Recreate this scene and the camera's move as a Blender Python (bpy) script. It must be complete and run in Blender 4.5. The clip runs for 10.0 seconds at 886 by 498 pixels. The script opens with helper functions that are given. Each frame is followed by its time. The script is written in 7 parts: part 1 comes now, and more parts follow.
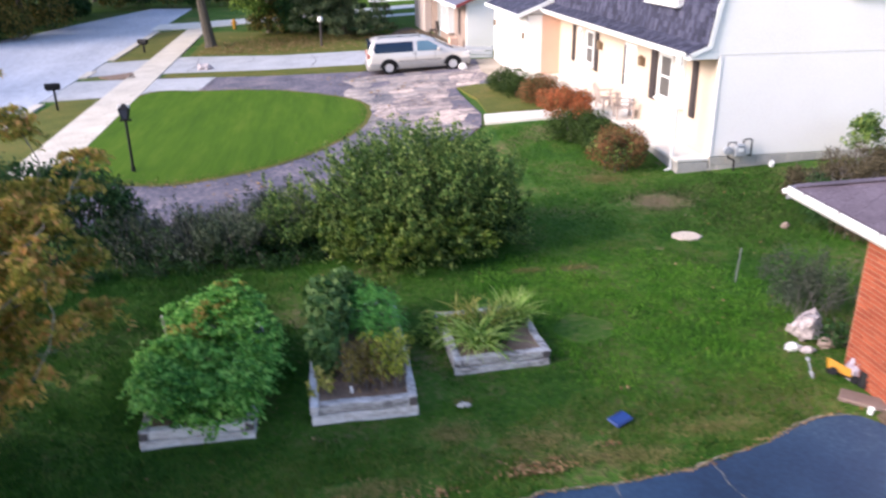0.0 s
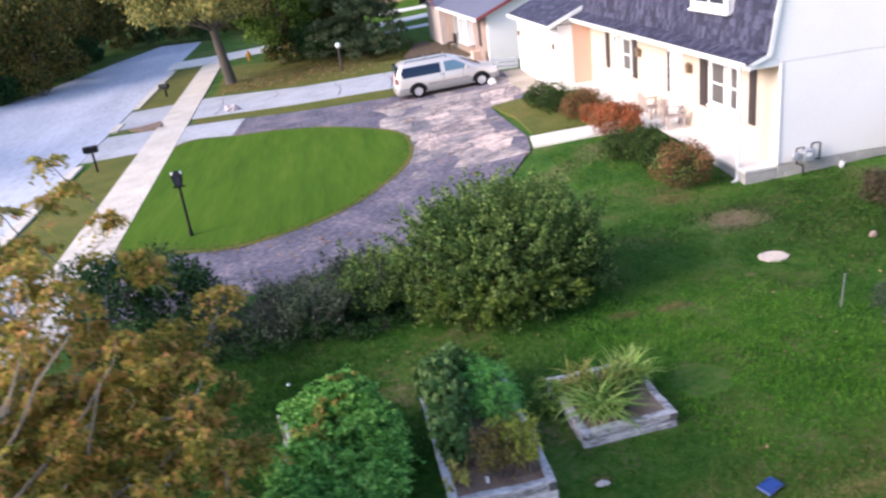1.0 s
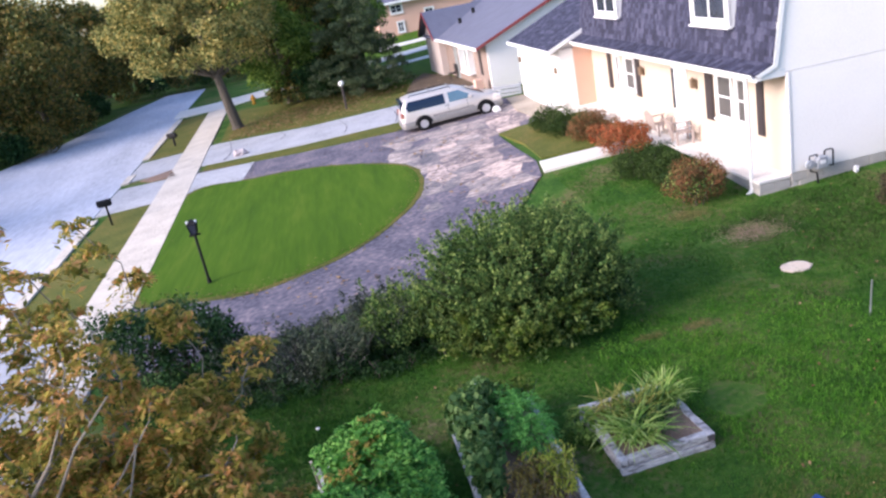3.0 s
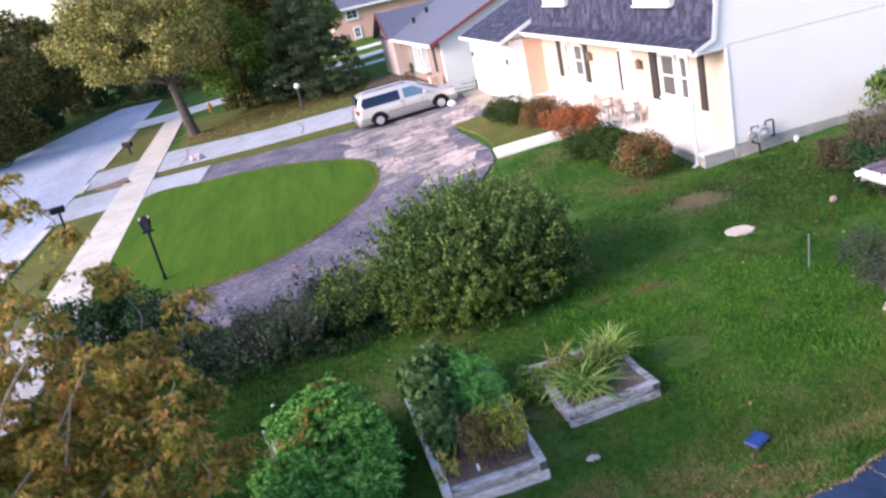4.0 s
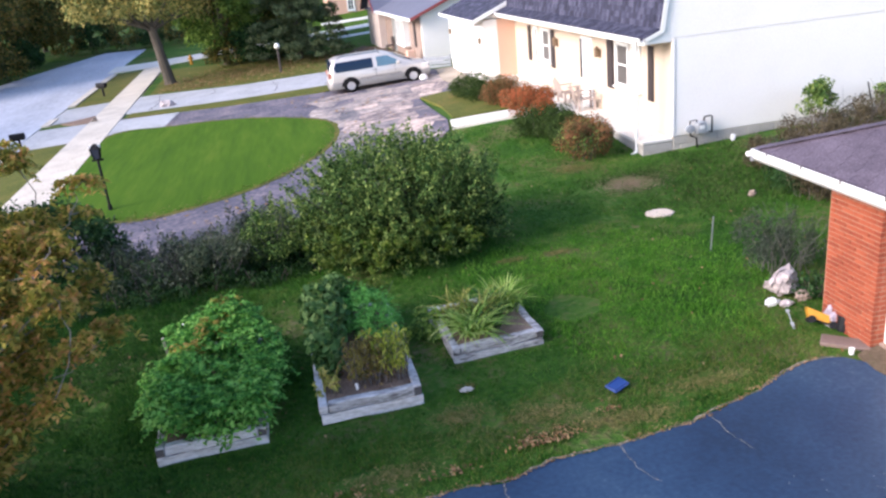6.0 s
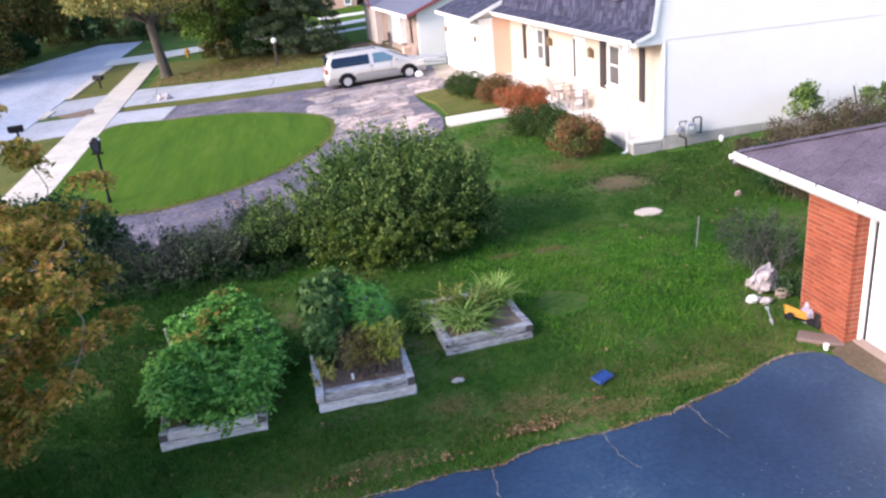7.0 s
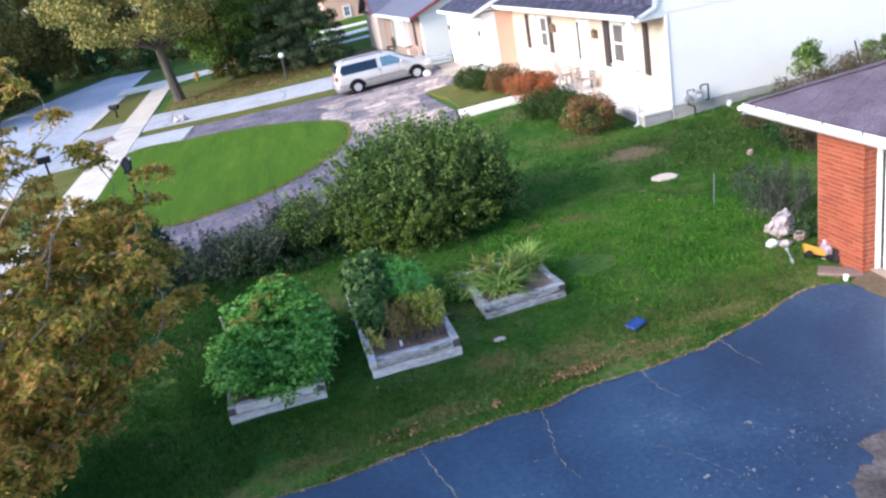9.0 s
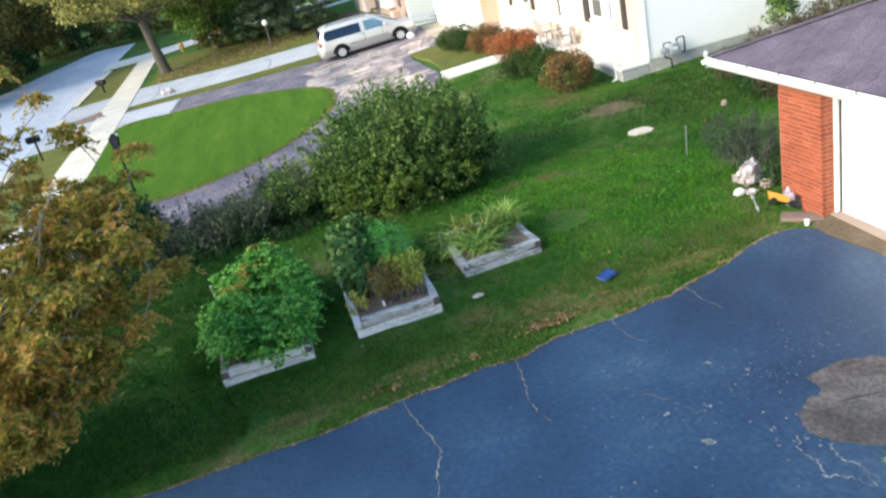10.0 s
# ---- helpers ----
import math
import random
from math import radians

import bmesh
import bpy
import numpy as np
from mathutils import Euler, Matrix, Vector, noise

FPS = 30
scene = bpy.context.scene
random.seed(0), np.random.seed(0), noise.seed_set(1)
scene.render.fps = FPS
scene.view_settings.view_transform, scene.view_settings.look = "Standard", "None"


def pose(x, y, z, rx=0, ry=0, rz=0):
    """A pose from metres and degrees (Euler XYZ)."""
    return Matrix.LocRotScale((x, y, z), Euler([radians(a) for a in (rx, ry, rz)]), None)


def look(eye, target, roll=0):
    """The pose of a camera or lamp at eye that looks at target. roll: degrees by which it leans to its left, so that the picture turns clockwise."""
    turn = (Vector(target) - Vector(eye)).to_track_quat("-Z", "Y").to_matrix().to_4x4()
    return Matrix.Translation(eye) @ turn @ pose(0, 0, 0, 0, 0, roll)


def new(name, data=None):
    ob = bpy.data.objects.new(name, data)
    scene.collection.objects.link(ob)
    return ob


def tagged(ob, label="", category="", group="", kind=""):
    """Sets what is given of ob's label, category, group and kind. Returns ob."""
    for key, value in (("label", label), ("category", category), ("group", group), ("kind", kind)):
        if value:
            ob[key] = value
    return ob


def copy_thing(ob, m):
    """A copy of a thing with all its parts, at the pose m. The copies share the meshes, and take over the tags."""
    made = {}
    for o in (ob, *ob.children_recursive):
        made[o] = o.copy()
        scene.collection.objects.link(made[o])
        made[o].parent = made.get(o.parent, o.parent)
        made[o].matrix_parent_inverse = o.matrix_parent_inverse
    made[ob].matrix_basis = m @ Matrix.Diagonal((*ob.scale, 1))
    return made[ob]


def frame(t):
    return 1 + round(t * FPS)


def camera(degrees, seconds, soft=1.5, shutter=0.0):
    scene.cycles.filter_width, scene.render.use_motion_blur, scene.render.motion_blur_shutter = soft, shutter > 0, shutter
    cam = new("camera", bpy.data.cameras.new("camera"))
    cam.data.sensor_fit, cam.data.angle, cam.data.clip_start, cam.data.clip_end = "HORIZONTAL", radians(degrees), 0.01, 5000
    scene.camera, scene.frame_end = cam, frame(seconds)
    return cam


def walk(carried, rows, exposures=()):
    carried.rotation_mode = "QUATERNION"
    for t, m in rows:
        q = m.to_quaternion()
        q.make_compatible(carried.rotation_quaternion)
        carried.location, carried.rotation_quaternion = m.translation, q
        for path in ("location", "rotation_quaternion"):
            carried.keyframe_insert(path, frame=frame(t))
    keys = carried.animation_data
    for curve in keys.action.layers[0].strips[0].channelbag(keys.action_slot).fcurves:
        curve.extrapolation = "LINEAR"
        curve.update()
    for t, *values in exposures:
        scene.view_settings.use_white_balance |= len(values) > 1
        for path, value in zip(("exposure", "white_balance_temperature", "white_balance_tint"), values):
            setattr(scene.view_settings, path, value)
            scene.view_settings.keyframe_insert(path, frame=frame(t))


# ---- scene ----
cam = camera(59.0, 10.0, soft=2.4, shutter=0.4)
PATH = [
    (0, (0.023, -0.36, 5.618), (0.275, 1.483, 4.884), -0.7),
    (0.3, (-0.333, -0.026, 5.888), (-0.124, 1.827, 5.165), -3.7),
    (0.5, (-0.537, 0.152, 6.142), (-0.325, 2.003, 5.414), -5.3),
    (0.7, (-0.784, 0.276, 6.368), (-0.548, 2.124, 5.641), -6.2),
    (1, (-1.024, 0.417, 6.657), (-0.825, 2.264, 5.915), -7.4),
    (1.2, (-1.257, 0.481, 6.76), (-1.09, 2.341, 6.041), -9.2),
    (1.5, (-1.24, 0.615, 6.922), (-1.092, 2.483, 6.221), -11.9),
    (1.7, (-1.323, 0.583, 6.98), (-1.159, 2.454, 6.293), -12.3),
    (2, (-1.305, 0.586, 7.082), (-1.151, 2.456, 6.39), -12.6),
    (2.2, (-1.238, 0.573, 7.051), (-1.051, 2.439, 6.354), -8.4),
    (3.3, (-1.086, 0.389, 6.62), (-0.901, 2.266, 5.954), -12.1),
    (3.5, (-1.044, 0.277, 6.543), (-0.84, 2.138, 5.841), -11.4),
    (3.8, (-1.071, 0.171, 6.389), (-0.776, 2.022, 5.691), -10.4),
    (4, (-0.986, 0.137, 6.144), (-0.719, 2.003, 5.477), -12.8),
    (4.2, (-0.879, 0.026, 5.898), (-0.611, 1.866, 5.159), -11.1),
    (4.5, (-0.648, -0.041, 5.667), (-0.337, 1.789, 4.923), -11),
    (4.7, (-0.562, -0.112, 5.639), (-0.264, 1.731, 4.924), -11.1),
    (5, (-0.325, -0.159, 5.439), (-0.105, 1.707, 4.754), -9.8),
    (5.1, (-0.209, -0.203, 5.371), (0.006, 1.665, 4.691), -9),
    (5.2, (-0.178, -0.282, 5.437), (0.122, 1.572, 4.749), -1.2),
    (5.3, (-0.128, -0.38, 5.39), (0.186, 1.47, 4.697), 0.1),
    (5.5, (-0.074, -0.473, 5.454), (0.29, 1.365, 4.755), 2.5),
    (5.7, (-0.226, -0.615, 5.479), (0.118, 1.227, 4.781), -3.5),
    (6.8, (-0.199, -1.05, 5.575), (0.101, 0.797, 4.867), -7.6),
    (7, (-0.281, -1.166, 5.649), (0.049, 0.672, 4.933), -5.3),
    (7.2, (-0.297, -1.288, 5.689), (0.029, 0.547, 4.965), -5.5),
    (7.5, (-0.37, -1.371, 5.707), (-0.043, 0.467, 4.989), -5.2),
    (7.8, (-0.494, -1.496, 5.675), (-0.163, 0.343, 4.962), -4.7),
    (8, (-0.522, -1.57, 5.656), (-0.181, 0.268, 4.945), -5.2),
    (8.2, (-0.686, -1.633, 5.653), (-0.354, 0.207, 4.941), -7),
    (8.5, (-0.714, -1.734, 5.559), (-0.411, 0.115, 4.86), -9.9),
    (8.7, (-0.731, -1.82, 5.511), (-0.445, 0.033, 4.816), -10.3),
    (9, (-0.737, -1.919, 5.444), (-0.446, -0.068, 4.746), -10.6),
    (9.2, (-0.751, -2.06, 5.428), (-0.455, -0.217, 4.71), -11.1),
    (9.5, (-0.685, -2.166, 5.451), (-0.405, -0.335, 4.697), -12.6),
    (9.8, (-0.565, -2.312, 5.56), (-0.295, -0.486, 4.789), -13.4),
    (10, (-0.491, -2.408, 5.563), (-0.223, -0.59, 4.773), -13.3),
]
walk(cam, [(t, look(eye, target, roll)) for t, eye, target, roll in PATH], [(0, 1.76, 6200, 19), (2, 1.68, 5970, 21), (3.5, 1.70, 5980, 21), (5, 1.72, 6040, 28), (5.5, 1.76, 6030, 16), (7.5, 1.80, 6080, 20), (9, 1.84, 5770, 13), (10, 1.88, 6220, 0)])

# ---- light ----
SUN_TURN, SUN_UP = radians(-104), radians(26)
world = bpy.data.worlds.new("sky")
scene.world = world
world.use_nodes = True
wn = world.node_tree.nodes
sky = wn.new("ShaderNodeTexSky")
sky.sky_type = "NISHITA"
sky.sun_disc = False
sky.sun_elevation, sky.sun_rotation = SUN_UP, SUN_TURN
sky.air_density, sky.dust_density = 1.0, 1.5
wn["Background"].inputs["Strength"].default_value = 0.112
world.node_tree.links.new(sky.outputs["Color"], wn["Background"].inputs["Color"])
sun = new("sun", bpy.data.lights.new("sun", "SUN"))
sun.data.energy, sun.data.angle, sun.data.color = 1.85, radians(28), (1.0, 0.88, 0.76)
sun_way = Vector((math.sin(SUN_TURN) * math.cos(SUN_UP), math.cos(SUN_TURN) * math.cos(SUN_UP), math.sin(SUN_UP)))
sun.matrix_world = look(sun_way * 50, (0, 0, 0))


# ---- materials ----
def material(name, colours, rough=0.7, metal=0.0, scale=8.0, fine=60.0, bump=0.2, bump_dist=0.01, island=0.0, rand=0.0, spec=0.4, translucent=0.0, stretch=None, blotch=0.5, reach=(0.28, 0.72)):
    """A surface whose colour wanders between the given colours at two scales, with fine relief."""
    m = bpy.data.materials.new(name)
    m.use_nodes = True
    nt = m.node_tree
    n, l = nt.nodes, nt.links
    b = n["Principled BSDF"]
    b.inputs["Roughness"].default_value, b.inputs["Metallic"].default_value = rough, metal
    b.inputs["Specular IOR Level"].default_value = spec
    tc = n.new("ShaderNodeNewGeometry")
    src = tc.outputs["Position"]
    if stretch:
        mp = n.new("ShaderNodeMapping")
        mp.inputs["Scale"].default_value = stretch
        l.new(src, mp.inputs["Vector"])
        src = mp.outputs["Vector"]
    big = n.new("ShaderNodeTexNoise")
    big.inputs["Scale"].default_value, big.inputs["Detail"].default_value = scale, 4
    small = n.new("ShaderNodeTexNoise")
    small.inputs["Scale"].default_value, small.inputs["Detail"].default_value = fine, 3
    l.new(src, big.inputs["Vector"]), l.new(src, small.inputs["Vector"])
    mix = n.new("ShaderNodeMix")
    mix.inputs[0].default_value = 1 - blotch
    l.new(big.outputs["Fac"], mix.inputs[2]), l.new(small.outputs["Fac"], mix.inputs[3])
    fac = mix.outputs[0]
    if island or rand:
        add = n.new("ShaderNodeMath")
        add.operation = "MULTIPLY_ADD"
        if rand:
            oi = n.new("ShaderNodeObjectInfo")
            l.new(oi.outputs["Random"], add.inputs[0])
        else:
            l.new(tc.outputs["Random Per Island"], add.inputs[0])
        k = island or rand
        add.inputs[1].default_value = k
        sub = n.new("ShaderNodeMath")
        sub.operation = "SUBTRACT"
        l.new(fac, sub.inputs[0])
        sub.inputs[1].default_value = k / 2
        l.new(sub.outputs[0], add.inputs[2])
        fac = add.outputs[0]
    ramp = n.new("ShaderNodeValToRGB")
    el = ramp.color_ramp.elements
    lo, hi = reach
    el[0].position, el[1].position = lo, hi
    el[0].color, el[1].color = (*colours[0], 1), (*colours[-1], 1)
    for i, c in enumerate(colours[1:-1], 1):
        e = el.new(lo + (hi - lo) * i / (len(colours) - 1))
        e.color = (*c, 1)
    l.new(fac, ramp.inputs["Fac"]), l.new(ramp.outputs["Color"], b.inputs["Base Color"])
    if bump:
        bp = n.new("ShaderNodeBump")
        bp.inputs["Strength"].default_value, bp.inputs["Distance"].default_value = bump, bump_dist
        l.new(small.outputs["Fac"], bp.inputs["Height"]), l.new(bp.outputs["Normal"], b.inputs["Normal"])
    if translucent:
        tr = n.new("ShaderNodeBsdfTranslucent")
        l.new(ramp.outputs["Color"], tr.inputs["Color"])
        ms = n.new("ShaderNodeMixShader")
        ms.inputs["Fac"].default_value = translucent
        out = n["Material Output"]
        l.new(b.outputs[0], ms.inputs[1]), l.new(tr.outputs[0], ms.inputs[2]), l.new(ms.outputs[0], out.inputs["Surface"])
    return m


def plain(name, colour, rough=0.5, metal=0.0, spec=0.5):
    return material(name, [tuple(c * 0.85 for c in colour), colour, tuple(min(1, c * 1.1) for c in colour)], rough, metal, 3, 40, 0.05, 0.002, spec=spec)


def leafy(name, colours, tr=0.25, rough=0.55):
    return material(name, colours, rough, 0, 1.2, 9, 0, island=0.55, translucent=tr, spec=0.15, blotch=0.6)


M_YARD = material("yard_grass_soil", [(0.01393, 0.04603, 0.008395), (0.03324, 0.0921, 0.01251), (0.05724, 0.1198, 0.01885), (0.111, 0.1151, 0.04182), (0.1942, 0.152, 0.09407)], 0.9, 0, 0.6, 9, 0.9, 0.06, spec=0.1, blotch=0.6, reach=(0.33, 0.70))
M_LAWN = material("front_lawn_turf", [(0.0323, 0.0813, 0.0048), (0.0553, 0.1161, 0.0067), (0.0923, 0.145, 0.0135)], 0.9, 0, 1.5, 6, 0.5, 0.03, spec=0.1, blotch=0.7, reach=(0.22, 0.80), stretch=(1, 0.12, 1))
M_DRYGRASS = material("verge_turf", [(0.0516, 0.0729, 0.0134), (0.1033, 0.1121, 0.023), (0.1937, 0.1345, 0.0432)], 0.9, 0, 0.8, 8, 0.6, 0.04, spec=0.15)
M_BLADE = material("grass_blade", [(0.0173, 0.07035, 0.007347), (0.03458, 0.1223, 0.01111), (0.0657, 0.1742, 0.01847), (0.1471, 0.1946, 0.04798)], 0.6, 0, 0.55, 1.9, 0, island=0.14, translucent=0.3, spec=0.12, blotch=0.45, reach=(0.38, 0.64))
# Darker blade colour stands for the shade on the yard's left side.
M_SHADEBLADE = material("shade_toned_grass_blade", [(0.008, 0.040, 0.006), (0.016, 0.070, 0.010), (0.03, 0.10, 0.014)], 0.6, 0, 0.7, 2.2, 0, island=0.2, translucent=0.25, spec=0.12, blotch=0.5, reach=(0.36, 0.66))
M_OLIVE = material("thin_olive_grass_blade", [(0.06, 0.11, 0.018), (0.12, 0.16, 0.032), (0.20, 0.20, 0.07)], 0.7, 0, 0.8, 2.4, 0, island=0.25, translucent=0.3, spec=0.1, blotch=0.5, reach=(0.34, 0.66))
# Dull blades; their darkness is the shade near the house, put into colour.
M_DULLSHADE = material("dull_shade_grass_blade", [(0.024, 0.045, 0.012), (0.042, 0.072, 0.02), (0.07, 0.10, 0.034)], 0.6, 0, 0.7, 2.2, 0, island=0.2, translucent=0.25, spec=0.12, blotch=0.5, reach=(0.36, 0.66))
# Lime blades; part of their brightness is light on mid-lawn, put into colour.
M_LITBLADE = material("light_toned_grass_blade", [(0.0639, 0.2049, 0.018), (0.1151, 0.3013, 0.0266), (0.1918, 0.3737, 0.0482)], 0.6, 0, 0.9, 2.6, 0, island=0.2, translucent=0.3, spec=0.12, blotch=0.5, reach=(0.36, 0.66))
M_STRAW = material("dry_straw", [(0.07964, 0.1074, 0.02677), (0.1535, 0.1431, 0.04774), (0.2388, 0.1841, 0.08112)], 0.8, 0, 2, 9, 0, island=0.3, spec=0.1)
M_ROAD = material("worn_asphalt_road", [(0.3447, 0.3632, 0.4248), (0.4555, 0.474, 0.5417), (0.5664, 0.5848, 0.6648)], 0.75, 0, 0.5, 6, 0.3, 0.01, stretch=(1, 0.2, 1), reach=(0.34, 0.66))
M_WALK = material("pale_concrete", [(0.4274, 0.3808, 0.3276), (0.558, 0.504, 0.4334), (0.6648, 0.6048, 0.5242)], 0.85, 0, 0.9, 12, 0.25, 0.006, reach=(0.34, 0.66))
M_TANWALK = material("tan_concrete", [(0.26, 0.215, 0.165), (0.33, 0.28, 0.22), (0.40, 0.345, 0.275)], 0.85, 0, 0.9, 12, 0.25, 0.006, reach=(0.34, 0.66))
M_WHITEWALK = material("white_concrete", [(0.56, 0.53, 0.48), (0.66, 0.63, 0.58), (0.74, 0.71, 0.66)], 0.85, 0, 0.9, 12, 0.25, 0.006, reach=(0.34, 0.66))
M_APRON = material("grey_concrete", [(0.30, 0.305, 0.33), (0.39, 0.395, 0.42), (0.47, 0.475, 0.50)], 0.85, 0, 0.7, 6, 0.25, 0.006, reach=(0.34, 0.66))
M_OLDDRIVE = material("faded_asphalt", [(0.0495, 0.0485, 0.0706), (0.0935, 0.0883, 0.1196), (0.154, 0.1339, 0.1646), (0.297, 0.2377, 0.245)], 0.85, 0, 0.8, 7, 0.4, 0.012, blotch=0.45, reach=(0.34, 0.66))
# The blue is sky reflection, put into the asphalt's base colour.
M_SEAL = material("sealed_asphalt", [(0.0088, 0.0237, 0.0582), (0.0126, 0.0328, 0.0776), (0.0186, 0.0454, 0.098), (0.0316, 0.0646, 0.1183), (0.0884, 0.1293, 0.16)], 0.5, 0, 0.6, 16, 0.4, 0.006, spec=0.35, blotch=0.62, reach=(0.34, 0.73))
M_BLEACH = material("bleached_drive_surface", [(0.1275, 0.1106, 0.1191), (0.2932, 0.2387, 0.2273), (0.51, 0.4017, 0.3572), (0.7012, 0.5473, 0.4654)], 0.85, 0, 1.1, 6, 0.4, 0.012, blotch=0.5, rand=0.1, stretch=(0.8, 1.3, 1), reach=(0.40, 0.66))
M_UNSEAL = material("bare_worn_asphalt", [(0.0315, 0.028, 0.0288), (0.07, 0.0616, 0.0619), (0.133, 0.1155, 0.1152)], 0.8, 0, 2.2, 18, 0.6, 0.01, blotch=0.6, reach=(0.36, 0.64))
M_CRACK = material("crack_dust", [(0.02, 0.035, 0.07), (0.13, 0.13, 0.14), (0.30, 0.28, 0.26)], 0.95, 0, 7, 40, 0.6, 0.01, reach=(0.36, 0.62))
M_TAR = material("dark_crack_tar", [(0.028, 0.028, 0.032), (0.06, 0.058, 0.06), (0.12, 0.11, 0.11)], 0.8, 0, 3, 25, 0.4, 0.006, reach=(0.36, 0.64))
M_SCUFF = material("chalky_scuff", [(0.06, 0.08, 0.11), (0.12, 0.14, 0.17), (0.26, 0.27, 0.29)], 0.8, 0, 4, 30, 0.2, 0.004, reach=(0.36, 0.64))
M_SIDING = material("white_siding", [(0.83, 0.79, 0.755), (0.885, 0.845, 0.81), (0.92, 0.88, 0.845)], 0.55, 0, 0.7, 20, 0.05, 0.003)
M_TRIM = material("white_trim", [(0.74, 0.74, 0.73), (0.82, 0.82, 0.81)], 0.45, 0, 1.5, 30, 0.05, 0.002)
# Warm bounced light under the porch roof is put into this siding colour.
M_WARMWALL = material("warm_light_siding", [(0.5342, 0.4315, 0.337), (0.5947, 0.491, 0.3907)], 0.7, 0, 1.2, 40, 0.1, 0.004)
M_SHINGLE = material("dark_slate_shingle", [(0.01776, 0.0185, 0.03562), (0.03069, 0.0317, 0.06063), (0.085, 0.085, 0.135)], 0.85, 0, 3, 40, 0.4, 0.006, island=0.32, stretch=(1, 1, 0.3))
M_SHINGLE2 = material("mauve_grey_shingle", [(0.05456, 0.041, 0.05888), (0.09504, 0.07544, 0.1012), (0.1452, 0.1164, 0.1546)], 0.85, 0, 1.6, 38, 0.5, 0.006, island=0.11, blotch=0.35, reach=(0.32, 0.68))
M_SHINGLE2O = material("mauve_grey_shingle_piece", [(0.05456, 0.041, 0.05888), (0.09504, 0.07544, 0.1012), (0.1452, 0.1164, 0.1546)], 0.85, 0, 1.6, 38, 0.5, 0.006, rand=0.11, blotch=0.35, reach=(0.32, 0.68))
M_BRICK = material("orange_red_brick", [(0.2002, 0.039, 0.0173), (0.2669, 0.0571, 0.0246), (0.3253, 0.0806, 0.0371)], 0.8, 0, 3, 60, 0.3, 0.004, rand=0.4)
M_BRICKWALL = material("orange_red_brick_wall", [(0.2696, 0.0571, 0.0232), (0.3431, 0.0773, 0.0331), (0.3922, 0.1008, 0.0464)], 0.8, 0, 3, 60, 0.3, 0.004)
M_MORTAR = material("pale_mortar", [(0.2657, 0.1404, 0.0914), (0.3395, 0.1909, 0.1299)], 0.9, 0, 4, 80, 0.3, 0.004)
M_BLOCK = material("grey_block", [(0.30, 0.295, 0.29), (0.40, 0.38, 0.355), (0.50, 0.47, 0.43)], 0.9, 0, 2, 40, 0.3, 0.006, rand=0.2)
M_GLASS = material("window_glass_dark", [(0.03, 0.035, 0.05), (0.06, 0.07, 0.09)], 0.08, 0, 1.0, 5, 0, spec=0.8)
M_PALEGLASS = material("pale_window_glass", [(0.11, 0.13, 0.12), (0.20, 0.22, 0.20)], 0.1, 0, 1.0, 5, 0, spec=0.6)
M_SCREEN = material("window_screen_blind", [(0.075, 0.0713, 0.0675), (0.1275, 0.12, 0.1125)], 0.4, 0, 2, 30, 0, spec=0.5)
M_SHUTTER = plain("dark_brown_shutter", (0.045, 0.035, 0.035), 0.6)
M_BLACK = plain("black_metal", (0.010, 0.010, 0.012), 0.6, 0, 0.2)
M_BRONZE = plain("weathered_bronze", (0.20, 0.14, 0.09), 0.5, 0.2)
M_TIMBER = material("weathered_timber", [(0.13, 0.12, 0.12), (0.36, 0.35, 0.36), (0.54, 0.53, 0.55), (0.68, 0.67, 0.70)], 0.9, 0, 3.0, 14, 0.6, 0.012, rand=0.2, stretch=(0.7, 1.2, 3), reach=(0.30, 0.66))
M_TIMBER_END = material("dark_timber_end", [(0.05, 0.045, 0.05), (0.12, 0.11, 0.11)], 0.95, 0, 6, 50, 0.6, 0.01)
M_SOIL = material("dry_brown_soil", [(0.13, 0.085, 0.062), (0.23, 0.155, 0.115), (0.33, 0.235, 0.18)], 0.95, 0, 3, 30, 0.9, 0.03)
M_VERGESOIL = material("dry_soil_and_straw", [(0.0564, 0.0434, 0.0252), (0.1042, 0.0738, 0.0462), (0.1562, 0.1172, 0.0798)], 0.95, 0, 2.2, 22, 0.8, 0.02)
M_SLAB = material("dull_pink_paving", [(0.15, 0.105, 0.09), (0.22, 0.155, 0.135)], 0.85, 0, 3, 30, 0.4, 0.006)
M_BARK = material("grey_brown_bark", [(0.045, 0.037, 0.028), (0.09, 0.076, 0.06), (0.15, 0.13, 0.11)], 0.9, 0, 3, 30, 0.8, 0.02, stretch=(1, 1, 0.25))
M_TWIG = material("grey_twig", [(0.099, 0.087, 0.0875), (0.2046, 0.1818, 0.1837)], 0.9, 0, 5, 40, 0.3, 0.004)
M_BRANCH = material("grey_brown_branch", [(0.1523, 0.133, 0.1078), (0.2867, 0.2587, 0.2156)], 0.9, 0, 5, 40, 0.3, 0.004)
M_PEACH = material("peach_siding_and_warm_shade", [(0.646, 0.3995, 0.297), (0.722, 0.459, 0.351)], 0.7, 0, 1.2, 40, 0.1, 0.004)
M_PINKWHITE = material("pale_pink_siding", [(0.56, 0.47, 0.43), (0.64, 0.55, 0.50)], 0.7, 0, 1.2, 40, 0.1, 0.004)
M_SHINGLE3 = material("pale_grey_shingle", [(0.1014, 0.1066, 0.147), (0.1482, 0.1558, 0.2107)], 0.85, 0, 1.5, 30, 0.4, 0.006)
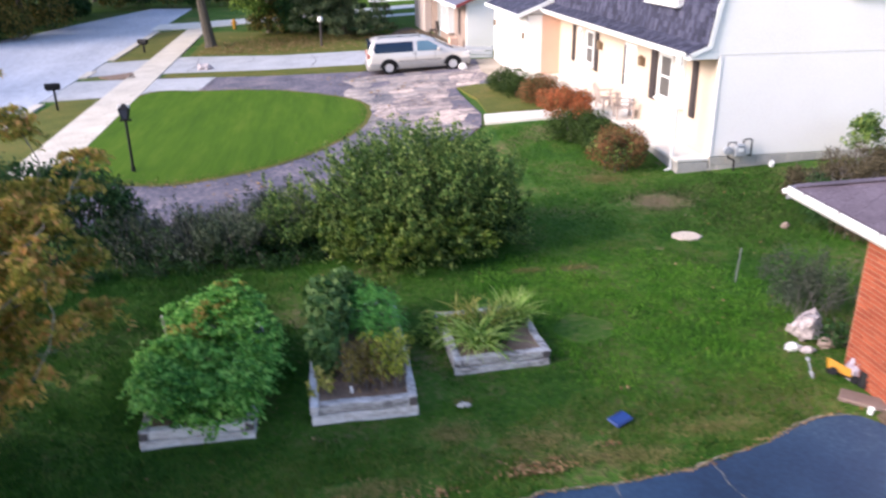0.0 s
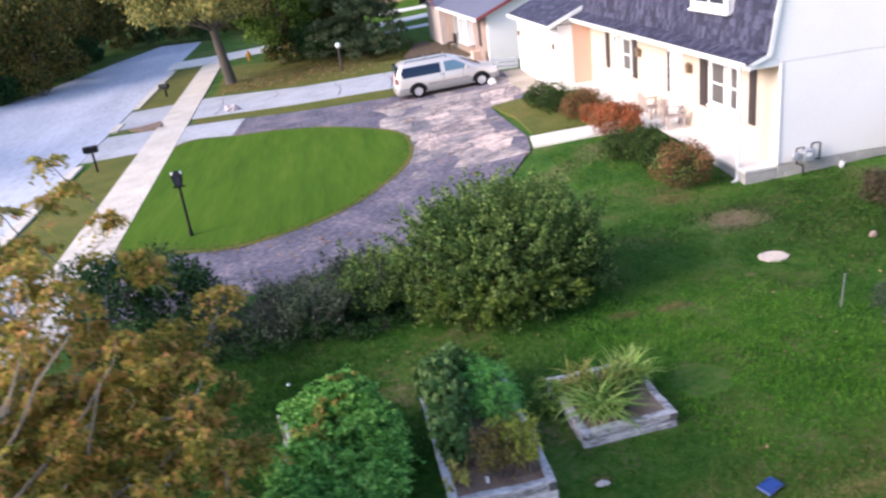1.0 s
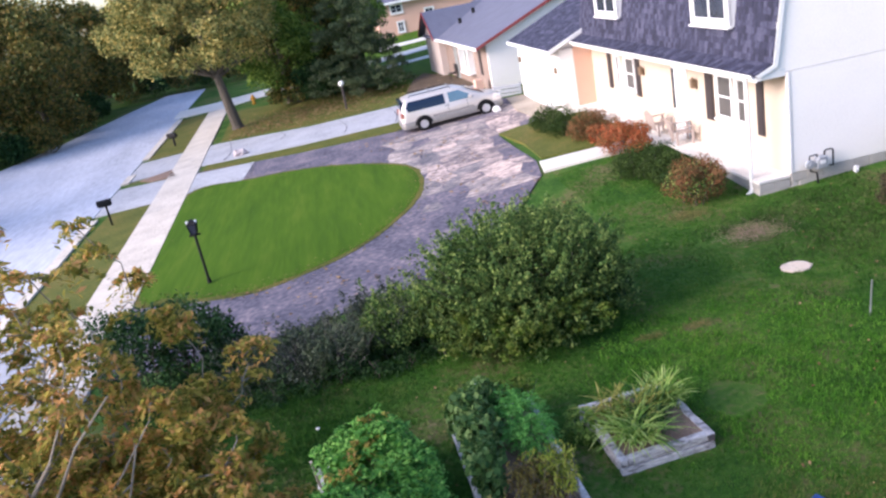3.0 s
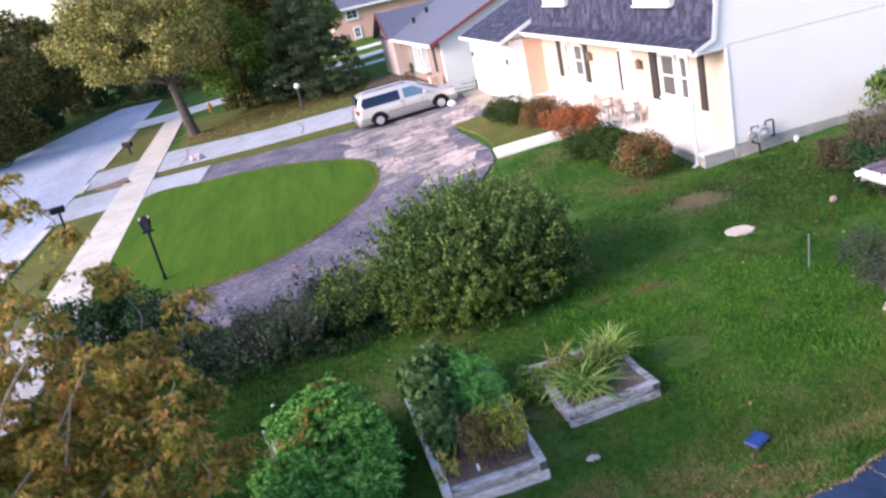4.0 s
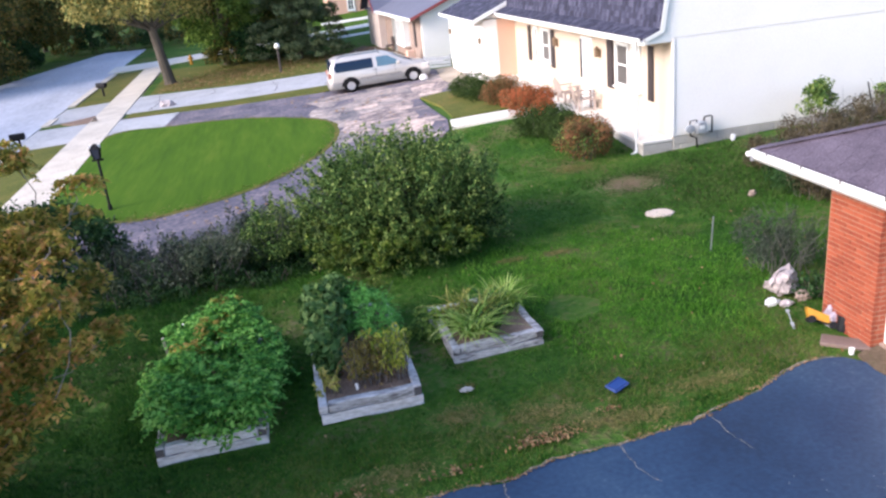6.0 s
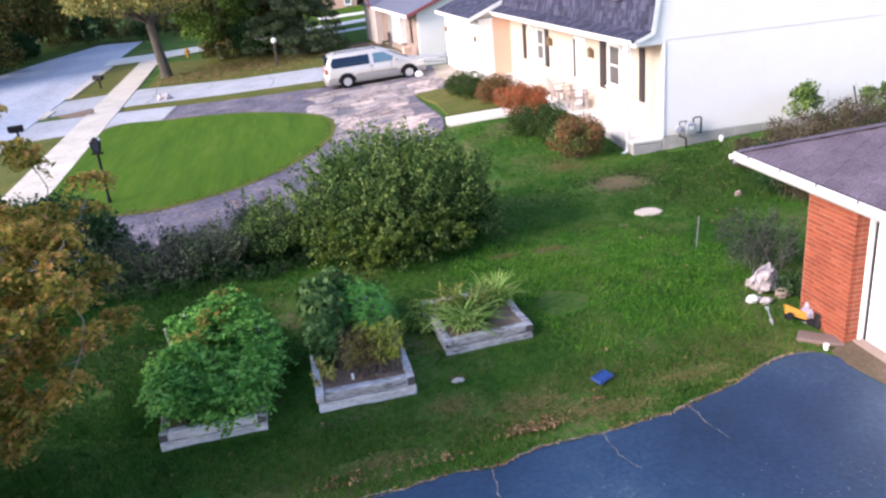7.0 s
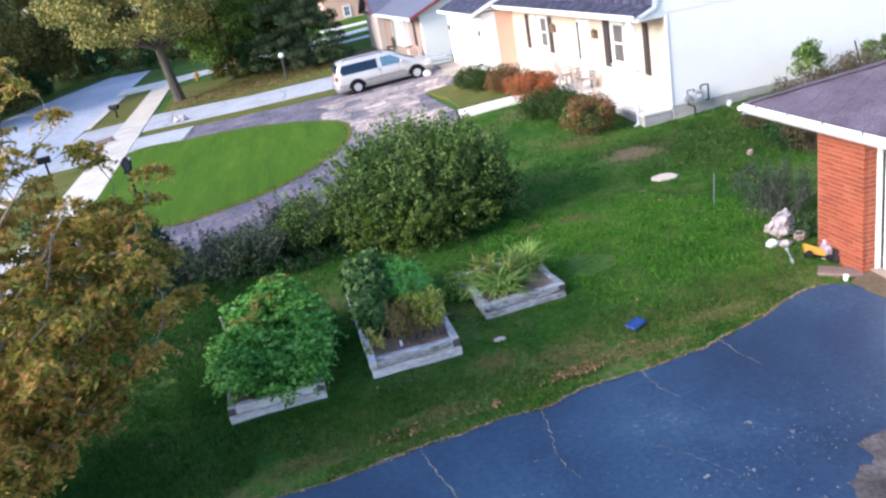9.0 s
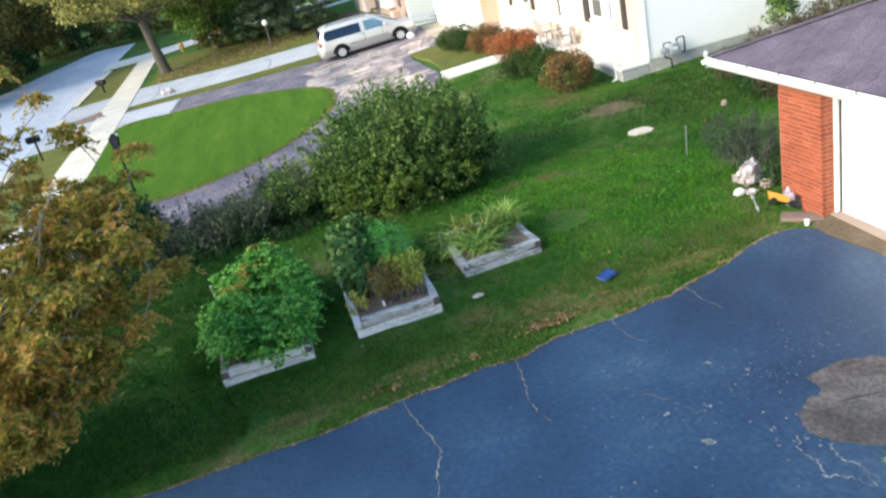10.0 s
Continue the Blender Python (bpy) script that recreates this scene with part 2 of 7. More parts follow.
L_BUSH = leafy("bush_leaf", [(0.03238, 0.07296, 0.01848), (0.07654, 0.1473, 0.03433), (0.1398, 0.2245, 0.05281), (0.2575, 0.3296, 0.08979)], 0.3)
L_LIME = leafy("lime_leaf", [(0.0576, 0.114, 0.0128), (0.1152, 0.1748, 0.024), (0.1872, 0.228, 0.048)], 0.35)
L_HEDGE = leafy("hedge_leaf", [(0.0384, 0.0624, 0.034), (0.076, 0.1056, 0.0561), (0.132, 0.152, 0.0935)])
L_DENSE = leafy("dense_shrub_leaf", [(0.014, 0.044, 0.013), (0.032, 0.082, 0.022), (0.065, 0.13, 0.04)])
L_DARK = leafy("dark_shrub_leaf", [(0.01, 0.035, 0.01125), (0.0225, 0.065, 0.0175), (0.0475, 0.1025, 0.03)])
L_AUTUMN = leafy("autumn_leaf", [(0.1431, 0.165, 0.033), (0.3074, 0.2915, 0.055), (0.4982, 0.418, 0.0935), (0.6784, 0.374, 0.143)], 0.58)
L_TOMATO = leafy("tomato_leaf", [(0.055, 0.1848, 0.033), (0.1485, 0.3976, 0.0682), (0.319, 0.5936, 0.132)], 0.4)
L_BEAN = leafy("bean_leaf", [(0.0309, 0.0855, 0.0215), (0.0737, 0.155, 0.041), (0.1545, 0.2459, 0.078)])
L_YELLOW = leafy("yellowing_leaf", [(0.20, 0.24, 0.05), (0.40, 0.41, 0.09), (0.60, 0.52, 0.16)], 0.45)
L_PEPPER = leafy("pepper_leaf", [(0.2, 0.264, 0.04), (0.4125, 0.48, 0.07), (0.65, 0.624, 0.13)], 0.45)
L_RUSTY = leafy("browning_pepper_leaf", [(0.11, 0.10, 0.035), (0.23, 0.175, 0.055), (0.36, 0.30, 0.08)], 0.4)
L_BLADE = leafy("strap_leaf", [(0.1434, 0.2783, 0.0463), (0.3391, 0.5009, 0.1058), (0.5998, 0.6957, 0.238)], 0.4)
L_RED = leafy("red_bush_leaf", [(0.12, 0.0942, 0.0338), (0.312, 0.1159, 0.0506), (0.504, 0.1376, 0.0562)])
L_RUST = leafy("rust_bush_leaf", [(0.078, 0.0838, 0.0288), (0.1852, 0.106, 0.0461), (0.2924, 0.1227, 0.0576)])
L_MAPLE = leafy("maple_leaf", [(0.0861, 0.1197, 0.0329), (0.2104, 0.2219, 0.0658), (0.3635, 0.3377, 0.1131), (0.4975, 0.3859, 0.1131)])
L_WOOD = leafy("woodland_leaf", [(0.03002, 0.04826, 0.0136), (0.07492, 0.09372, 0.02174), (0.1499, 0.149, 0.03536), (0.2834, 0.1917, 0.05163)])
L_SPRUCE = leafy("spruce_needle", [(0.043, 0.0731, 0.0307), (0.091, 0.1253, 0.0533), (0.1644, 0.1879, 0.0888)], 0.15)
L_GREEN = leafy("summer_leaf", [(0.065, 0.1306, 0.0238), (0.1535, 0.255, 0.0446), (0.2709, 0.3745, 0.0744)], 0.32)
L_GREYLEAF = leafy("grey_shrub_leaf", [(0.0336, 0.0496, 0.034), (0.0624, 0.0816, 0.0544), (0.1, 0.1184, 0.0833)])
L_SEDGE = leafy("dry_shrub_leaf", [(0.048, 0.042, 0.024), (0.09, 0.074, 0.042), (0.135, 0.11, 0.065)])
L_DEAD = leafy("fallen_leaf", [(0.133, 0.0765, 0.036), (0.247, 0.144, 0.063), (0.361, 0.243, 0.126)], 0.1)
M_VAN = material("pale_gold_car_paint", [(0.585, 0.551, 0.5232), (0.6552, 0.6206, 0.5922)], 0.28, 0.35, 0.6, 4, 0, spec=0.6)
M_VANLOW = material("tan_grey_cladding", [(0.23, 0.225, 0.22), (0.29, 0.28, 0.275)], 0.45, 0.2, 1, 8, 0)
M_CARGLASS = plain("tinted_car_glass", (0.010, 0.022, 0.05), 0.12, 0, 0.35)
M_CLEARGLASS = plain("clear_car_glass", (0.09, 0.17, 0.24), 0.12, 0, 0.5)
M_TYRE = plain("black_tyre", (0.009, 0.009, 0.010), 0.9, 0, 0.15)
M_RIM = plain("silver_wheel", (0.62, 0.62, 0.64), 0.35, 0.6)
M_LAMPRED = plain("red_lamp_lens", (0.40, 0.15, 0.12), 0.2)
M_LAMPCLEAR = plain("clear_lamp_lens", (0.6, 0.6, 0.62), 0.15)
M_STONE = material("pinkish_stone", [(0.25, 0.185, 0.155), (0.34, 0.26, 0.22)], 0.85, 0, 2, 30, 0.4, 0.008, rand=0.2)
M_PALESTRAW = material("bleached_dead_turf", [(0.148, 0.1291, 0.0692), (0.2618, 0.1962, 0.133), (0.3757, 0.2738, 0.2021)], 0.9, 0, 3, 14, 0, island=0.3, spec=0.1)
L_CARROT = leafy("feathery_carrot_leaf", [(0.0585, 0.21, 0.0421), (0.117, 0.36, 0.072), (0.234, 0.54, 0.12)], 0.4)
L_BROWN = leafy("browning_stem_leaf", [(0.14, 0.084, 0.049), (0.28, 0.168, 0.084), (0.392, 0.294, 0.112)], 0.3)
M_LAVENDER = plain("lavender_grey_bag", (0.34, 0.30, 0.36), 0.5)
M_SAND = material("sandy_soil_rim", [(0.035, 0.06, 0.025), (0.17, 0.14, 0.10), (0.44, 0.37, 0.30)], 0.95, 0, 3.5, 30, 0.8, 0.02, reach=(0.40, 0.64))
M_FADED = material("half_bleached_drive_surface", [(0.105, 0.1005, 0.1162), (0.196, 0.1769, 0.185), (0.336, 0.2814, 0.2625), (0.56, 0.4623, 0.4125)], 0.85, 0, 1.1, 6, 0.4, 0.012, blotch=0.5, rand=0.1, stretch=(0.8, 1.3, 1), reach=(0.36, 0.66))
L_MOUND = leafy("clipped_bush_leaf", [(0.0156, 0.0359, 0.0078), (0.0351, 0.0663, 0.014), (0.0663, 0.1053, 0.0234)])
M_ROCK = material("pale_rock", [(0.299, 0.253, 0.253), (0.483, 0.414, 0.414), (0.69, 0.621, 0.6325)], 0.85, 0, 6, 22, 0.8, 0.02, reach=(0.35, 0.65))
M_DISC = material("sandy_stump", [(0.55, 0.44, 0.35), (0.76, 0.64, 0.52)], 0.9, 0, 6, 40, 0.4, 0.01)
M_BLUE = plain("blue_plastic", (0.02, 0.055, 0.22), 0.4)
M_YELLOW = plain("yellow_plastic", (0.48, 0.23, 0.015), 0.5)
M_WHITE = plain("white_plastic", (0.75, 0.75, 0.75), 0.45)
M_GREYMETAL = plain("grey_painted_metal", (0.42, 0.44, 0.48), 0.45, 0.3)
M_DOORWHITE = material("white_garage_door", [(0.76, 0.76, 0.77), (0.82, 0.82, 0.83)], 0.45, 0, 0.8, 20, 0.04, 0.002)
M_REDTRIM = plain("dark_red_trim", (0.25, 0.05, 0.05), 0.6)
M_STAKE = plain("grey_galvanised_stake", (0.34, 0.36, 0.36), 0.55, 0.4)
M_WOODSTAKE = material("bleached_stake", [(0.35, 0.31, 0.28), (0.5, 0.46, 0.42)], 0.9, 0, 4, 40, 0.3, 0.004)
M_CHAIR = plain("pale_painted_wood", (0.42, 0.34, 0.30), 0.6)
M_GLOBE = plain("white_globe", (0.85, 0.85, 0.82), 0.25)


# ---- helpers for shapes ----
def smooth_step(a, b, v):
    t = min(1.0, max(0.0, (v - a) / (b - a)))
    return t * t * (3 - 2 * t)


def ground_z(x, y):
    """Height of the land: nearly level in the yard, falling to the street beyond it."""
    near = 0.02 * max(-8, min(11, x))
    far = -0.17 + 0.055 * max(-13, min(11, x))
    return near + (far - near) * smooth_step(10, 20, y) - 0.28 * math.exp(-((x - 8) ** 2 + (y - 14) ** 2) / 8) + 0.28 * math.exp(-((x - 6.5) ** 2 + (y - 23.5) ** 2) / 16)


def finish(name, mesh, mat, parent=None, label="", smooth=False):
    for m in mat if isinstance(mat, (list, tuple)) else [mat]:
        mesh.materials.append(m)
    if smooth:
        mesh.polygons.foreach_set("use_smooth", [True] * len(mesh.polygons))
    ob = new(name, mesh)
    if parent:
        ob.parent = parent
    if label:
        ob["label"] = label
    return ob


def part(name, bm, mat, parent=None, label="", smooth=False):
    mesh = bpy.data.meshes.new(name)
    bmesh.ops.recalc_face_normals(bm, faces=bm.faces)
    bm.to_mesh(mesh)
    bm.free()
    return finish(name, mesh, mat, parent, label, smooth)


def raw(name, verts, faces, mat, parent=None, label="", smooth=False):
    mesh = bpy.data.meshes.new(name)
    mesh.from_pydata([tuple(v) for v in verts], [], [tuple(q) for q in faces])
    mesh.update()
    return finish(name, mesh, mat, parent, label, smooth)


def thing(name, m, label, category, group="", kind=""):
    """An Empty at a thing's base, which carries its parts."""
    ob = new(name)
    ob.empty_display_size = 0.2
    ob.matrix_world = m
    return tagged(ob, label, category, group, kind)


def box(bm, lo, hi, bevel=0.0, m=None):
    c = [(a + b) / 2 for a, b in zip(lo, hi)]
    s = [abs(b - a) for a, b in zip(lo, hi)]
    r = bmesh.ops.create_cube(bm, size=1, matrix=Matrix.Translation(c) @ Matrix.Diagonal((*s, 1)))
    vs = r["verts"]
    if bevel:
        es = list({e for v in vs for e in v.link_edges})
        r2 = bmesh.ops.bevel(bm, geom=es, offset=bevel, segments=1, affect="EDGES")
        vs = list({v for q in r2["faces"] for v in q.verts} | {v for v in vs if v.is_valid})
    if m:
        bmesh.ops.transform(bm, matrix=m, verts=[v for v in vs if v.is_valid])
    return vs


def a_box(name, lo, hi, mat, parent=None, bevel=0.008, label="", m=None):
    bm = bmesh.new()
    box(bm, lo, hi, bevel, m)
    return part(name, bm, mat, parent, label)


def tube(bm, pts, radii, n=7, cap=True):
    """A round limb through the points, with a radius at each."""
    rings = []
    pts = [Vector(p) for p in pts]
    for i, p in enumerate(pts):
        d = (pts[min(i + 1, len(pts) - 1)] - pts[max(i - 1, 0)]).normalized()
        a = d.orthogonal().normalized() if abs(d.z) < 0.9 else d.cross(Vector((0, 1, 0))).normalized()
        b = d.cross(a)
        rings.append([bm.verts.new(p + (a * math.cos(k * math.tau / n) + b * math.sin(k * math.tau / n)) * radii[i]) for k in range(n)])
    for r, s in zip(rings, rings[1:]):
        best = min(range(n), key=lambda o: sum((r[k].co - s[(k + o) % n].co).length for k in range(n)))
        for k in range(n):
            bm.faces.new((r[k], r[(k + 1) % n], s[(k + 1 + best) % n], s[(k + best) % n]))
    if cap:
        bm.faces.new(rings[0][::-1]), bm.faces.new(rings[-1])


def cylinder(bm, base, top, r, r2=None, n=14):
    tube(bm, [base, top], [r, r if r2 is None else r2], n)


def loft(bm, rings, cap=True):
    vs = [[bm.verts.new(p) for p in r] for r in rings]
    n = len(vs[0])
    for r, s in zip(vs, vs[1:]):
        for k in range(n):
            bm.faces.new((r[k], r[(k + 1) % n], s[(k + 1) % n], s[k]))
    if cap:
        bm.faces.new(vs[0][::-1]), bm.faces.new(vs[-1])


def curve_points(pts, steps=6, closed=True):
    """Catmull-Rom through the points."""
    n, out = len(pts), []
    for i in range(n if closed else n - 1):
        p = [Vector(pts[(i + k) % n] if closed else pts[max(0, min(n - 1, i + k))]) for k in (-1, 0, 1, 2)]
        for s in range(steps):
            t = s / steps
            out.append(0.5 * ((2 * p[1]) + (p[2] - p[0]) * t + (2 * p[0] - 5 * p[1] + 4 * p[2] - p[3]) * t * t + (3 * p[1] - p[0] - 3 * p[2] + p[3]) * t ** 3))
    if not closed:
        out.append(Vector(pts[-1]))
    return [tuple(q) for q in out]


def sheet(name, poly, lift, mat, label, kind="structure", step=1.0, depth=0.12, wobble=0.0, category="ground", parent=None):
    """A slab that follows the land: an outline in plan, lifted above the ground."""
    bm = bmesh.new()
    rnd = random.Random(len(poly) + int(lift * 1000))
    face = bm.faces.new([bm.verts.new((x + rnd.uniform(-wobble, wobble), y + rnd.uniform(-wobble, wobble), 0)) for x, y in poly])
    bmesh.ops.triangulate(bm, faces=[face])
    xs, ys = [v.co.x for v in bm.verts], [v.co.y for v in bm.verts]
    for axis, lo, hi in ((0, min(xs), max(xs)), (1, min(ys), max(ys))):
        k = lo + step
        while k < hi:
            co, no = [0, 0, 0], [0, 0, 0]
            co[axis], no[axis] = k, 1
            bmesh.ops.bisect_plane(bm, geom=bm.verts[:] + bm.edges[:] + bm.faces[:], plane_co=co, plane_no=no)
            k += step
    r = bmesh.ops.extrude_face_region(bm, geom=bm.faces[:])
    top = [v for v in r["geom"] if isinstance(v, bmesh.types.BMVert)]
    tops = set(top)
    for v in bm.verts:
        v.co.z = ground_z(v.co.x, v.co.y) + (lift if v in tops else lift - depth)
    ob = part(name, bm, mat, parent)
    return tagged(ob, label, category, "", kind) if not parent else ob


def leaves(name, points, out, size, mat, parent=None, aspect=0.6, fold=0.25, seed=1, label="", droop=0.0, spread=0.9):
    """Small folded leaves at the points, facing roughly outwards."""
    rng = np.random.default_rng(seed)
    p = np.asarray(points, float)
    n = len(p)
    o = np.asarray(out, float)
    o = o / (np.linalg.norm(o, axis=1, keepdims=True) + 1e-6)
    nrm = o + rng.normal(0, spread, (n, 3))
    nrm /= np.linalg.norm(nrm, axis=1, keepdims=True) + 1e-6
    a = np.cross(nrm, rng.normal(0, 1, (n, 3)))
    a /= np.linalg.norm(a, axis=1, keepdims=True) + 1e-6
    a[:, 2] -= droop
    a /= np.linalg.norm(a, axis=1, keepdims=True) + 1e-6
    b = np.cross(nrm, a)
    s = (size * rng.uniform(0.6, 1.35, n))[:, None]
    v = np.empty((n, 4, 3))
    v[:, 0] = p - a * s
    v[:, 1] = p - b * s * aspect + nrm * s * fold
    v[:, 2] = p + a * s
    v[:, 3] = p + b * s * aspect + nrm * s * fold
    idx = np.arange(n)[:, None] * 4
    tri = np.concatenate([idx + np.array([[0, 1, 2]]), idx + np.array([[0, 2, 3]])])
    mesh = bpy.data.meshes.new(name)
    mesh.vertices.add(n * 4)
    mesh.vertices.foreach_set("co", v.ravel())
    mesh.loops.add(len(tri) * 3)
    mesh.loops.foreach_set("vertex_index", tri.ravel().astype(np.int32))
    mesh.polygons.add(len(tri))
    mesh.polygons.foreach_set("loop_start", (np.arange(len(tri)) * 3).astype(np.int32))
    mesh.update(calc_edges=True)
    mesh.validate()
    return finish(name, mesh, mat, parent, label)


def clump_points(rng, clumps, count, shell=0.55):
    """Points and outward ways in a set of round clumps (x, y, z, rx, ry, rz)."""
    c = np.asarray(clumps, float)
    w = c[:, 3] * c[:, 4] + c[:, 4] * c[:, 5]
    k = rng.choice(len(c), count, p=w / w.sum())
    d = rng.normal(0, 1, (count, 3))
    d /= np.linalg.norm(d, axis=1, keepdims=True)
    r = shell + (1 - shell) * rng.random((count, 1)) ** 0.6
    r *= 1 + 0.10 * rng.normal(0, 1, (count, 1))
    return c[k, :3] + d * r * c[k, 3:], d


def lumps_on(rng, centre, radii, n, size, low=-0.5):
    """Clumps spread over an egg, for an uneven outline."""
    out = []
    while len(out) < n:
        d = rng.normal(0, 1, 3)
        d /= np.linalg.norm(d)
        if d[2] < low:
            continue
        k = rng.uniform(0.62, 0.88)
        s = size * rng.uniform(0.7, 1.3)
        out.append((centre[0] + d[0] * radii[0] * k, centre[1] + d[1] * radii[1] * k, centre[2] + d[2] * radii[2] * k, s, s, s * 0.85))
    return out


# ---- the land ----
def land():
    bm = bmesh.new()
    def line(lo, hi, fine, coarse, a, b):
        out, v = [], lo
        while v < hi:
            out.append(v)
            v += fine if a <= v < b else coarse
        return out + [hi]
    xs = line(-420, 420, 0.5, 12, -24, 18)
    ys = line(-220, 900, 0.5, 14, -4, 60)
    grid = []
    for x in xs:
        col = []
        for y in ys:
            z = ground_z(x, y)
            if -12 < x < 12 and 5 < y < 30:
                z += 0.035 * noise.noise((x * 0.7, y * 0.7, 3)) - 0.012
            col.append(bm.verts.new((x, y, z)))
        grid.append(col)
    for i in range(len(xs) - 1):
        for j in range(len(ys) - 1):
            bm.faces.new((grid[i][j], grid[i + 1][j], grid[i + 1][j + 1], grid[i][j + 1]))
    return tagged(part("ground", bm, M_YARD, smooth=True), "green mown yard grass with dry tan patches", "ground", "", "structure")


land()


def street_x(y):
    """The street runs a little askew: how far it drifts at y."""
    return -0.034 * (y - 23)


ys = [-40 + 6 * k for k in range(18)] + [66.4]
walk_poly = [(-8.0 + street_x(y), y) for y in ys] + [(-9.65 + street_x(y), y) for y in reversed(ys)]
# road and kerb
road_poly = [(-12.45 + street_x(y) * 0.8, y) for y in (-60, -20, 10, 30, 50, 70, 89)] + [(-18.6, 90), (-20.7, 79), (-22.7, 67), (-25.2, 57), (-28, 53), (-30, 50), (-30, 44), (-24, 43), (-20.6, 40), (-20.2, 10), (-19.4, -60)]
sheet("road", road_poly, 0.035, M_ROAD, "worn pale grey asphalt street", step=3.0, category="road")
for a, b in ((-60, 35.6), (42.8, 45.0), (49.5, 66)):
    ks = [a + (b - a) * k / 12 for k in range(13)]
    sheet("kerb", [(-12.05 + street_x(y) * 0.8, y) for y in ks] + [(-12.5 + street_x(y) * 0.8, y) for y in reversed(ks)], 0.075, M_WALK, "low pale concrete kerb along the street", step=3.0, depth=0.2, category="kerb")
sheet("verge", [(-9.6 + street_x(y), y) for y in (-30, 0, 15.6)] + [(-11.9, 15.2), (-11.3, 0), (-10.4, -30)], 0.015, M_DRYGRASS, "dry patchy grass verge beside the pavement", step=2.0, category="grass")
sheet("verge", [(-9.6 + street_x(y), y) for y in (21.4, 25, 30, 34.5, 36)] + [(-12.0, 37), (-12.1, 33), (-12.0, 24), (-11.6, 23.1), (-10.6, 22.2)], 0.015, M_DRYGRASS, "dry patchy grass verge beside the pavement", step=2.0, category="grass")
sheet("verge", [(-9.8, 41.2), (-10.4, 43.4), (-11.95, 42.6), (-11.2, 41.6)], 0.06, M_SOIL, "small brown bare wedge between two drives", category="grass")
sheet("verge", [(-9.6 + street_x(y), y) for y in (48.5, 56, 65.5)] + [(-13.2, 65.8), (-13.05, 60), (-12.8, 49)], 0.015, M_DRYGRASS, "dry patchy grass verge beside the pavement", step=2.0, category="grass")

FAR_CRACKS = []
# drives
oval = [(-8.0, 23.4), (-6.9, 22.0), (-5.6, 21.1), (-3.9, 20.7), (-1.55, 21.75), (0.34, 24.2), (1.1, 26.9), (0.75, 30.0), (-2.1, 33.5), (-5.4, 35.2), (-8.35, 35.3)]
drive_out = [(-9.7, 17.6), (-6.0, 16.9), (-3, 17.0), (0.6, 18.0), (3.0, 20.6), (4.45, 23.0), (4.75, 24.6), (4.75, 27.6), (4.8, 30.8), (5.7, 31.0), (7.72, 30.9), (7.72, 37.4), (6.4, 38.0), (1.4, 36.9), (-3.2, 38.2), (-8.4, 40.4), (-10.2, 41.0), (-12.75, 41.6), (-12.75, 36.6), (-9.8, 35.9), (-9.6, 22.2)]
sheet("driveway", drive_out, 0.03, M_OLDDRIVE, "cracked faded asphalt loop driveway with bleached patches", wobble=0.04, category="driveway")
sheet("front_lawn", [(x + 0.06 * noise.noise((x * 3, y * 3, 1)), y + 0.06 * noise.noise((x * 3, y * 3, 9))) for x, y, in [q[:2] for q in curve_points(oval, 12)]], 0.05, M_LAWN, "bright green mown oval front lawn", category="lawn", step=0.8)
sheet("lawn_edge", [(-3.6 + (x + 3.6) * 1.035 + 0.09 * noise.noise((x * 2.2, y * 2.2, 4)), 28.2 + (y - 28.2) * 1.03 + 0.09 * noise.noise((x * 2.2, y * 2.2, 7))) for x, y, in [q[:2] for q in curve_points(oval, 12)]], 0.043, M_DRYGRASS, "thin brown worn edge round the oval lawn", category="lawn", step=0.8)
sheet("drive_apron", [(-8.6, 35.9), (-5.9, 35.5), (-5.6, 39.2), (-8.7, 40.2), (-10.3, 41.0), (-12.85, 41.7), (-12.75, 36.4), (-9.9, 36.0)], 0.042, M_APRON, "grey concrete apron where the driveway meets the street", category="driveway")
sheet("drive_apron", [(-9.55, 16.2), (-9.62, 21.9), (-10.6, 22.6), (-11.7, 23.5), (-12.55, 24.4), (-12.45, 15.4), (-11.2, 15.9)], 0.042, M_APRON, "grey concrete apron where the loop drive meets the street", category="driveway")
sheet("grass_strip", [(-8.3, 40.6), (-3.2, 38.5), (1.4, 37.1), (5.6, 37.9), (5.8, 39.0), (1.7, 39.0), (-3.3, 40.0), (-6.8, 41.3), (-8.3, 41.8)], 0.05, M_DRYGRASS, "narrow grass strip between two drives", category="grass")
sheet("neighbour_drive", [(-12.95, 43.2), (-10.2, 43.2), (-8.3, 42.0), (-6.6, 41.4), (-3.0, 40.2), (1.8, 39.1), (6.0, 39.1), (6.6, 44.0), (2.0, 44.3), (-2.7, 45.3), (-8.4, 48.2), (-13.05, 48.6)], 0.03, M_APRON, "pale concrete neighbouring driveway", category="driveway")
walk_base = sheet("sidewalk", walk_poly, 0.03, M_APRON, "pale concrete sidewalk of single slabs along the street", category="pavement", step=3.0)
y = 2.0
while y < 64.5:
    sheet("slab", [(-8.01 + street_x(y), y + 0.012), (-8.01 + street_x(y + 1.52), y + 1.508), (-9.64 + street_x(y + 1.52), y + 1.508), (-9.64 + street_x(y), y + 0.012)], 0.06, M_WALK, "", depth=0.05, step=5, parent=walk_base)
    y += 1.52
rq = random.Random(12)
drive_ob = bpy.data.objects["driveway"]
corner_at = {(i, j): (0.7 + i * 0.88 + rq.uniform(-0.36, 0.36), 23.0 + j * 0.95 + rq.uniform(-0.36, 0.36)) for i in range(10) for j in range(15)}
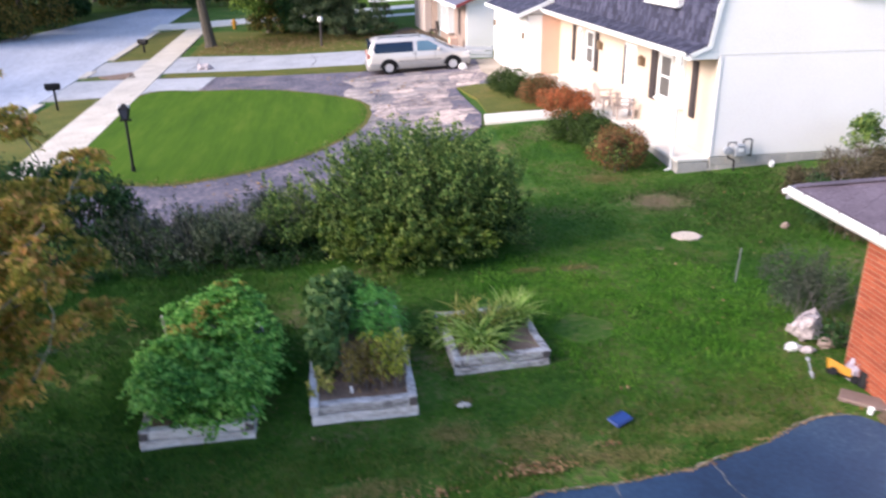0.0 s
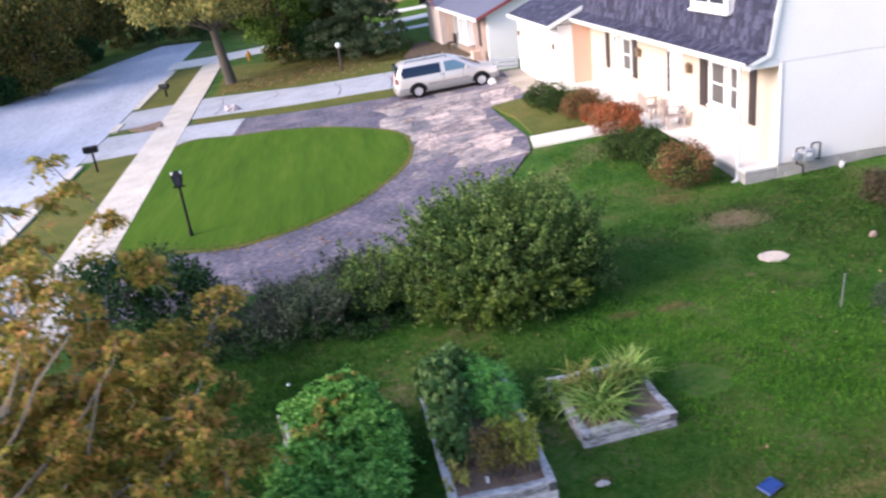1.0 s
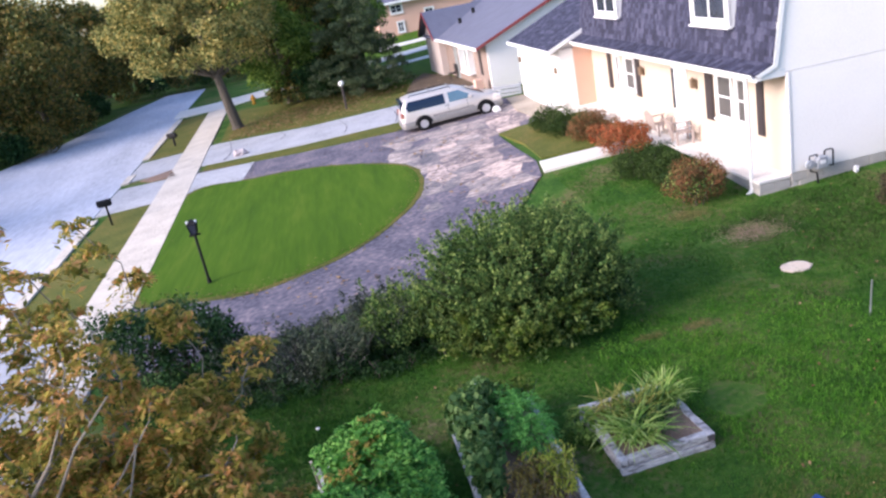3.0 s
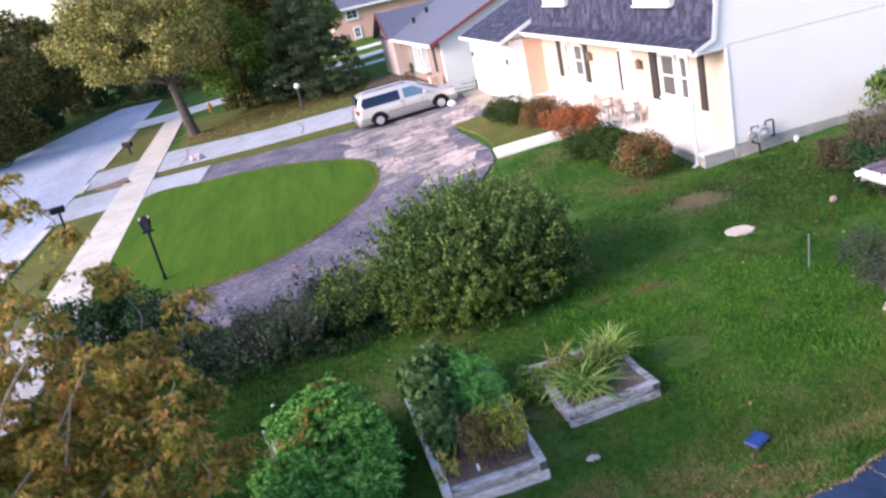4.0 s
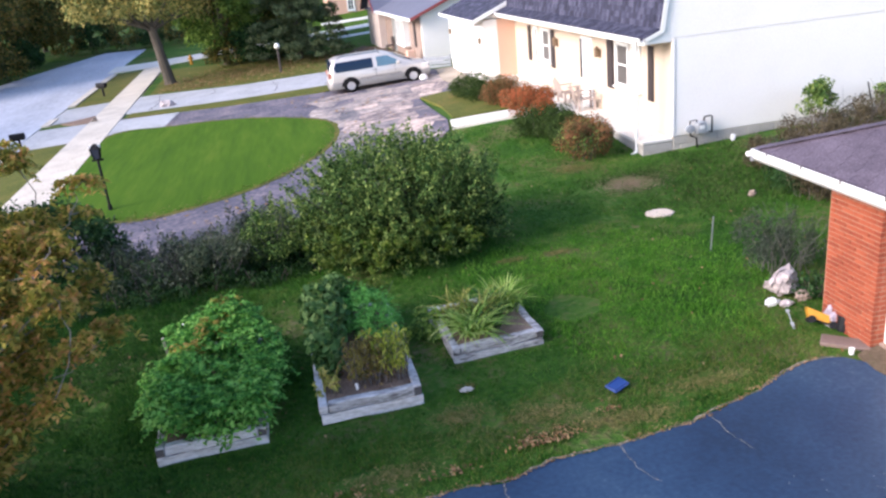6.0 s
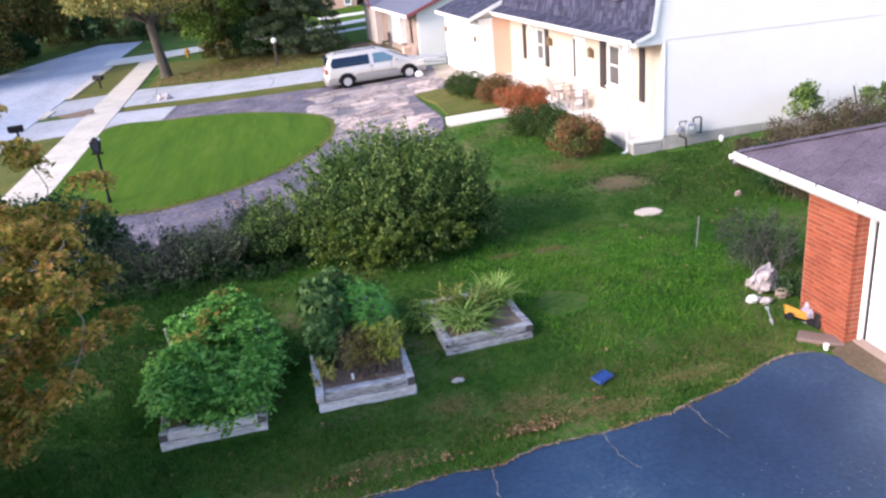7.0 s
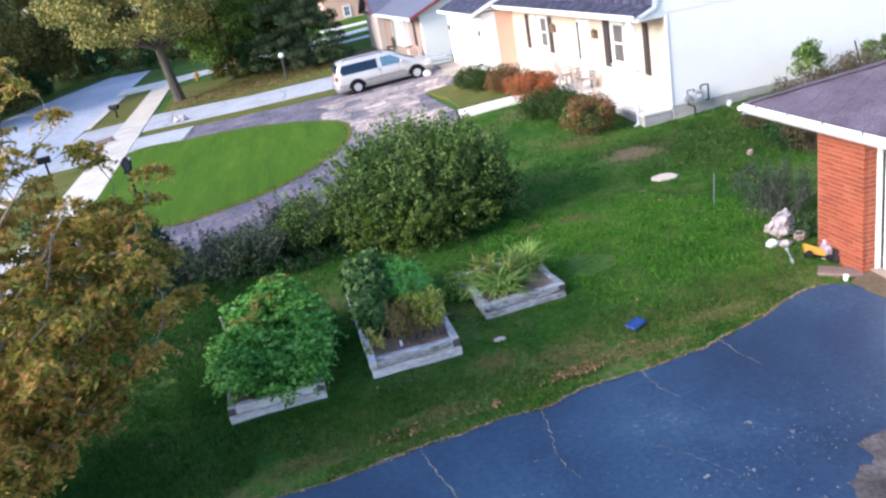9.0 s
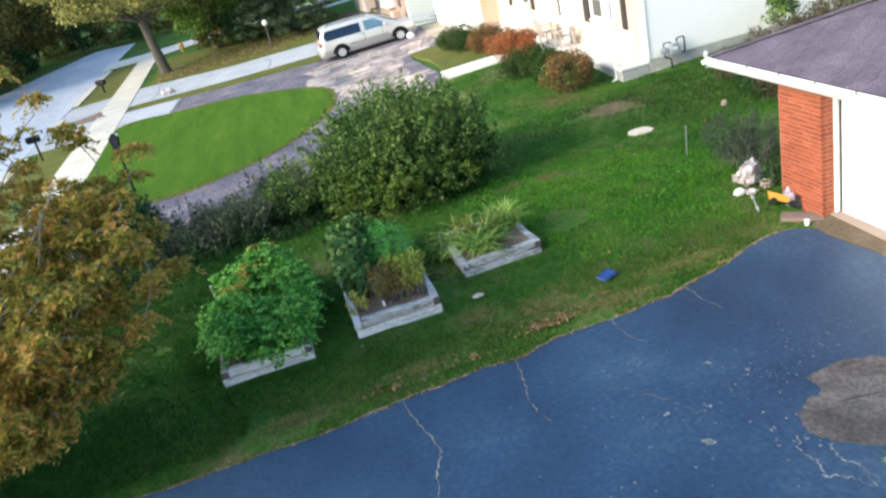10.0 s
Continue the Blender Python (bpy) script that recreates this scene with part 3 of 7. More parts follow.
for i in range(9):
    for j in range(14):
        cell = [corner_at[q] for q in ((i, j), (i + 1, j), (i + 1, j + 1), (i, j + 1))]
        cx, cy = sum(q[0] for q in cell) / 4, sum(q[1] for q in cell) / 4
        left = 1.25 + 0.4 * math.sin(cy * 1.1) + (0.5 if cy > 29 else 0)
        right = 4.7 if cy < 31.0 else 7.5
        top = M_BLEACH
        if cx > right - 0.1 or not 22.6 < cy < 36.2 or (cx > 4.0 and cy < 23.2):
            continue
        if not (left + 0.3 < cx and 24.2 < cy < 34.2) or (cx < 4.7 and cy > 32.6) or rq.random() < 0.14:
            top = M_FADED
            if rq.random() < (0.25 if 24 < cy < 34.6 else 0.5):
                continue
        ring = []
        for k in range(4):
            (xa, ya), (xb, yb) = cell[k], cell[(k + 1) % 4]
            for t in (0.0, 0.33, 0.66):
                x, y = xa + (xb - xa) * t + rq.uniform(-0.05, 0.05), ya + (yb - ya) * t + rq.uniform(-0.05, 0.05)
                s = rq.uniform(0.975, 1.0)
                ring.append((min(cx + (x - cx) * s, right), cy + (y - cy) * s))
        sheet("worn_plate", ring, 0.036, top, "", depth=0.02, step=2, parent=drive_ob)
sheet("front_walk", [(4.6, 23.15), (6.15, 22.85), (8.3, 22.5), (8.3, 23.6), (6.3, 23.95), (4.78, 24.3)], 0.06, M_WHITEWALK, "white concrete front walk slab from drive to porch", depth=0.2, category="path")
island = [(4.95, 24.65), (6.3, 24.25), (8.25, 23.9), (8.25, 30.5), (5.8, 30.9), (4.9, 30.6), (5.15, 27.8)]
sheet("planting_lawn", island, 0.06, M_DRYGRASS, "small patch of grass between drive and porch", category="lawn")
for name, poly, tex in (("far_walk", [(3.4, 63.0), (9.5, 62.6), (9.5, 64.2), (3.4, 64.8)], M_WHITEWALK), ("far_walk", [(4.0, 79), (12, 77.5), (12, 80.5), (4, 82.5)], M_WHITEWALK), ("far_street", [(-14.2, 67.2), (-9.6, 66.2), (-2, 68), (12, 70), (12, 73), (-3, 71.8), (-14.4, 72)], M_WHITEWALK)):
    sheet(name, poly, 0.05, tex, "distant pale concrete drive across a lawn", step=3, category="driveway")
sheet("mulch_bed", [(2.9, 45.4), (4.6, 44.8), (6.6, 44.2), (6.9, 41.6), (7.0, 46), (6.0, 52), (5.2, 54.5), (4.2, 52.5), (3.4, 49)], 0.035, M_VERGESOIL, "dark brown mulch bed along the ranch house", step=2, category="mulch")
sheet("garage_apron", [(6.75, 31.1), (7.68, 31.0), (7.68, 37.2), (6.9, 37.4), (6.55, 34.2)], 0.075, M_TANWALK, "tan concrete strip before the garage wing door", step=2, category="driveway")
sheet("far_lawn", [(1.5, 49), (6.5, 47), (12, 58), (14, 100), (2, 100), (2.5, 60)], 0.02, M_LAWN, "distant bright green lawns", step=4, category="lawn")
sheet("side_lawn", [(-8.3, 48.8), (-2.7, 45.7), (2.0, 44.7), (6.4, 44.4), (6.4, 47), (1.5, 49), (1.0, 56), (-8.6, 62)], 0.02, M_DRYGRASS, "shaded dry grass under the street trees", step=2, category="lawn")

for pts in ([(-4.4, 43.6), (-4.2, 44.6), (-4.5, 45.9)], [(-5.7, 35.6), (-5.5, 37.2), (-5.8, 39.2)], [(-1.0, 40.2), (-0.8, 42.0), (-1.1, 44.6)], [(1.6, 39.4), (1.9, 41.5), (1.7, 44.2)], [(-7.4, 41.9), (-7.2, 44.0), (-7.6, 47.6)]):
    FAR_CRACKS.append(pts)

# near drive, with cracks and a bare patch
edge = [(-12.2, 5.7), (-8, 5.8), (-5.5, 5.9), (-3.5, 5.94), (-2.27, 5.95), (-1.34, 5.95), (-0.37, 6.05), (0.25, 6.11), (0.89, 6.21), (1.37, 6.12), (2.01, 6.32), (2.79, 6.32), (3.85, 6.42), (4.84, 6.76), (5.5, 7.05), (5.95, 7.15), (6.3, 6.95)]
ragged = []
rnd = random.Random(5)
for (x0, y0), (x1, y1) in zip(edge, edge[1:]):
    k = max(2, int(abs(x1 - x0) / 0.09))
    for i in range(k):
        t = i / k
        x, y = x0 + (x1 - x0) * t, y0 + (y1 - y0) * t
        ragged.append((x, y + 0.05 * noise.noise((x * 2.3, 1.7, 0)) + 0.035 * noise.noise((x * 8.1, 4.7, 0)) + rnd.uniform(-0.012, 0.012)))
near_drive = ragged + [(6.40, 6.70), (6.50, 5.8), (6.48, -4), (6.3, -16), (-12, -16)]
drive = sheet("near_driveway", near_drive, 0.022, M_SEAL, "dark blue-grey sealed asphalt driveway with cracks", category="driveway", depth=0.1)


def ribbon(name, pts, width, mat, parent, lift, seed):
    """A thin uneven strip that lies on the near drive."""
    r = random.Random(seed)
    line = curve_points([(x, y, 0) for x, y in pts], 9 if len(pts) < 12 else 3, closed=False)
    vs, fs = [], []
    for i, p in enumerate(line):
        q = Vector(line[min(i + 1, len(line) - 1)]) - Vector(line[max(i - 1, 0)])
        side = Vector((-q.y, q.x, 0)).normalized()
        mid = Vector(p) + side * r.uniform(-0.02, 0.02)
        w = width * r.uniform(0.3, 1.3) * (1 - (0.6 * i / len(line) if len(pts) < 12 else 0.2))
        for s in (-1, 1):
            v = mid + side * w * s
            vs.append((v.x, v.y, ground_z(v.x, v.y) + lift))
    for i in range(len(line) - 1):
        fs.append((2 * i, 2 * i + 1, 2 * i + 3, 2 * i + 2))
    return raw(name, vs, fs, mat, parent)


ribbon("soil_rim", [(x, y + 0.015) for x, y in ragged[::3]], 0.022, M_SAND, drive, 0.026, 5)
for k, pts in enumerate(([(-0.2, 6.02), (-0.12, 5.55), (0.02, 4.9), (-0.1, 4.5), (-0.22, 3.9), (-0.3, 3.2)], [(1.36, 6.15), (1.3, 5.6), (1.22, 5.1), (1.3, 4.7)], [(2.78, 6.33), (2.8, 5.9), (2.92, 5.55)], [(4.02, 6.5), (4.0, 6.1), (4.1, 5.7)], [(2.2, 4.9), (2.5, 4.5), (2.75, 4.0), (2.9, 3.6)])):
    ribbon("crack", pts, (0.012, 0.010, 0.009, 0.009, 0.005)[k], M_CRACK, drive, 0.027, k)
rs = random.Random(14)
chips = [(2.6, 3.54, 0.075, 0.055), (2.45, 4.15, 0.04, 0.03), (3.3, 4.75, 0.05, 0.035), (3.6, 4.4, 0.04, 0.03)]
chips += [(rs.uniform(0.6, 4.6), rs.uniform(2.6, 5.6), rs.uniform(0.006, 0.018), rs.uniform(0.006, 0.014)) for _ in range(60)]
chips += [(rs.gauss(3.35, 0.14), rs.gauss(3.2, 0.22), rs.uniform(0.01, 0.035), rs.uniform(0.01, 0.025)) for _ in range(14)]
for _ in range(170):
    t = rs.uniform(0, 1)
    chips.append((2.15 + 3.08 * t + rs.gauss(0, 0.12), 3.90 + 0.76 * t + rs.gauss(0, 0.22), rs.uniform(0.005, 0.016), rs.uniform(0.005, 0.012)))
for k, (x, y, u, v) in enumerate(chips):
    r = random.Random(k)
    n = 10
    vs = []
    c = r.uniform(0, 3)
    for i in range(n):
        a, s = math.tau * i / n, r.uniform(0.55, 1.25)
        p, q = math.cos(a) * s * u, math.sin(a) * s * v
        px, py = x + p * math.cos(c) - q * math.sin(c), y + p * math.sin(c) + q * math.cos(c)
        vs.append((px, py, ground_z(px, py) + 0.0262))
    raw("scuff", vs, [tuple(range(n))], M_SCUFF, drive)
for k, pts in enumerate(([(3.38, 3.2), (3.25, 3.0), (3.3, 2.8), (3.22, 2.6)], [(3.55, 2.95), (3.5, 2.75), (3.58, 2.55), (3.5, 2.3)], [(3.22, 2.62), (3.4, 2.5), (3.5, 2.32)])):
    ribbon("crack", pts, 0.014, M_SCUFF, drive, 0.028, 30 + k)
for k, pts in enumerate(FAR_CRACKS):
    ribbon("crack", pts, 0.028, M_TAR, bpy.data.objects["neighbour_drive"], 0.05, 60 + k)
patch = curve_points([(3.52, 3.30), (3.7, 3.58), (3.98, 3.68), (4.05, 3.95), (4.45, 3.98), (4.9, 3.8), (5.2, 3.2), (4.7, 2.6), (4.0, 2.68), (3.6, 2.98)], 6)
rp = random.Random(3)
sheet("bare_patch", [(x + rp.uniform(-0.035, 0.035), y + rp.uniform(-0.035, 0.035)) for x, y in patch], 0.03, M_UNSEAL, "bare grey worn patch in the sealed asphalt", category="asphalt patch", depth=0.03, step=0.5)
core = [(3.95 + (x - 3.95) * 0.5 + 0.25 + rp.uniform(-0.04, 0.04), 3.3 + (y - 3.3) * 0.5 + rp.uniform(-0.04, 0.04)) for x, y in [q[:2] for q in patch]]
sheet("bare_core", core, 0.034, M_TAR, "darker worn middle of the bare asphalt patch", category="asphalt patch", depth=0.03, step=0.5)
sheet("door_verge", [(6.36, 6.98), (6.62, 7.1), (6.9, 7.15), (6.9, -4), (6.40, -4), (6.42, 5.8), (6.30, 6.6)], 0.032, M_VERGESOIL, "strip of dry brown soil and dead grass before the garage door", category="bare soil")
sheet("door_sill", [(6.74, 7.1), (6.9, 7.1), (6.9, -4), (6.68, -4), (6.70, 5.8)], 0.06, M_STONE, "pinkish concrete sill under the garage door", category="concrete sill")
a_box("paving_slab", (-0.30, -0.13, 0), (0.30, 0.13, 0.06), M_SLAB, bevel=0.012).matrix_world = pose(6.42, 7.3, 0.12, 2, 1, -40)
tagged(bpy.data.objects["paving_slab"], "loose pinkish concrete slab by the brick corner", "paving slab")


# ---- the brick garage ----
GX, GY = 6.6, 8.06
garage = thing("garage", pose(GX, GY, 0.12), "single-storey orange brick garage with hipped shingle roof", "garage")
# local: x from the front face inwards, y along the front (negative towards the door)
a_box("wall", (0.06, -0.98, 0), (0.30, -0.012, 2.28), M_MORTAR, garage, 0, "brick pier core")
a_box("wall", (0.02, -0.02, 0), (7.0, 0.0, 2.28), M_BRICKWALL, garage, 0)
a_box("wall", (0.25, -7.2, 0), (0.5, -6.1, 2.28), M_BRICKWALL, garage, 0)
a_box("wall", (6.8, -11, 0), (7.0, -0.02, 2.28), M_BRICKWALL, garage, 0)
a_box("wall", (0.25, -11, 0), (6.8, -10.8, 2.28), M_BRICKWALL, garage, 0)
a_box("wall", (0.25, -10.8, 0), (0.5, -7.2, 2.28), M_BRICKWALL, garage, 0)
gdoor = a_box("garage_door", (0.30, -6.1, 0.02), (0.34, -1.03, 2.2), M_DOORWHITE, garage, 0.004, "flush white overhead door")
for k in range(5):
    a_box("panel", (0.285, -6.06, 0.05 + k * 0.43), (0.299, -1.05, 0.46 + k * 0.43), M_DOORWHITE, gdoor, 0.004)
a_box("door_frame", (0.20, -1.02, 0.0), (0.30, -0.985, 2.25), M_TRIM, garage, 0.005, "white timber door jamb")
a_box("weather_strip", (0.27, -1.045, 0.0), (0.286, -1.022, 2.2), M_BLACK, garage, 0, "dark rubber weather strip")
a_box("soffit", (-0.44, -12, 2.26), (7.5, 0.86, 2.285), M_TRIM, garage, 0)
a_box("fascia", (-0.47, -12, 2.20), (-0.445, 0.90, 2.36), M_TRIM, garage, 0.004)
a_box("fascia", (-0.445, 0.865, 2.20), (7.5, 0.89, 2.36), M_TRIM, garage, 0.004)


def gutter():
    bm = bmesh.new()
    prof = [(-0.472, 2.195), (-0.53, 2.195), (-0.595, 2.26), (-0.61, 2.375), (-0.595, 2.375), (-0.58, 2.27), (-0.525, 2.215), (-0.485, 2.215), (-0.485, 2.36), (-0.472, 2.36)]
    loft(bm, [[(x, y, z) for x, z in prof] for y in (-12, -8, -4, 0.92)])
    g = part("gutter", bm, M_TRIM, garage, "white metal gutter with debris")
    bm = bmesh.new()
    box(bm, (-0.61, 0.921, 2.195), (-0.47, 0.930, 2.375), 0.003)
    part("end_cap", bm, M_GREYMETAL, g)
    bm = bmesh.new()
    box(bm, (-0.06, 0, -0.02), (0.06, 0.13, 0.05), 0.012, pose(-0.54, 0.925, 2.30, -22, 0, 8))
    part("loose_end", bm, M_TRIM, g, "bent loose gutter end piece")
    for k in range(9):
        bm = bmesh.new()
        y = 0.55 - k * 0.75
        box(bm, (-0.618, y - 0.011, 2.335), (-0.585, y + 0.011, 2.382), 0.003)
        part("hanger", bm, M_SHUTTER, g)


gutter()
PITCH = 0.375


def garage_roof():
    # hipped deck
    zr = 2.345
    half = 4.0
    e = [(-0.49, 0.93), (7.51, 0.93), (7.51, -11.9), (-0.49, -11.9)]
    z1 = zr + half * PITCH
    vs = [(x, y, zr) for x, y in e] + [(3.51, 0.93 - half, z1), (3.51, -11.9 + half, z1)] + [(x, y, zr - 0.05) for x, y in e]
    fs = [(0, 4, 1), (1, 4, 5, 2), (2, 5, 3), (3, 5, 4, 0), (0, 1, 7, 6), (1, 2, 8, 7), (2, 3, 9, 8), (3, 0, 6, 9), (6, 7, 8, 9)]
    roof = raw("roof", vs, fs, M_SHINGLE2, garage, "mauve-grey asphalt shingle roof")
    cs = math.sqrt(1 + PITCH * PITCH)
    tab_w, tab_h = 0.305, 0.145
    shared = bpy.data.meshes.new("shingle")
    bm = bmesh.new()
    box(bm, (0, 0.004, 0), (tab_h * 1.25, tab_w - 0.004, 0.005))
    bm.to_mesh(shared)
    bm.free()
    shared.materials.append(M_SHINGLE2O)
    slope = math.degrees(math.atan(PITCH))
    rest = bmesh.new()
    made = 0
    rows = int(half * cs / tab_h)
    rr = random.Random(2)
    for r in range(rows):
        s = r * tab_h / cs
        top = 0.93 - s
        y = top - (r % 3) * 0.1 - rr.uniform(0, 0.02)
        x, z = -0.50 + s, zr + s * PITCH + 0.004
        first = True
        while y > -7.4:
            y0 = y - tab_w
            m = pose(x, y0, z + rr.uniform(0, 0.003), 0, -slope, 0)
            if first or made >= 290 or y0 < -3.4 or r > 17:
                w = min(tab_w, 0.93 - s - y0 - 0.02)
                if w > 0.05:
                    box(rest, (0, 0.004, 0), (tab_h * 1.25, w - 0.004, 0.005), 0, m)
            else:
                ob = new("shingle", shared)
                ob.parent = roof
                ob.matrix_basis = m
                made += 1
            first = False
            y = y0
    ob = part("shingle_field", rest, M_SHINGLE2, roof)
    ob["kind"] = "stuff"
    for k in range(24):
        a = Vector((-0.50 + k * 0.165, 0.94 - k * 0.165, zr + k * 0.165 * PITCH + 0.018))
        bm = bmesh.new()
        box(bm, (-0.02, -0.09, 0), (0.26, 0.0, 0.008))
        box(bm, (-0.02, 0.0, -0.0), (0.26, 0.09, 0.008))
        c = part("ridge_cap", bm, M_SHINGLE2O, roof)
        c.matrix_basis = Matrix.Translation(a) @ pose(0, 0, 0, 0, -slope * 0.71, -45)
    bm = bmesh.new()
    cylinder(bm, (2.6, -1.9, zr + 2.6 * PITCH), (2.6, -1.9, zr + 3.1 * PITCH + 0.3), 0.05)
    part("vent_pipe", bm, M_BLACK, roof)


def garage_bricks():
    """Single bricks on the pier: the wide front and its return beside the door."""
    wall = a_box("wall", (0.012, -0.97, 0), (0.065, -0.014, 2.28), M_MORTAR, garage, 0, "orange brick pier")
    bm = bmesh.new()
    box(bm, (0, 0, 0), (0.05, 0.199, 0.051), 0.004)
    long_brick = bpy.data.meshes.new("brick")
    bm.to_mesh(long_brick), bm.free()
    bm = bmesh.new()
    box(bm, (0, 0, 0), (0.05, 0.089, 0.051), 0.004)
    short_brick = bpy.data.meshes.new("brick")
    bm.to_mesh(short_brick), bm.free()
    long_brick.materials.append(M_BRICK), short_brick.materials.append(M_BRICK)
    r = random.Random(8)
    for c in range(33):
        z = 0.01 + c * 0.0677
        y = -0.983
        if c % 2:
            run = [short_brick, long_brick, long_brick, long_brick, long_brick]
        else:
            run = [long_brick, long_brick, long_brick, long_brick, short_brick]
        for d in run:
            ob = new("brick", d)
            ob.parent = wall
            ob.location = (-0.002 + r.uniform(-0.003, 0.003), y, z)
            y += (0.203 if d is long_brick else 0.092) + 0.0108
        # return face
        x = 0.05 if c % 2 else 0.0
        for d in ([long_brick] if c % 2 else [short_brick, short_brick]):
            ob = new("brick", d)
            ob.parent = wall
            ob.rotation_euler = (0, 0, radians(90))
            w = 0.203 if d is long_brick else 0.092
            ob.location = (x + w + 0.002, -0.985 + r.uniform(-0.002, 0.002), z)
            x += w + 0.0108


# ---- white house with steep dark roof ----
HX, HY, HZ = 9.05, 17.25, 0.15
house = thing("house", pose(HX, HY, HZ), "two-storey white house with steep dark shingle roof and porch", "house")
LEN = 13.35
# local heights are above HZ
facade = a_box("wall", (0, 0.02, 0.40), (0.2, LEN, 2.98), M_WARMWALL, house, 0, "front wall under the porch roof, warm light in its colour")
gable = raw("wall", [(0.0, 0, 0.45), (9.3, 0, 0.45), (9.3, 0, 2.9), (9.3, 0, 6.2), (4.6, 0, 7.6), (0.35, 0, 6.2), (-0.12, 0, 4.6), (-0.36, 0, 3.12), (-0.70, 0, 2.95), (0.0, 0, 2.85)]
            + [(x, 0.2, z) for x, z in ((0.0, 0.45), (9.3, 0.45), (9.3, 2.9), (9.3, 6.2), (4.6, 7.6), (0.35, 6.2), (-0.12, 4.6), (-0.36, 3.12), (-0.70, 2.95), (0.0, 2.85))],
            [tuple(range(10)), tuple(range(19, 9, -1))] + [(i, 10 + i, 10 + (i + 1) % 10, (i + 1) % 10) for i in range(10)], M_SIDING, house, "white lap siding gable wall")
a_box("wall", (9.1, 0.2, 0.4), (9.3, LEN, 6.2), M_SIDING, house, 0)
a_box("wall", (0, LEN, 0.4), (9.3, LEN + 0.2, 6.2), M_SIDING, house, 0)
fnd = a_box("foundation", (0.03, 0.015, -0.3), (9.25, LEN, 0.46), M_BLOCK, house, 0, "grey concrete block foundation")
for c in range(3):
    for k in range(12):
        x0 = 0.02 + k * 0.405 + (0.2 if c % 2 else 0)
        a_box("block", (x0, -0.004, -0.16 + c * 0.2), (x0 + 0.395, 0.05, 0.03 + c * 0.2), M_BLOCK, fnd, 0.006)


def siding(wall, axis, u0, u1, z0, z1, edge_at, step=0.19, cut=None, mat=M_SIDING):
    """Lap boards, each leaning out at its lower edge."""
    z = z0
    while z < z1 - 0.03:
        h = min(step, z1 - z)
        lo, hi = (cut(z) if cut else (u0, u1))
        t = 0.006
        prof = [(0, z), (-t, z), (-0.0045, z + h + 0.01), (0, z + h + 0.01)]
        bm = bmesh.new()
        rings = []
        for u in (lo, hi):
            rings.append([(edge_at + d, u, zz) if axis == "y" else (u, edge_at + d, zz) for d, zz in prof])
        loft(bm, rings)
        part("siding_board", bm, mat, wall)
        z += h


def roof_edge(z):
    pts = [(2.95, -0.70), (3.12, -0.36), (4.6, -0.12), (6.2, 0.35), (7.6, 4.6)]
    for (za, xa), (zb, xb) in zip(pts, pts[1:]):
        if z <= zb:
            return xa + (xb - xa) * max(0, (z - za)) / (zb - za)
    return 4.6


siding(gable, "x", 0.06, 9.3, 0.47, 2.86, -0.001)
siding(gable, "x", 0, 9.3, 2.90, 6.0, -0.006, cut=lambda z: (roof_edge(z + 0.19) + 0.12, 9.3))
siding(facade, "y", 0.05, LEN, 0.42, 2.80, -0.001, mat=M_WARMWALL)
a_box("corner_board", (-0.03, -0.03, 0.45), (0.035, -0.002, 2.86), M_SIDING, gable, 0.004)
a_box("corner_board", (-0.03, -0.002, 0.45), (-0.002, 0.04, 2.80), M_SIDING, facade, 0.004)
a_box("drip_band", (-0.02, -0.012, 2.874), (9.3, -0.002, 2.888), M_SIDING, gable, 0.004)
# porch slab, soffit, eave
porch = a_box("porch_slab", (-0.80, 0.04, -0.25), (-0.0, LEN, 0.33), M_BLOCK, house, 0.012, "concrete porch with block face")
for c in range(3):
    for k in range(8):
        y0 = 0.05 + k * 0.405 + (0.2 if c % 2 else 0)
        a_box("block", (-0.815, y0, -0.2 + c * 0.2), (-0.78, y0 + 0.395, -0.01 + c * 0.2), M_BLOCK, porch, 0.006)
for c in range(3):
    for k in range(2):
        x0 = -0.79 + k * 0.4 + (0.13 if c % 2 else 0)
        a_box("block", (x0, 0.025, -0.24 + c * 0.19), (x0 + 0.385, 0.06, -0.06 + c * 0.19), M_BLOCK, porch, 0.006)
a_box("porch_floor", (-0.83, 0.01, 0.334), (-0.0, LEN, 0.41), M_WHITEWALK, house, 0.012, "pale concrete porch floor")
a_box("soffit", (-0.74, 0.02, 2.80), (-0.002, LEN, 2.825), M_TRIM, house, 0)
a_box("fascia", (-0.77, -0.01, 2.78), (-0.742, LEN, 2.97), M_TRIM, house, 0.004)
a_box("eave_return", (-0.742, -0.012, 2.80), (-0.05, 0.018, 2.98), M_TRIM, house, 0.004)
bm = bmesh.new()
loft(bm, [[(x, y, z) for x, z in [(-0.772, 2.85), (-0.84, 2.86), (-0.88, 2.90), (-0.885, 2.965), (-0.875, 2.965), (-0.865, 2.905), (-0.83, 2.875), (-0.772, 2.87)]] for y in (0.0, LEN)])
part("gutter", bm, M_TRIM, house)


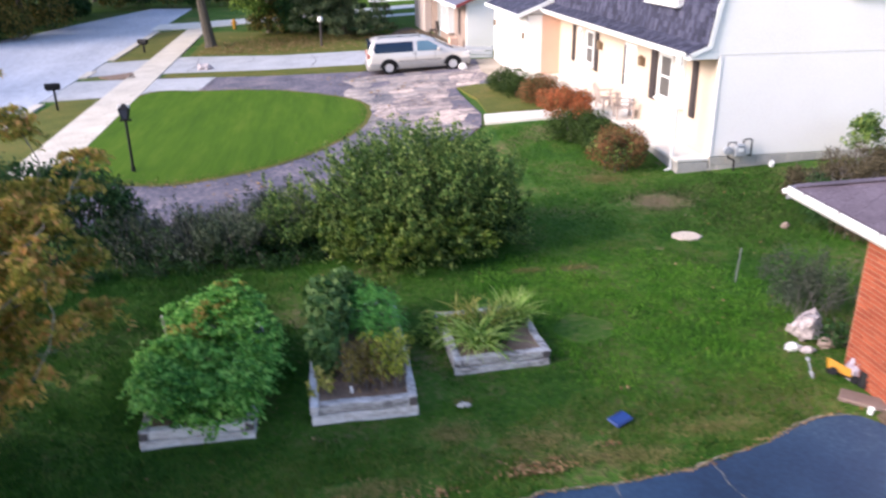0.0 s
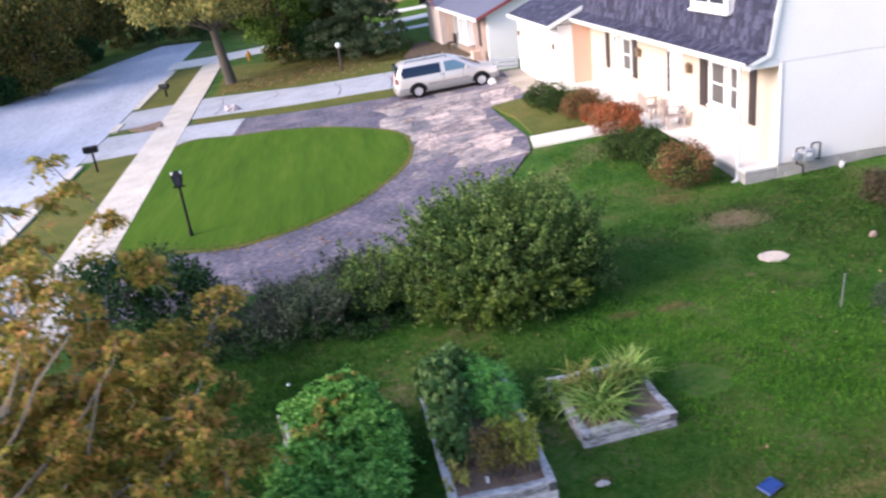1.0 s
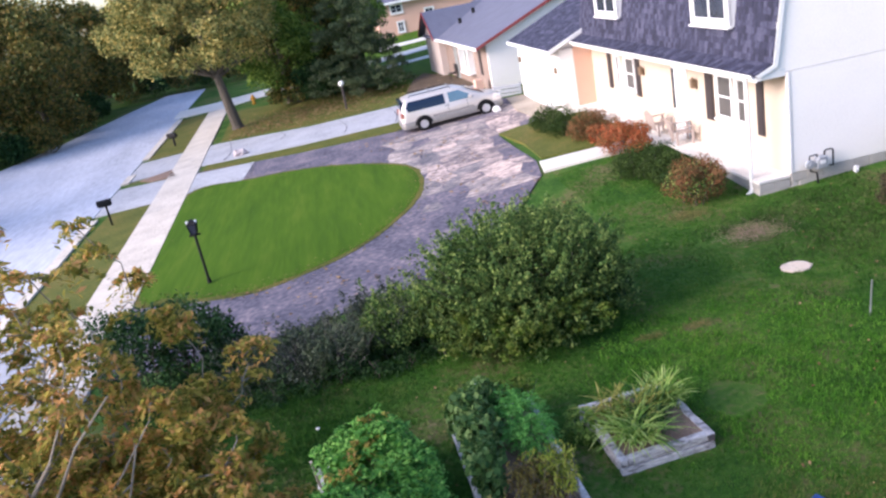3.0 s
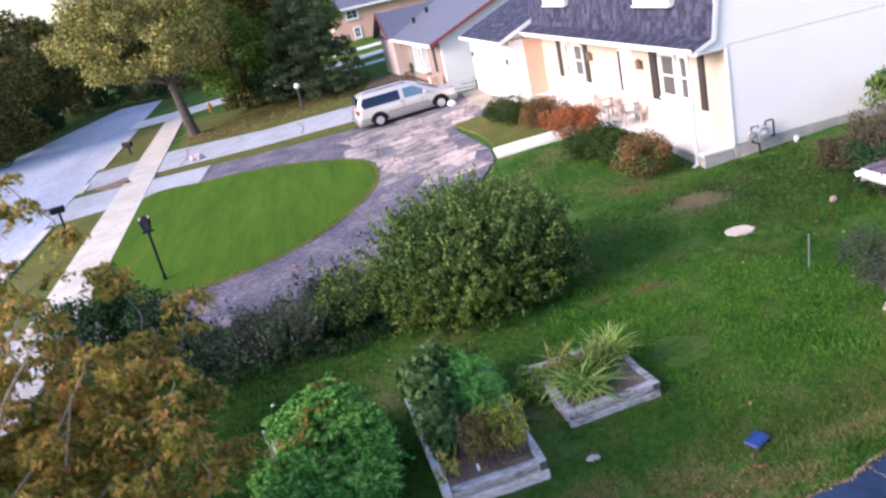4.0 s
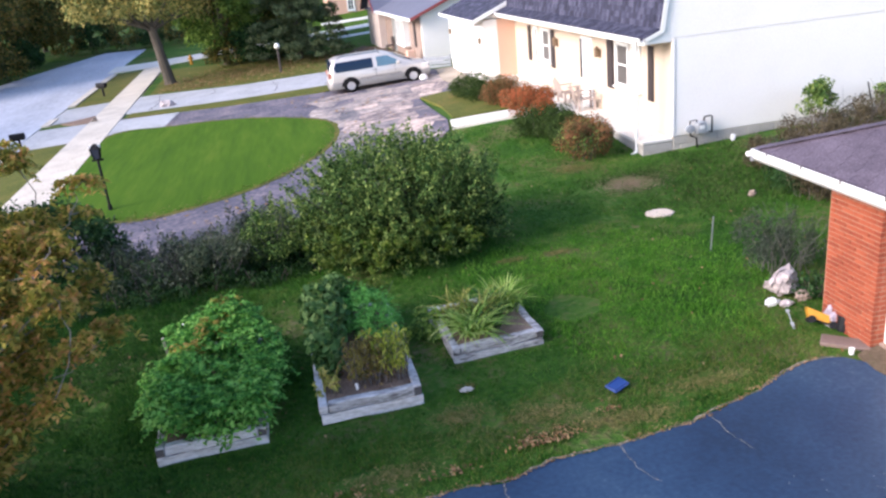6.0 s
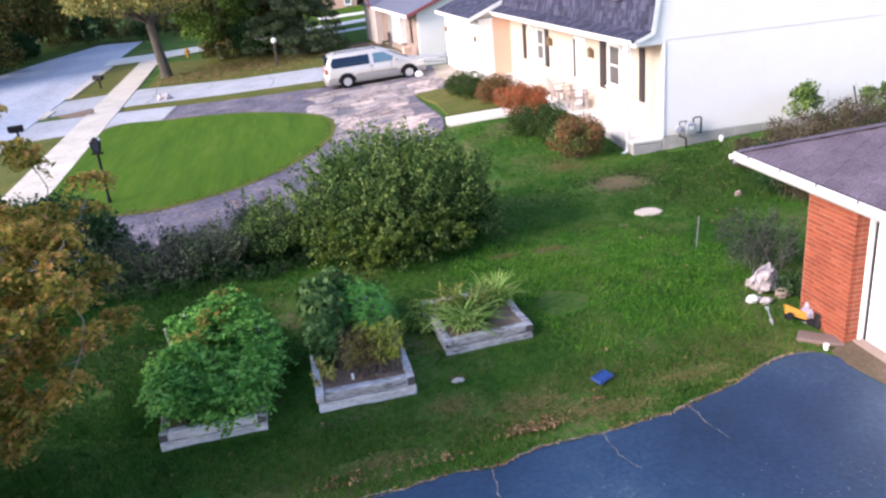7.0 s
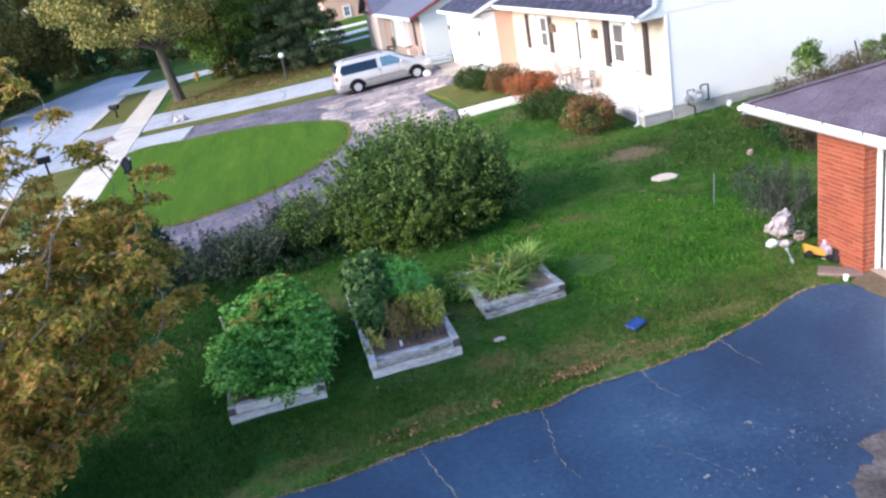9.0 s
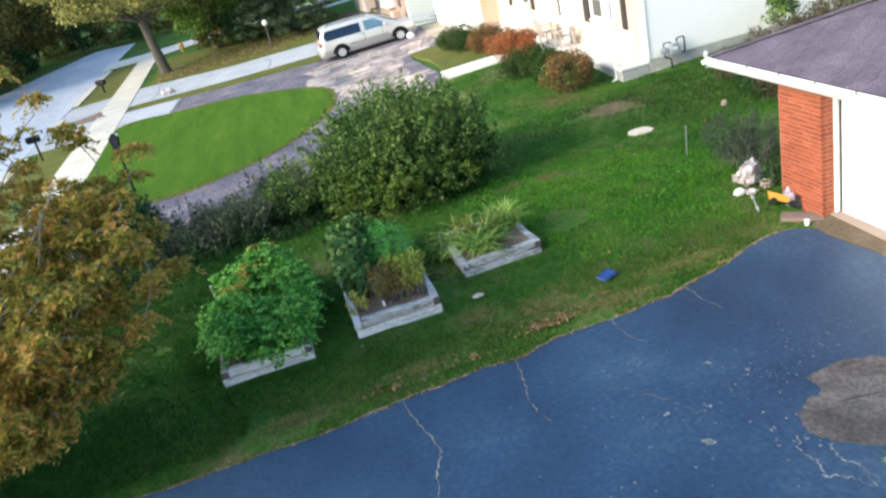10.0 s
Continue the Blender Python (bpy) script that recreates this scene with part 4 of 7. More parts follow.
def mansard():
    prof = [(-0.80, 2.955), (-0.36, 3.13), (-0.12, 4.62), (0.35, 6.22), (4.6, 7.66), (9.3, 6.2)]
    low = [(x + 0.03, z - 0.06) for x, z in prof]
    ring = prof + low[::-1]
    bm = bmesh.new()
    loft(bm, [[(x, y, z) for x, z in ring] for y in (-0.05, LEN + 0.1)])
    roof = part("roof", bm, M_SHINGLE, house, "steep dark slate-coloured shingle roof")
    # rows of shingle tabs
    rest = bmesh.new()
    rr = random.Random(4)
    for (xa, za), (xb, zb) in zip(prof[:3], prof[1:4]):
        ln = math.hypot(xb - xa, zb - za)
        ang = math.degrees(math.atan2(zb - za, xb - xa))
        n = int(ln / 0.14)
        for r in range(n):
            s = r / n
            y = -0.06 - rr.uniform(0, 0.15)
            while y < LEN:
                w = rr.uniform(0.10, 0.20)
                a, b = max(y, -0.06), min(y + w - 0.008, LEN + 0.1)
                if b - a > 0.04:
                    box(rest, (0, a, 0.0), (0.17, b, rr.uniform(0.010, 0.024)), 0, pose(xa + (xb - xa) * s, 0, za + (zb - za) * s, 0, -ang, 0))
                y += w
    ob = part("shingle_field", rest, M_SHINGLE, roof)
    ob["kind"] = "stuff"
    rake = bmesh.new()
    for (xa, za), (xb, zb) in zip(prof[:4], prof[1:5]):
        v = [(xa - 0.01, -0.075, za - 0.02), (xb - 0.01, -0.075, zb - 0.02), (xb + 0.10, -0.075, zb - 0.07), (xa + 0.10, -0.075, za - 0.07)]
        loft(rake, [v, [(x, -0.03, z) for x, y, z in v]])
    part("rake_board", rake, M_TRIM, roof, "white rake board")


def window(parent, m, w, h, panes_x=1, panes_z=2, frame_w=0.07, depth=0.09, glass=None, label="white double-hung window"):
    """Frame, sill, meeting rail and panes; local x across, y out of the wall (negative is outwards), z up."""
    win = new("window")
    win.parent = parent
    win.matrix_basis = m
    win["label"] = label
    bm = bmesh.new()
    for lo, hi in (((0, -depth, 0), (frame_w, 0.02, h)), ((w - frame_w, -depth, 0), (w, 0.02, h)), ((frame_w, -depth, h - frame_w), (w - frame_w, 0.02, h)), ((frame_w, -depth, 0), (w - frame_w, 0.02, frame_w))):
        box(bm, lo, hi, 0.004)
    part("frame", bm, M_TRIM, win)
    a_box("sill", (-0.04, -depth - 0.05, -0.05), (w + 0.04, 0.02, 0.0), M_TRIM, win, 0.005)
    iw, ih = (w - 2 * frame_w) / panes_x, (h - 2 * frame_w) / panes_z
    for i in range(panes_x):
        for j in range(panes_z):
            a_box("pane", (frame_w + i * iw + 0.028, -0.035, frame_w + j * ih + 0.022), (frame_w + (i + 1) * iw - 0.028, -0.028, frame_w + (j + 1) * ih - 0.022), glass or M_GLASS, win, 0)
    bm = bmesh.new()
    for i in range(panes_x + 1):
        x = frame_w + i * iw
        box(bm, (x - 0.03, -0.06, frame_w), (x + 0.03, -0.01, h - frame_w), 0.003)
    for j in range(panes_z + 1):
        z = frame_w + j * ih
        box(bm, (frame_w, -0.062, z - 0.024), (w - frame_w, -0.012, z + 0.024), 0.003)
    part("sash", bm, M_TRIM, win)
    return win


def shutter(y0, y1, z0, z1):
    sh = a_box("shutter", (-0.055, y0, z0), (-0.025, y1, z1), M_SHUTTER, facade, 0.004, "dark brown louvred shutter")
    n = int((z1 - z0) / 0.075)
    for k in range(n):
        z = z0 + 0.05 + k * (z1 - z0 - 0.1) / n
        a_box("louvre", (-0.068, y0 + 0.045, z), (-0.054, y1 - 0.045, z + 0.05), M_SHUTTER, sh, 0.003)


def facade_window(y0, y1, z0, z1, px=1):
    window(facade, pose(0, y1, z0, 0, 0, -90), y1 - y0, z1 - z0, px, 2, glass=M_SCREEN)


# the facade's openings, along local y
facade_window(2.45, 3.35, 1.32, 2.55)
facade_window(1.75, 2.3, 1.32, 2.55)
shutter(3.55, 3.98, 1.18, 2.56)
shutter(1.0, 1.30, 1.18, 2.60)
facade_window(9.0, 9.9, 1.32, 2.50)
facade_window(10.35, 10.8, 1.32, 2.50)
shutter(8.62, 8.95, 1.2, 2.50)
shutter(11.25, 11.6, 1.2, 2.50)
bm = bmesh.new()
box(bm, (-0.05, 5.15, 0.42), (0.01, 6.1, 2.5), 0.006)
fd = part("front_door", bm, M_TRIM, facade, "white front door with narrow dark sidelight")
a_box("sidelight", (-0.06, 5.95, 1.2), (-0.045, 6.12, 2.42), M_GLASS, fd, 0)
a_box("door_panel", (-0.062, 5.28, 0.6), (-0.05, 5.75, 1.3), M_TRIM, fd, 0.006)
a_box("door_panel", (-0.062, 5.28, 1.45), (-0.05, 5.75, 2.3), M_TRIM, fd, 0.006)
for y in (4.55, 8.3):
    bm = bmesh.new()
    box(bm, (-0.06, y - 0.05, 1.98), (-0.025, y + 0.05, 2.2), 0.006)
    box(bm, (-0.20, y - 0.075, 2.0), (-0.06, y + 0.075, 2.22), 0.02)
    loft(bm, [[(-0.22, y - 0.09, 2.22), (-0.05, y - 0.09, 2.22), (-0.05, y + 0.09, 2.22), (-0.22, y + 0.09, 2.22)], [(-0.14, y - 0.01, 2.31), (-0.12, y - 0.01, 2.31), (-0.12, y + 0.01, 2.31), (-0.14, y + 0.01, 2.31)]])
    part("wall_lantern", bm, M_BRONZE, facade, "bronze wall lantern")
window(gable, pose(2.98, -0.012, 4.2), 1.45, 1.25, 2, 2, label="paired white sash window with dark panes")
# dormers in the steep roof
for y0, y1 in ((1.78, 3.8), (9.2, 11.3)):
    d = new("dormer")
    d.parent = house
    d["label"] = "white framed dormer with dark paired panes"
    d.location = (-0.40, y0, 3.86)
    w = y1 - y0
    a_box("cheek", (0.06, 0, 0.0), (1.0, 0.06, 1.75), M_TRIM, d, 0.004)
    a_box("cheek", (0.06, w - 0.06, 0.0), (1.0, w, 1.75), M_TRIM, d, 0.004)
    a_box("dormer_roof", (-0.12, -0.12, 1.75), (1.2, w + 0.12, 1.86), M_SHINGLE, d, 0.01)
    a_box("dormer_wall", (0.07, 0.06, 0.0), (0.12, w - 0.06, 1.75), M_TRIM, d, 0.0)
    win = window(d, pose(0.065, w, 0.02, 0, 0, -90), w, 1.6, 2, 1, 0.17, 0.07)
# downspout at the porch corner
bm = bmesh.new()
tube(bm, [(-0.83, 0.36, 2.86), (-0.83, 0.36, 2.75), (-0.81, 0.36, 2.6), (-0.81, 0.36, 0.22), (-0.84, 0.33, 0.1), (-0.98, 0.30, 0.04)], [0.045] * 6, 8)
part("downspout", bm, M_TRIM, house, "white metal downspout")
# gas meter on the gable wall
meter = thing("gas_meter", pose(9.72, 17.12, ground_z(9.75, 17.1)) @ Matrix.Diagonal((0.95, 1, 0.8, 1)), "grey gas meter on bent pipes beside the wall", "gas meter")
bm = bmesh.new()
box(bm, (-0.15, -0.12, 0.42), (0.15, 0.06, 0.74), 0.03)
box(bm, (-0.12, -0.14, 0.74), (0.12, 0.05, 0.80), 0.02)
part("meter_body", bm, M_GREYMETAL, meter)
bm = bmesh.new()
bmesh.ops.create_cone(bm, cap_ends=True, segments=16, radius1=0.13, radius2=0.12, depth=0.07, matrix=pose(-0.32, -0.08, 0.62, 90, 0, 0))
cylinder(bm, (-0.32, -0.14, 0.62), (-0.32, 0.0, 0.62), 0.05)
part("regulator", bm, M_GREYMETAL, meter)
bm = bmesh.new()
tube(bm, [(0.1, -0.03, 0.78), (0.1, -0.03, 0.90), (0.14, -0.03, 0.94), (0.3, -0.03, 0.94), (0.33, -0.03, 0.9), (0.33, -0.03, 0.42), (0.33, 0.1, 0.40)], [0.022] * 7, 8)
tube(bm, [(-0.1, -0.03, 0.78), (-0.1, -0.03, 0.86), (-0.3, -0.04, 0.86), (-0.32, -0.05, 0.74)], [0.02] * 4, 8)
tube(bm, [(-0.32, -0.06, 0.56), (-0.30, -0.06, 0.4), (-0.12, -0.05, 0.3), (-0.1, -0.05, 0.0), (-0.1, -0.05, -0.1)], [0.024] * 5, 8)
part("pipe", bm, M_BLACK, meter)
a_box("dial", (-0.07, -0.135, 0.58), (0.07, -0.121, 0.70), M_WHITE, meter, 0.004)
mansard()

# attached garage wing, its front turned to the street
wing = thing("garage_wing", pose(7.72, 30.62, 0.15), "white garage wing with dark shingle roof", "garage")
ww = a_box("wall", (0, 0.02, -0.2), (0.2, 6.5, 2.75), M_SIDING, wing, 0)
a_box("wall", (0, 0, -0.2), (0.58, 0.02, 2.75), M_SIDING, wing, 0)
# Peach here is the warm shade beneath the eave, painted onto the wall.
a_box("wall", (0.58, 0, -0.2), (1.4, 0.02, 2.75), M_PEACH, wing, 0, "return wall under the porch end, warm shade as peach colour")
a_box("wall", (0.2, 6.3, -0.2), (6.0, 6.5, 2.75), M_SIDING, wing, 0)
wd = a_box("garage_door", (-0.04, 1.0, 0.05), (-0.002, 5.7, 2.2), M_DOORWHITE, wing, 0.004)
for k in range(4):
    a_box("panel", (-0.055, 1.05, 0.08 + k * 0.53), (-0.041, 5.65, 0.57 + k * 0.53), M_DOORWHITE, wd, 0.006)
for y in (0.5, 6.1):
    a_box("wall_lantern", (-0.12, y - 0.06, 1.75), (-0.005, y + 0.06, 2.0), M_BRONZE, wing, 0.02, "small bronze wall lantern")
bm = bmesh.new()
prof = [(-0.42, 2.72), (3.0, 4.15), (6.4, 2.72), (6.4, 2.64), (3.0, 4.06), (-0.42, 2.62)]
loft(bm, [[(x, y, z) for x, z in prof] for y in (-0.15, 6.6)])
wr = part("roof", bm, M_SHINGLE, wing, "dark slate-coloured shingle roof")
bm = bmesh.new()
loft(bm, [[(-0.44, y, 2.60) for y in (-0.18, 6.62)] + [(-0.44, y, 2.74) for y in (6.62, -0.18)], [(-0.41, y, 2.60) for y in (-0.18, 6.62)] + [(-0.41, y, 2.74) for y in (6.62, -0.18)]])
loft(bm, [[(-0.44, -0.19, 2.60), (3.0, -0.19, 4.02), (3.0, -0.19, 4.19), (-0.44, -0.19, 2.76)], [(-0.44, -0.15, 2.60), (3.0, -0.15, 4.02), (3.0, -0.15, 4.19), (-0.44, -0.15, 2.76)]])
part("rake_board", bm, M_TRIM, wr, "white rake and fascia board")
raw("wall", [(0, 0.0, 2.70), (3.0, 0.0, 4.05), (6.0, 0.0, 2.7), (0, 0.15, 2.70), (3.0, 0.15, 4.05), (6.0, 0.15, 2.7)], [(0, 2, 1), (3, 4, 5), (0, 1, 4, 3), (1, 2, 5, 4), (2, 0, 3, 5)], M_SIDING, wing)
rr = random.Random(6)
rest = bmesh.new()
for r in range(24):
    s = r * 0.145
    y = -0.16 - rr.uniform(0, 0.2)
    while y < 6.55:
        w = rr.uniform(0.2, 0.33)
        a, b = max(y, -0.16), min(y + w - 0.008, 6.6)
        if b - a > 0.05:
            box(rest, (0, a, 0), (0.18, b, rr.uniform(0.008, 0.018)), 0, pose(-0.42 + s * 0.923, 0, 2.722 + s * 0.386, 0, -22.7, 0))
        y += w
ob = part("shingle_field", rest, M_SHINGLE, wr)
ob["kind"] = "stuff"

# the next house along the street
nh = thing("ranch_house", pose(6.95, 40.4, 0.15, 0, 0, 2.5), "pinkish brick ranch house with grey roof and red trim", "house")
a_box("wall", (0, 0, -0.2), (8, 0.2, 2.5), M_SIDING, nh, 0, "white gable wall")
nw = a_box("wall", (-0.02, 0.2, -0.2), (0.2, 10.6, 2.5), M_STONE, nh, 0, "pinkish brick front wall")
a_box("wall", (0.2, 14.4, -0.2), (8, 14.6, 2.5), M_STONE, nh, 0)
a_box("wing_wall", (-0.25, 10.4, -0.2), (-0.02, 10.6, 2.45), M_PINKWHITE, nh, 0.01, "pale pinkish wing wall")
a_box("wing_wall", (-0.45, 10.4, -0.2), (-0.252, 14.6, 2.45), M_PINKWHITE, nh, 0.01, "pale pinkish wing wall")
raw("wing_gable", [(x, y, z) for x in (-0.45, -0.3) for y, z in ((10.35, 2.42), (14.65, 2.42), (12.5, 3.78))], [(0, 1, 2), (5, 4, 3), (0, 3, 4, 1), (1, 4, 5, 2), (2, 5, 3, 0)], M_PINKWHITE, nh, "pale pinkish gable of the front wing")
raw("wall", [(0, 0.0, 2.5), (4.0, 0.0, 4.1), (8.0, 0.0, 2.5), (0, 0.15, 2.5), (4.0, 0.15, 4.1), (8.0, 0.15, 2.5)], [(0, 2, 1), (3, 4, 5), (0, 1, 4, 3), (1, 2, 5, 4), (2, 0, 3, 5)], M_SIDING, nh)
bm = bmesh.new()
prof = [(-0.62, 2.40), (4.0, 4.25), (8.6, 2.40), (8.6, 2.32), (4.0, 4.16), (-0.62, 2.30)]
loft(bm, [[(x, y, z) for x, z in prof] for y in (-0.35, 14.9)])
nr = part("roof", bm, M_SHINGLE3, nh, "weathered grey shingle roof")
bm = bmesh.new()
loft(bm, [[(-0.64, -0.39, 2.28), (4.0, -0.39, 4.12), (4.0, -0.39, 4.29), (-0.64, -0.39, 2.43)], [(-0.64, -0.35, 2.28), (4.0, -0.35, 4.12), (4.0, -0.35, 4.29), (-0.64, -0.35, 2.43)]])
part("rake_board", bm, M_REDTRIM, nr, "dark red rake board")
a_box("fascia", (-0.65, -0.35, 2.26), (-0.62, 9.85, 2.42), M_TRIM, nr, 0)
# the front wing's own roof, its ridge running back into the main slope
bm = bmesh.new()
loft(bm, [[(x, y, z) for y, z in ((9.9, 2.42), (12.5, 4.0), (15.1, 2.42), (15.1, 2.32), (12.5, 3.9), (9.9, 2.32))] for x in (-0.8, 4.0)])
wing_roof = part("wing_roof", bm, M_SHINGLE3, nh, "weathered grey shingle roof of the front wing")
for y0, y1 in ((9.88, 12.5), (15.12, 12.5)):
    bm = bmesh.new()
    loft(bm, [[(x, y0, 2.28), (x, y1, 3.87), (x, y1, 4.04), (x, y0, 2.45)] for x in (-0.85, -0.805)])
    part("rake_board", bm, M_REDTRIM, wing_roof, "dark red rake board")
a_box("fascia", (-0.8, 9.86, 2.28), (-0.66, 9.89, 2.42), M_TRIM, wing_roof, 0)
for x, y in ((1.0, 9.6), (2.05, 10.1)):
    bm = bmesh.new()
    cylinder(bm, (x, y, 2.40 + (x + 0.62) * 0.4), (x, y, 2.72 + (x + 0.62) * 0.4), 0.11, 0.11, 10)
    part("roof_vent", bm, M_BLACK, nr, "small dark roof vent")
bay = window(nw, pose(-0.02, 5.3, 0.75, 0, 0, -90), 2.2, 1.4, 3, 1, 0.1, 0.35, M_PALEGLASS, "white bay window")
a_box("front_door", (-0.05, 7.2, 0.0), (-0.022, 8.1, 2.1), M_STAKE, nw, 0.004)
a_box("shutter", (-0.06, 1.4, 0.8), (-0.03, 1.9, 2.1), M_SHUTTER, nw, 0.004)
a_box("porch_pier", (-0.85, 0.15, -0.2), (-0.42, 0.6, 0.8), M_PEACH, nh, 0.02, "pale orange brick porch pier")
bm = bmesh.new()
box(bm, (-0.6, 7.6, 0.35), (-0.15, 8.1, 0.42), 0.01)
box(bm, (-0.2, 7.6, 0.42), (-0.15, 8.1, 0.9), 0.01)
for x in (-0.58, -0.2):
    for y in (7.62, 8.05):
        box(bm, (x, y, 0), (x + 0.04, y + 0.04, 0.35))
pc = part("porch_chair", bm, M_SHUTTER)
pc.matrix_world = pose(6.95, 40.4, 0.18, 0, 0, 2.5)
tagged(pc, "brown wooden porch chair by the ranch house", "chair")
lw = thing("low_fence", pose(6.55, 38.55, 0.15, 0, 0, -25), "low grey board fence between the two houses", "fence")
for k in range(3):
    a_box("board", (0, -0.02, 0.03 + k * 0.2), (1.4, 0.02, 0.2 + k * 0.2), M_GREYMETAL, lw, 0.004)
for x in (0.0, 1.34):
    a_box("post", (x, 0.021, 0), (x + 0.06, 0.08, 0.66), M_GREYMETAL, lw, 0.004)
# a farther house
fh = thing("far_house", pose(5.6, 92, 0.0), "distant peach-sided house with blue-grey shingle roof", "house")
fw = a_box("wall", (0, 0, -0.3), (16, 9, 4.0), M_PEACH, fh, 0.02)
for x, z, w, h in ((2.1, 0.5, 0.9, 1.3), (1.6, 2.6, 1.5, 1.1), (5.4, 0.9, 1.2, 1.8), (8.6, 0.9, 1.4, 1.3), (11.8, 0.9, 1.4, 1.3)):
    window(fw, pose(x, 0, z), w, h, 2, 2, frame_w=0.16)
bm = bmesh.new()
loft(bm, [[(x, y, z) for y, z in ((-0.7, 4.0), (4.5, 6.3), (9.7, 4.0), (9.7, 3.8), (-0.7, 3.8))] for x in (-0.5, 16.5)])
part("roof", bm, M_SHINGLE3, fh, "blue-grey shingle roof")
a_box("fascia", (-0.5, -0.76, 3.74), (16.5, -0.71, 4.0), M_TRIM, fh, 0)


# ---- the parked van ----
def rounded_ring(x0, x1, w, z, r_front, r_back, n=5):
    """A level outline of the body: x0 tail, x1 nose, half width w."""
    out = []
    for cx, cy, a0, r in ((x1 - r_front, w - r_front, 0, r_front), (x0 + r_back, w - r_back, 90, r_back), (x0 + r_back, -w + r_back, 180, r_back), (x1 - r_front, -w + r_front, 270, r_front)):
        for k in range(n):
            a = radians(a0 + 90 * k / (n - 1))
            out.append((cx + r * math.cos(a), cy + r * math.sin(a), z))
    return out


def van():
    # wheels at local x -1.45 and 1.45; nose towards +x
    v = thing("minivan", pose(4.0, 36.25, 0.04, 0, -2.2, 0) @ Matrix.Diagonal((0.96, 0.96, 0.91, 1)), "silver-gold minivan with tinted windows parked on the drive", "minivan")
    body_rings = [(-2.36, 2.30, 0.82, 0.26, 0.5, 0.25), (-2.46, 2.40, 0.90, 0.36, 0.5, 0.25), (-2.48, 2.44, 0.92, 0.62, 0.5, 0.25), (-2.44, 2.36, 0.92, 0.80, 0.5, 0.25), (-2.42, 2.22, 0.91, 0.93, 0.45, 0.25), (-2.40, 1.62, 0.90, 1.06, 0.3, 0.22), (-2.36, 1.15, 0.86, 1.28, 0.25, 0.22), (-2.28, 0.72, 0.78, 1.52, 0.25, 0.22), (-2.20, 0.42, 0.72, 1.64, 0.25, 0.22), (-2.02, 0.15, 0.60, 1.71, 0.25, 0.22), (-1.7, -0.2, 0.4, 1.74, 0.2, 0.2)]
    bm = bmesh.new()
    loft(bm, [rounded_ring(a, b, w, z, rf, rb) for a, b, w, z, rf, rb in body_rings])
    body = part("body", bm, M_VAN, v, smooth=True)
    bm = bmesh.new()
    loft(bm, [rounded_ring(-2.47, 2.41, 0.925, 0.24, 0.5, 0.25), rounded_ring(-2.52, 2.47, 0.94, 0.30, 0.5, 0.25), rounded_ring(-2.53, 2.48, 0.94, 0.54, 0.5, 0.25), rounded_ring(-2.49, 2.45, 0.925, 0.58, 0.5, 0.25)])
    part("cladding", bm, M_VANLOW, v, "tan-grey lower bumper and cladding", smooth=True)

    def width_at(z):
        t = [(0.93, 0.91), (1.06, 0.90), (1.28, 0.86), (1.52, 0.78), (1.64, 0.72)]
        for (za, wa), (zb, wb) in zip(t, t[1:]):
            if z <= zb:
                return wa + (wb - wa) * (z - za) / (zb - za)
        return 0.72

    def side_window(name, rows, s, glass=M_CARGLASS):
        """Glass that follows the body: rows of height, tail end, nose end."""
        vs, fs = [], []
        for z, xa, xb in rows:
            for d in (0.014, -0.02):
                vs += [(xa, s * (width_at(z) + d), z), (xb, s * (width_at(z) + d), z)]
        for k in range(len(rows) - 1):
            a, b = 4 * k, 4 * k + 4
            fs += [(a, a + 1, b + 1, b), (a + 2, b + 2, b + 3, a + 3), (a, b, b + 2, a + 2), (a + 1, a + 3, b + 3, b + 1)]
        e = 4 * (len(rows) - 1)
        fs += [(0, 2, 3, 1), (e, e + 1, e + 3, e + 2)]
        raw(name, vs, fs, glass, body, "dark tinted side glass" if glass is M_CARGLASS else "clear blue-grey front side glass")

    for s in (1, -1):
        side_window("rear_window", [(1.06, -2.08, -0.30), (1.28, -2.16, -0.30), (1.53, -2.02, -0.30)], s)
        side_window("side_window", [(1.06, -0.10, 1.08), (1.28, -0.10, 0.82), (1.53, -0.10, 0.42)], s, M_CLEARGLASS)
        a_box("door_seam", (-0.205, s * 0.905 - 0.02, 0.5), (-0.19, s * 0.925, 1.06), M_BLACK, body, 0)
        a_box("door_seam", (0.72, s * 0.905 - 0.02, 0.55), (0.732, s * 0.925, 1.06), M_BLACK, body, 0)
        a_box("door_handle", (-0.35, s * 0.935 - 0.02, 0.93), (-0.15, s * 0.935 + 0.01, 0.97), M_VANLOW, body, 0.006)
        a_box("side_strip", (-1.0, s * 0.93 - 0.012, 0.60), (1.0, s * 0.93 + 0.012, 0.66), M_VANLOW, body, 0.005)
        a_box("mirror", (0.82, s * 0.99 - 0.09, 1.05), (0.98, s * 0.99 + 0.09, 1.20), M_VAN, body, 0.03)
        a_box("tail_lamp", (-2.465, s * 0.79 - 0.09, 0.82), (-2.32, s * 0.79 + 0.115, 1.06), M_LAMPRED, body, 0.02, "red tail lamp")
        a_box("headlamp", (2.06, s * 0.66 - 0.18, 0.72), (2.36, s * 0.66 + 0.16, 0.88), M_LAMPCLEAR, body, 0.03, "clear headlamp")
        bm = bmesh.new()
        tube(bm, [(-1.9, s * 0.55, 1.70), (-1.8, s * 0.55, 1.78), (0.0, s * 0.55, 1.77), (0.12, s * 0.55, 1.69)], [0.022] * 4, 6)
        part("roof_rail", bm, M_BLACK, body)
    bm = bmesh.new()
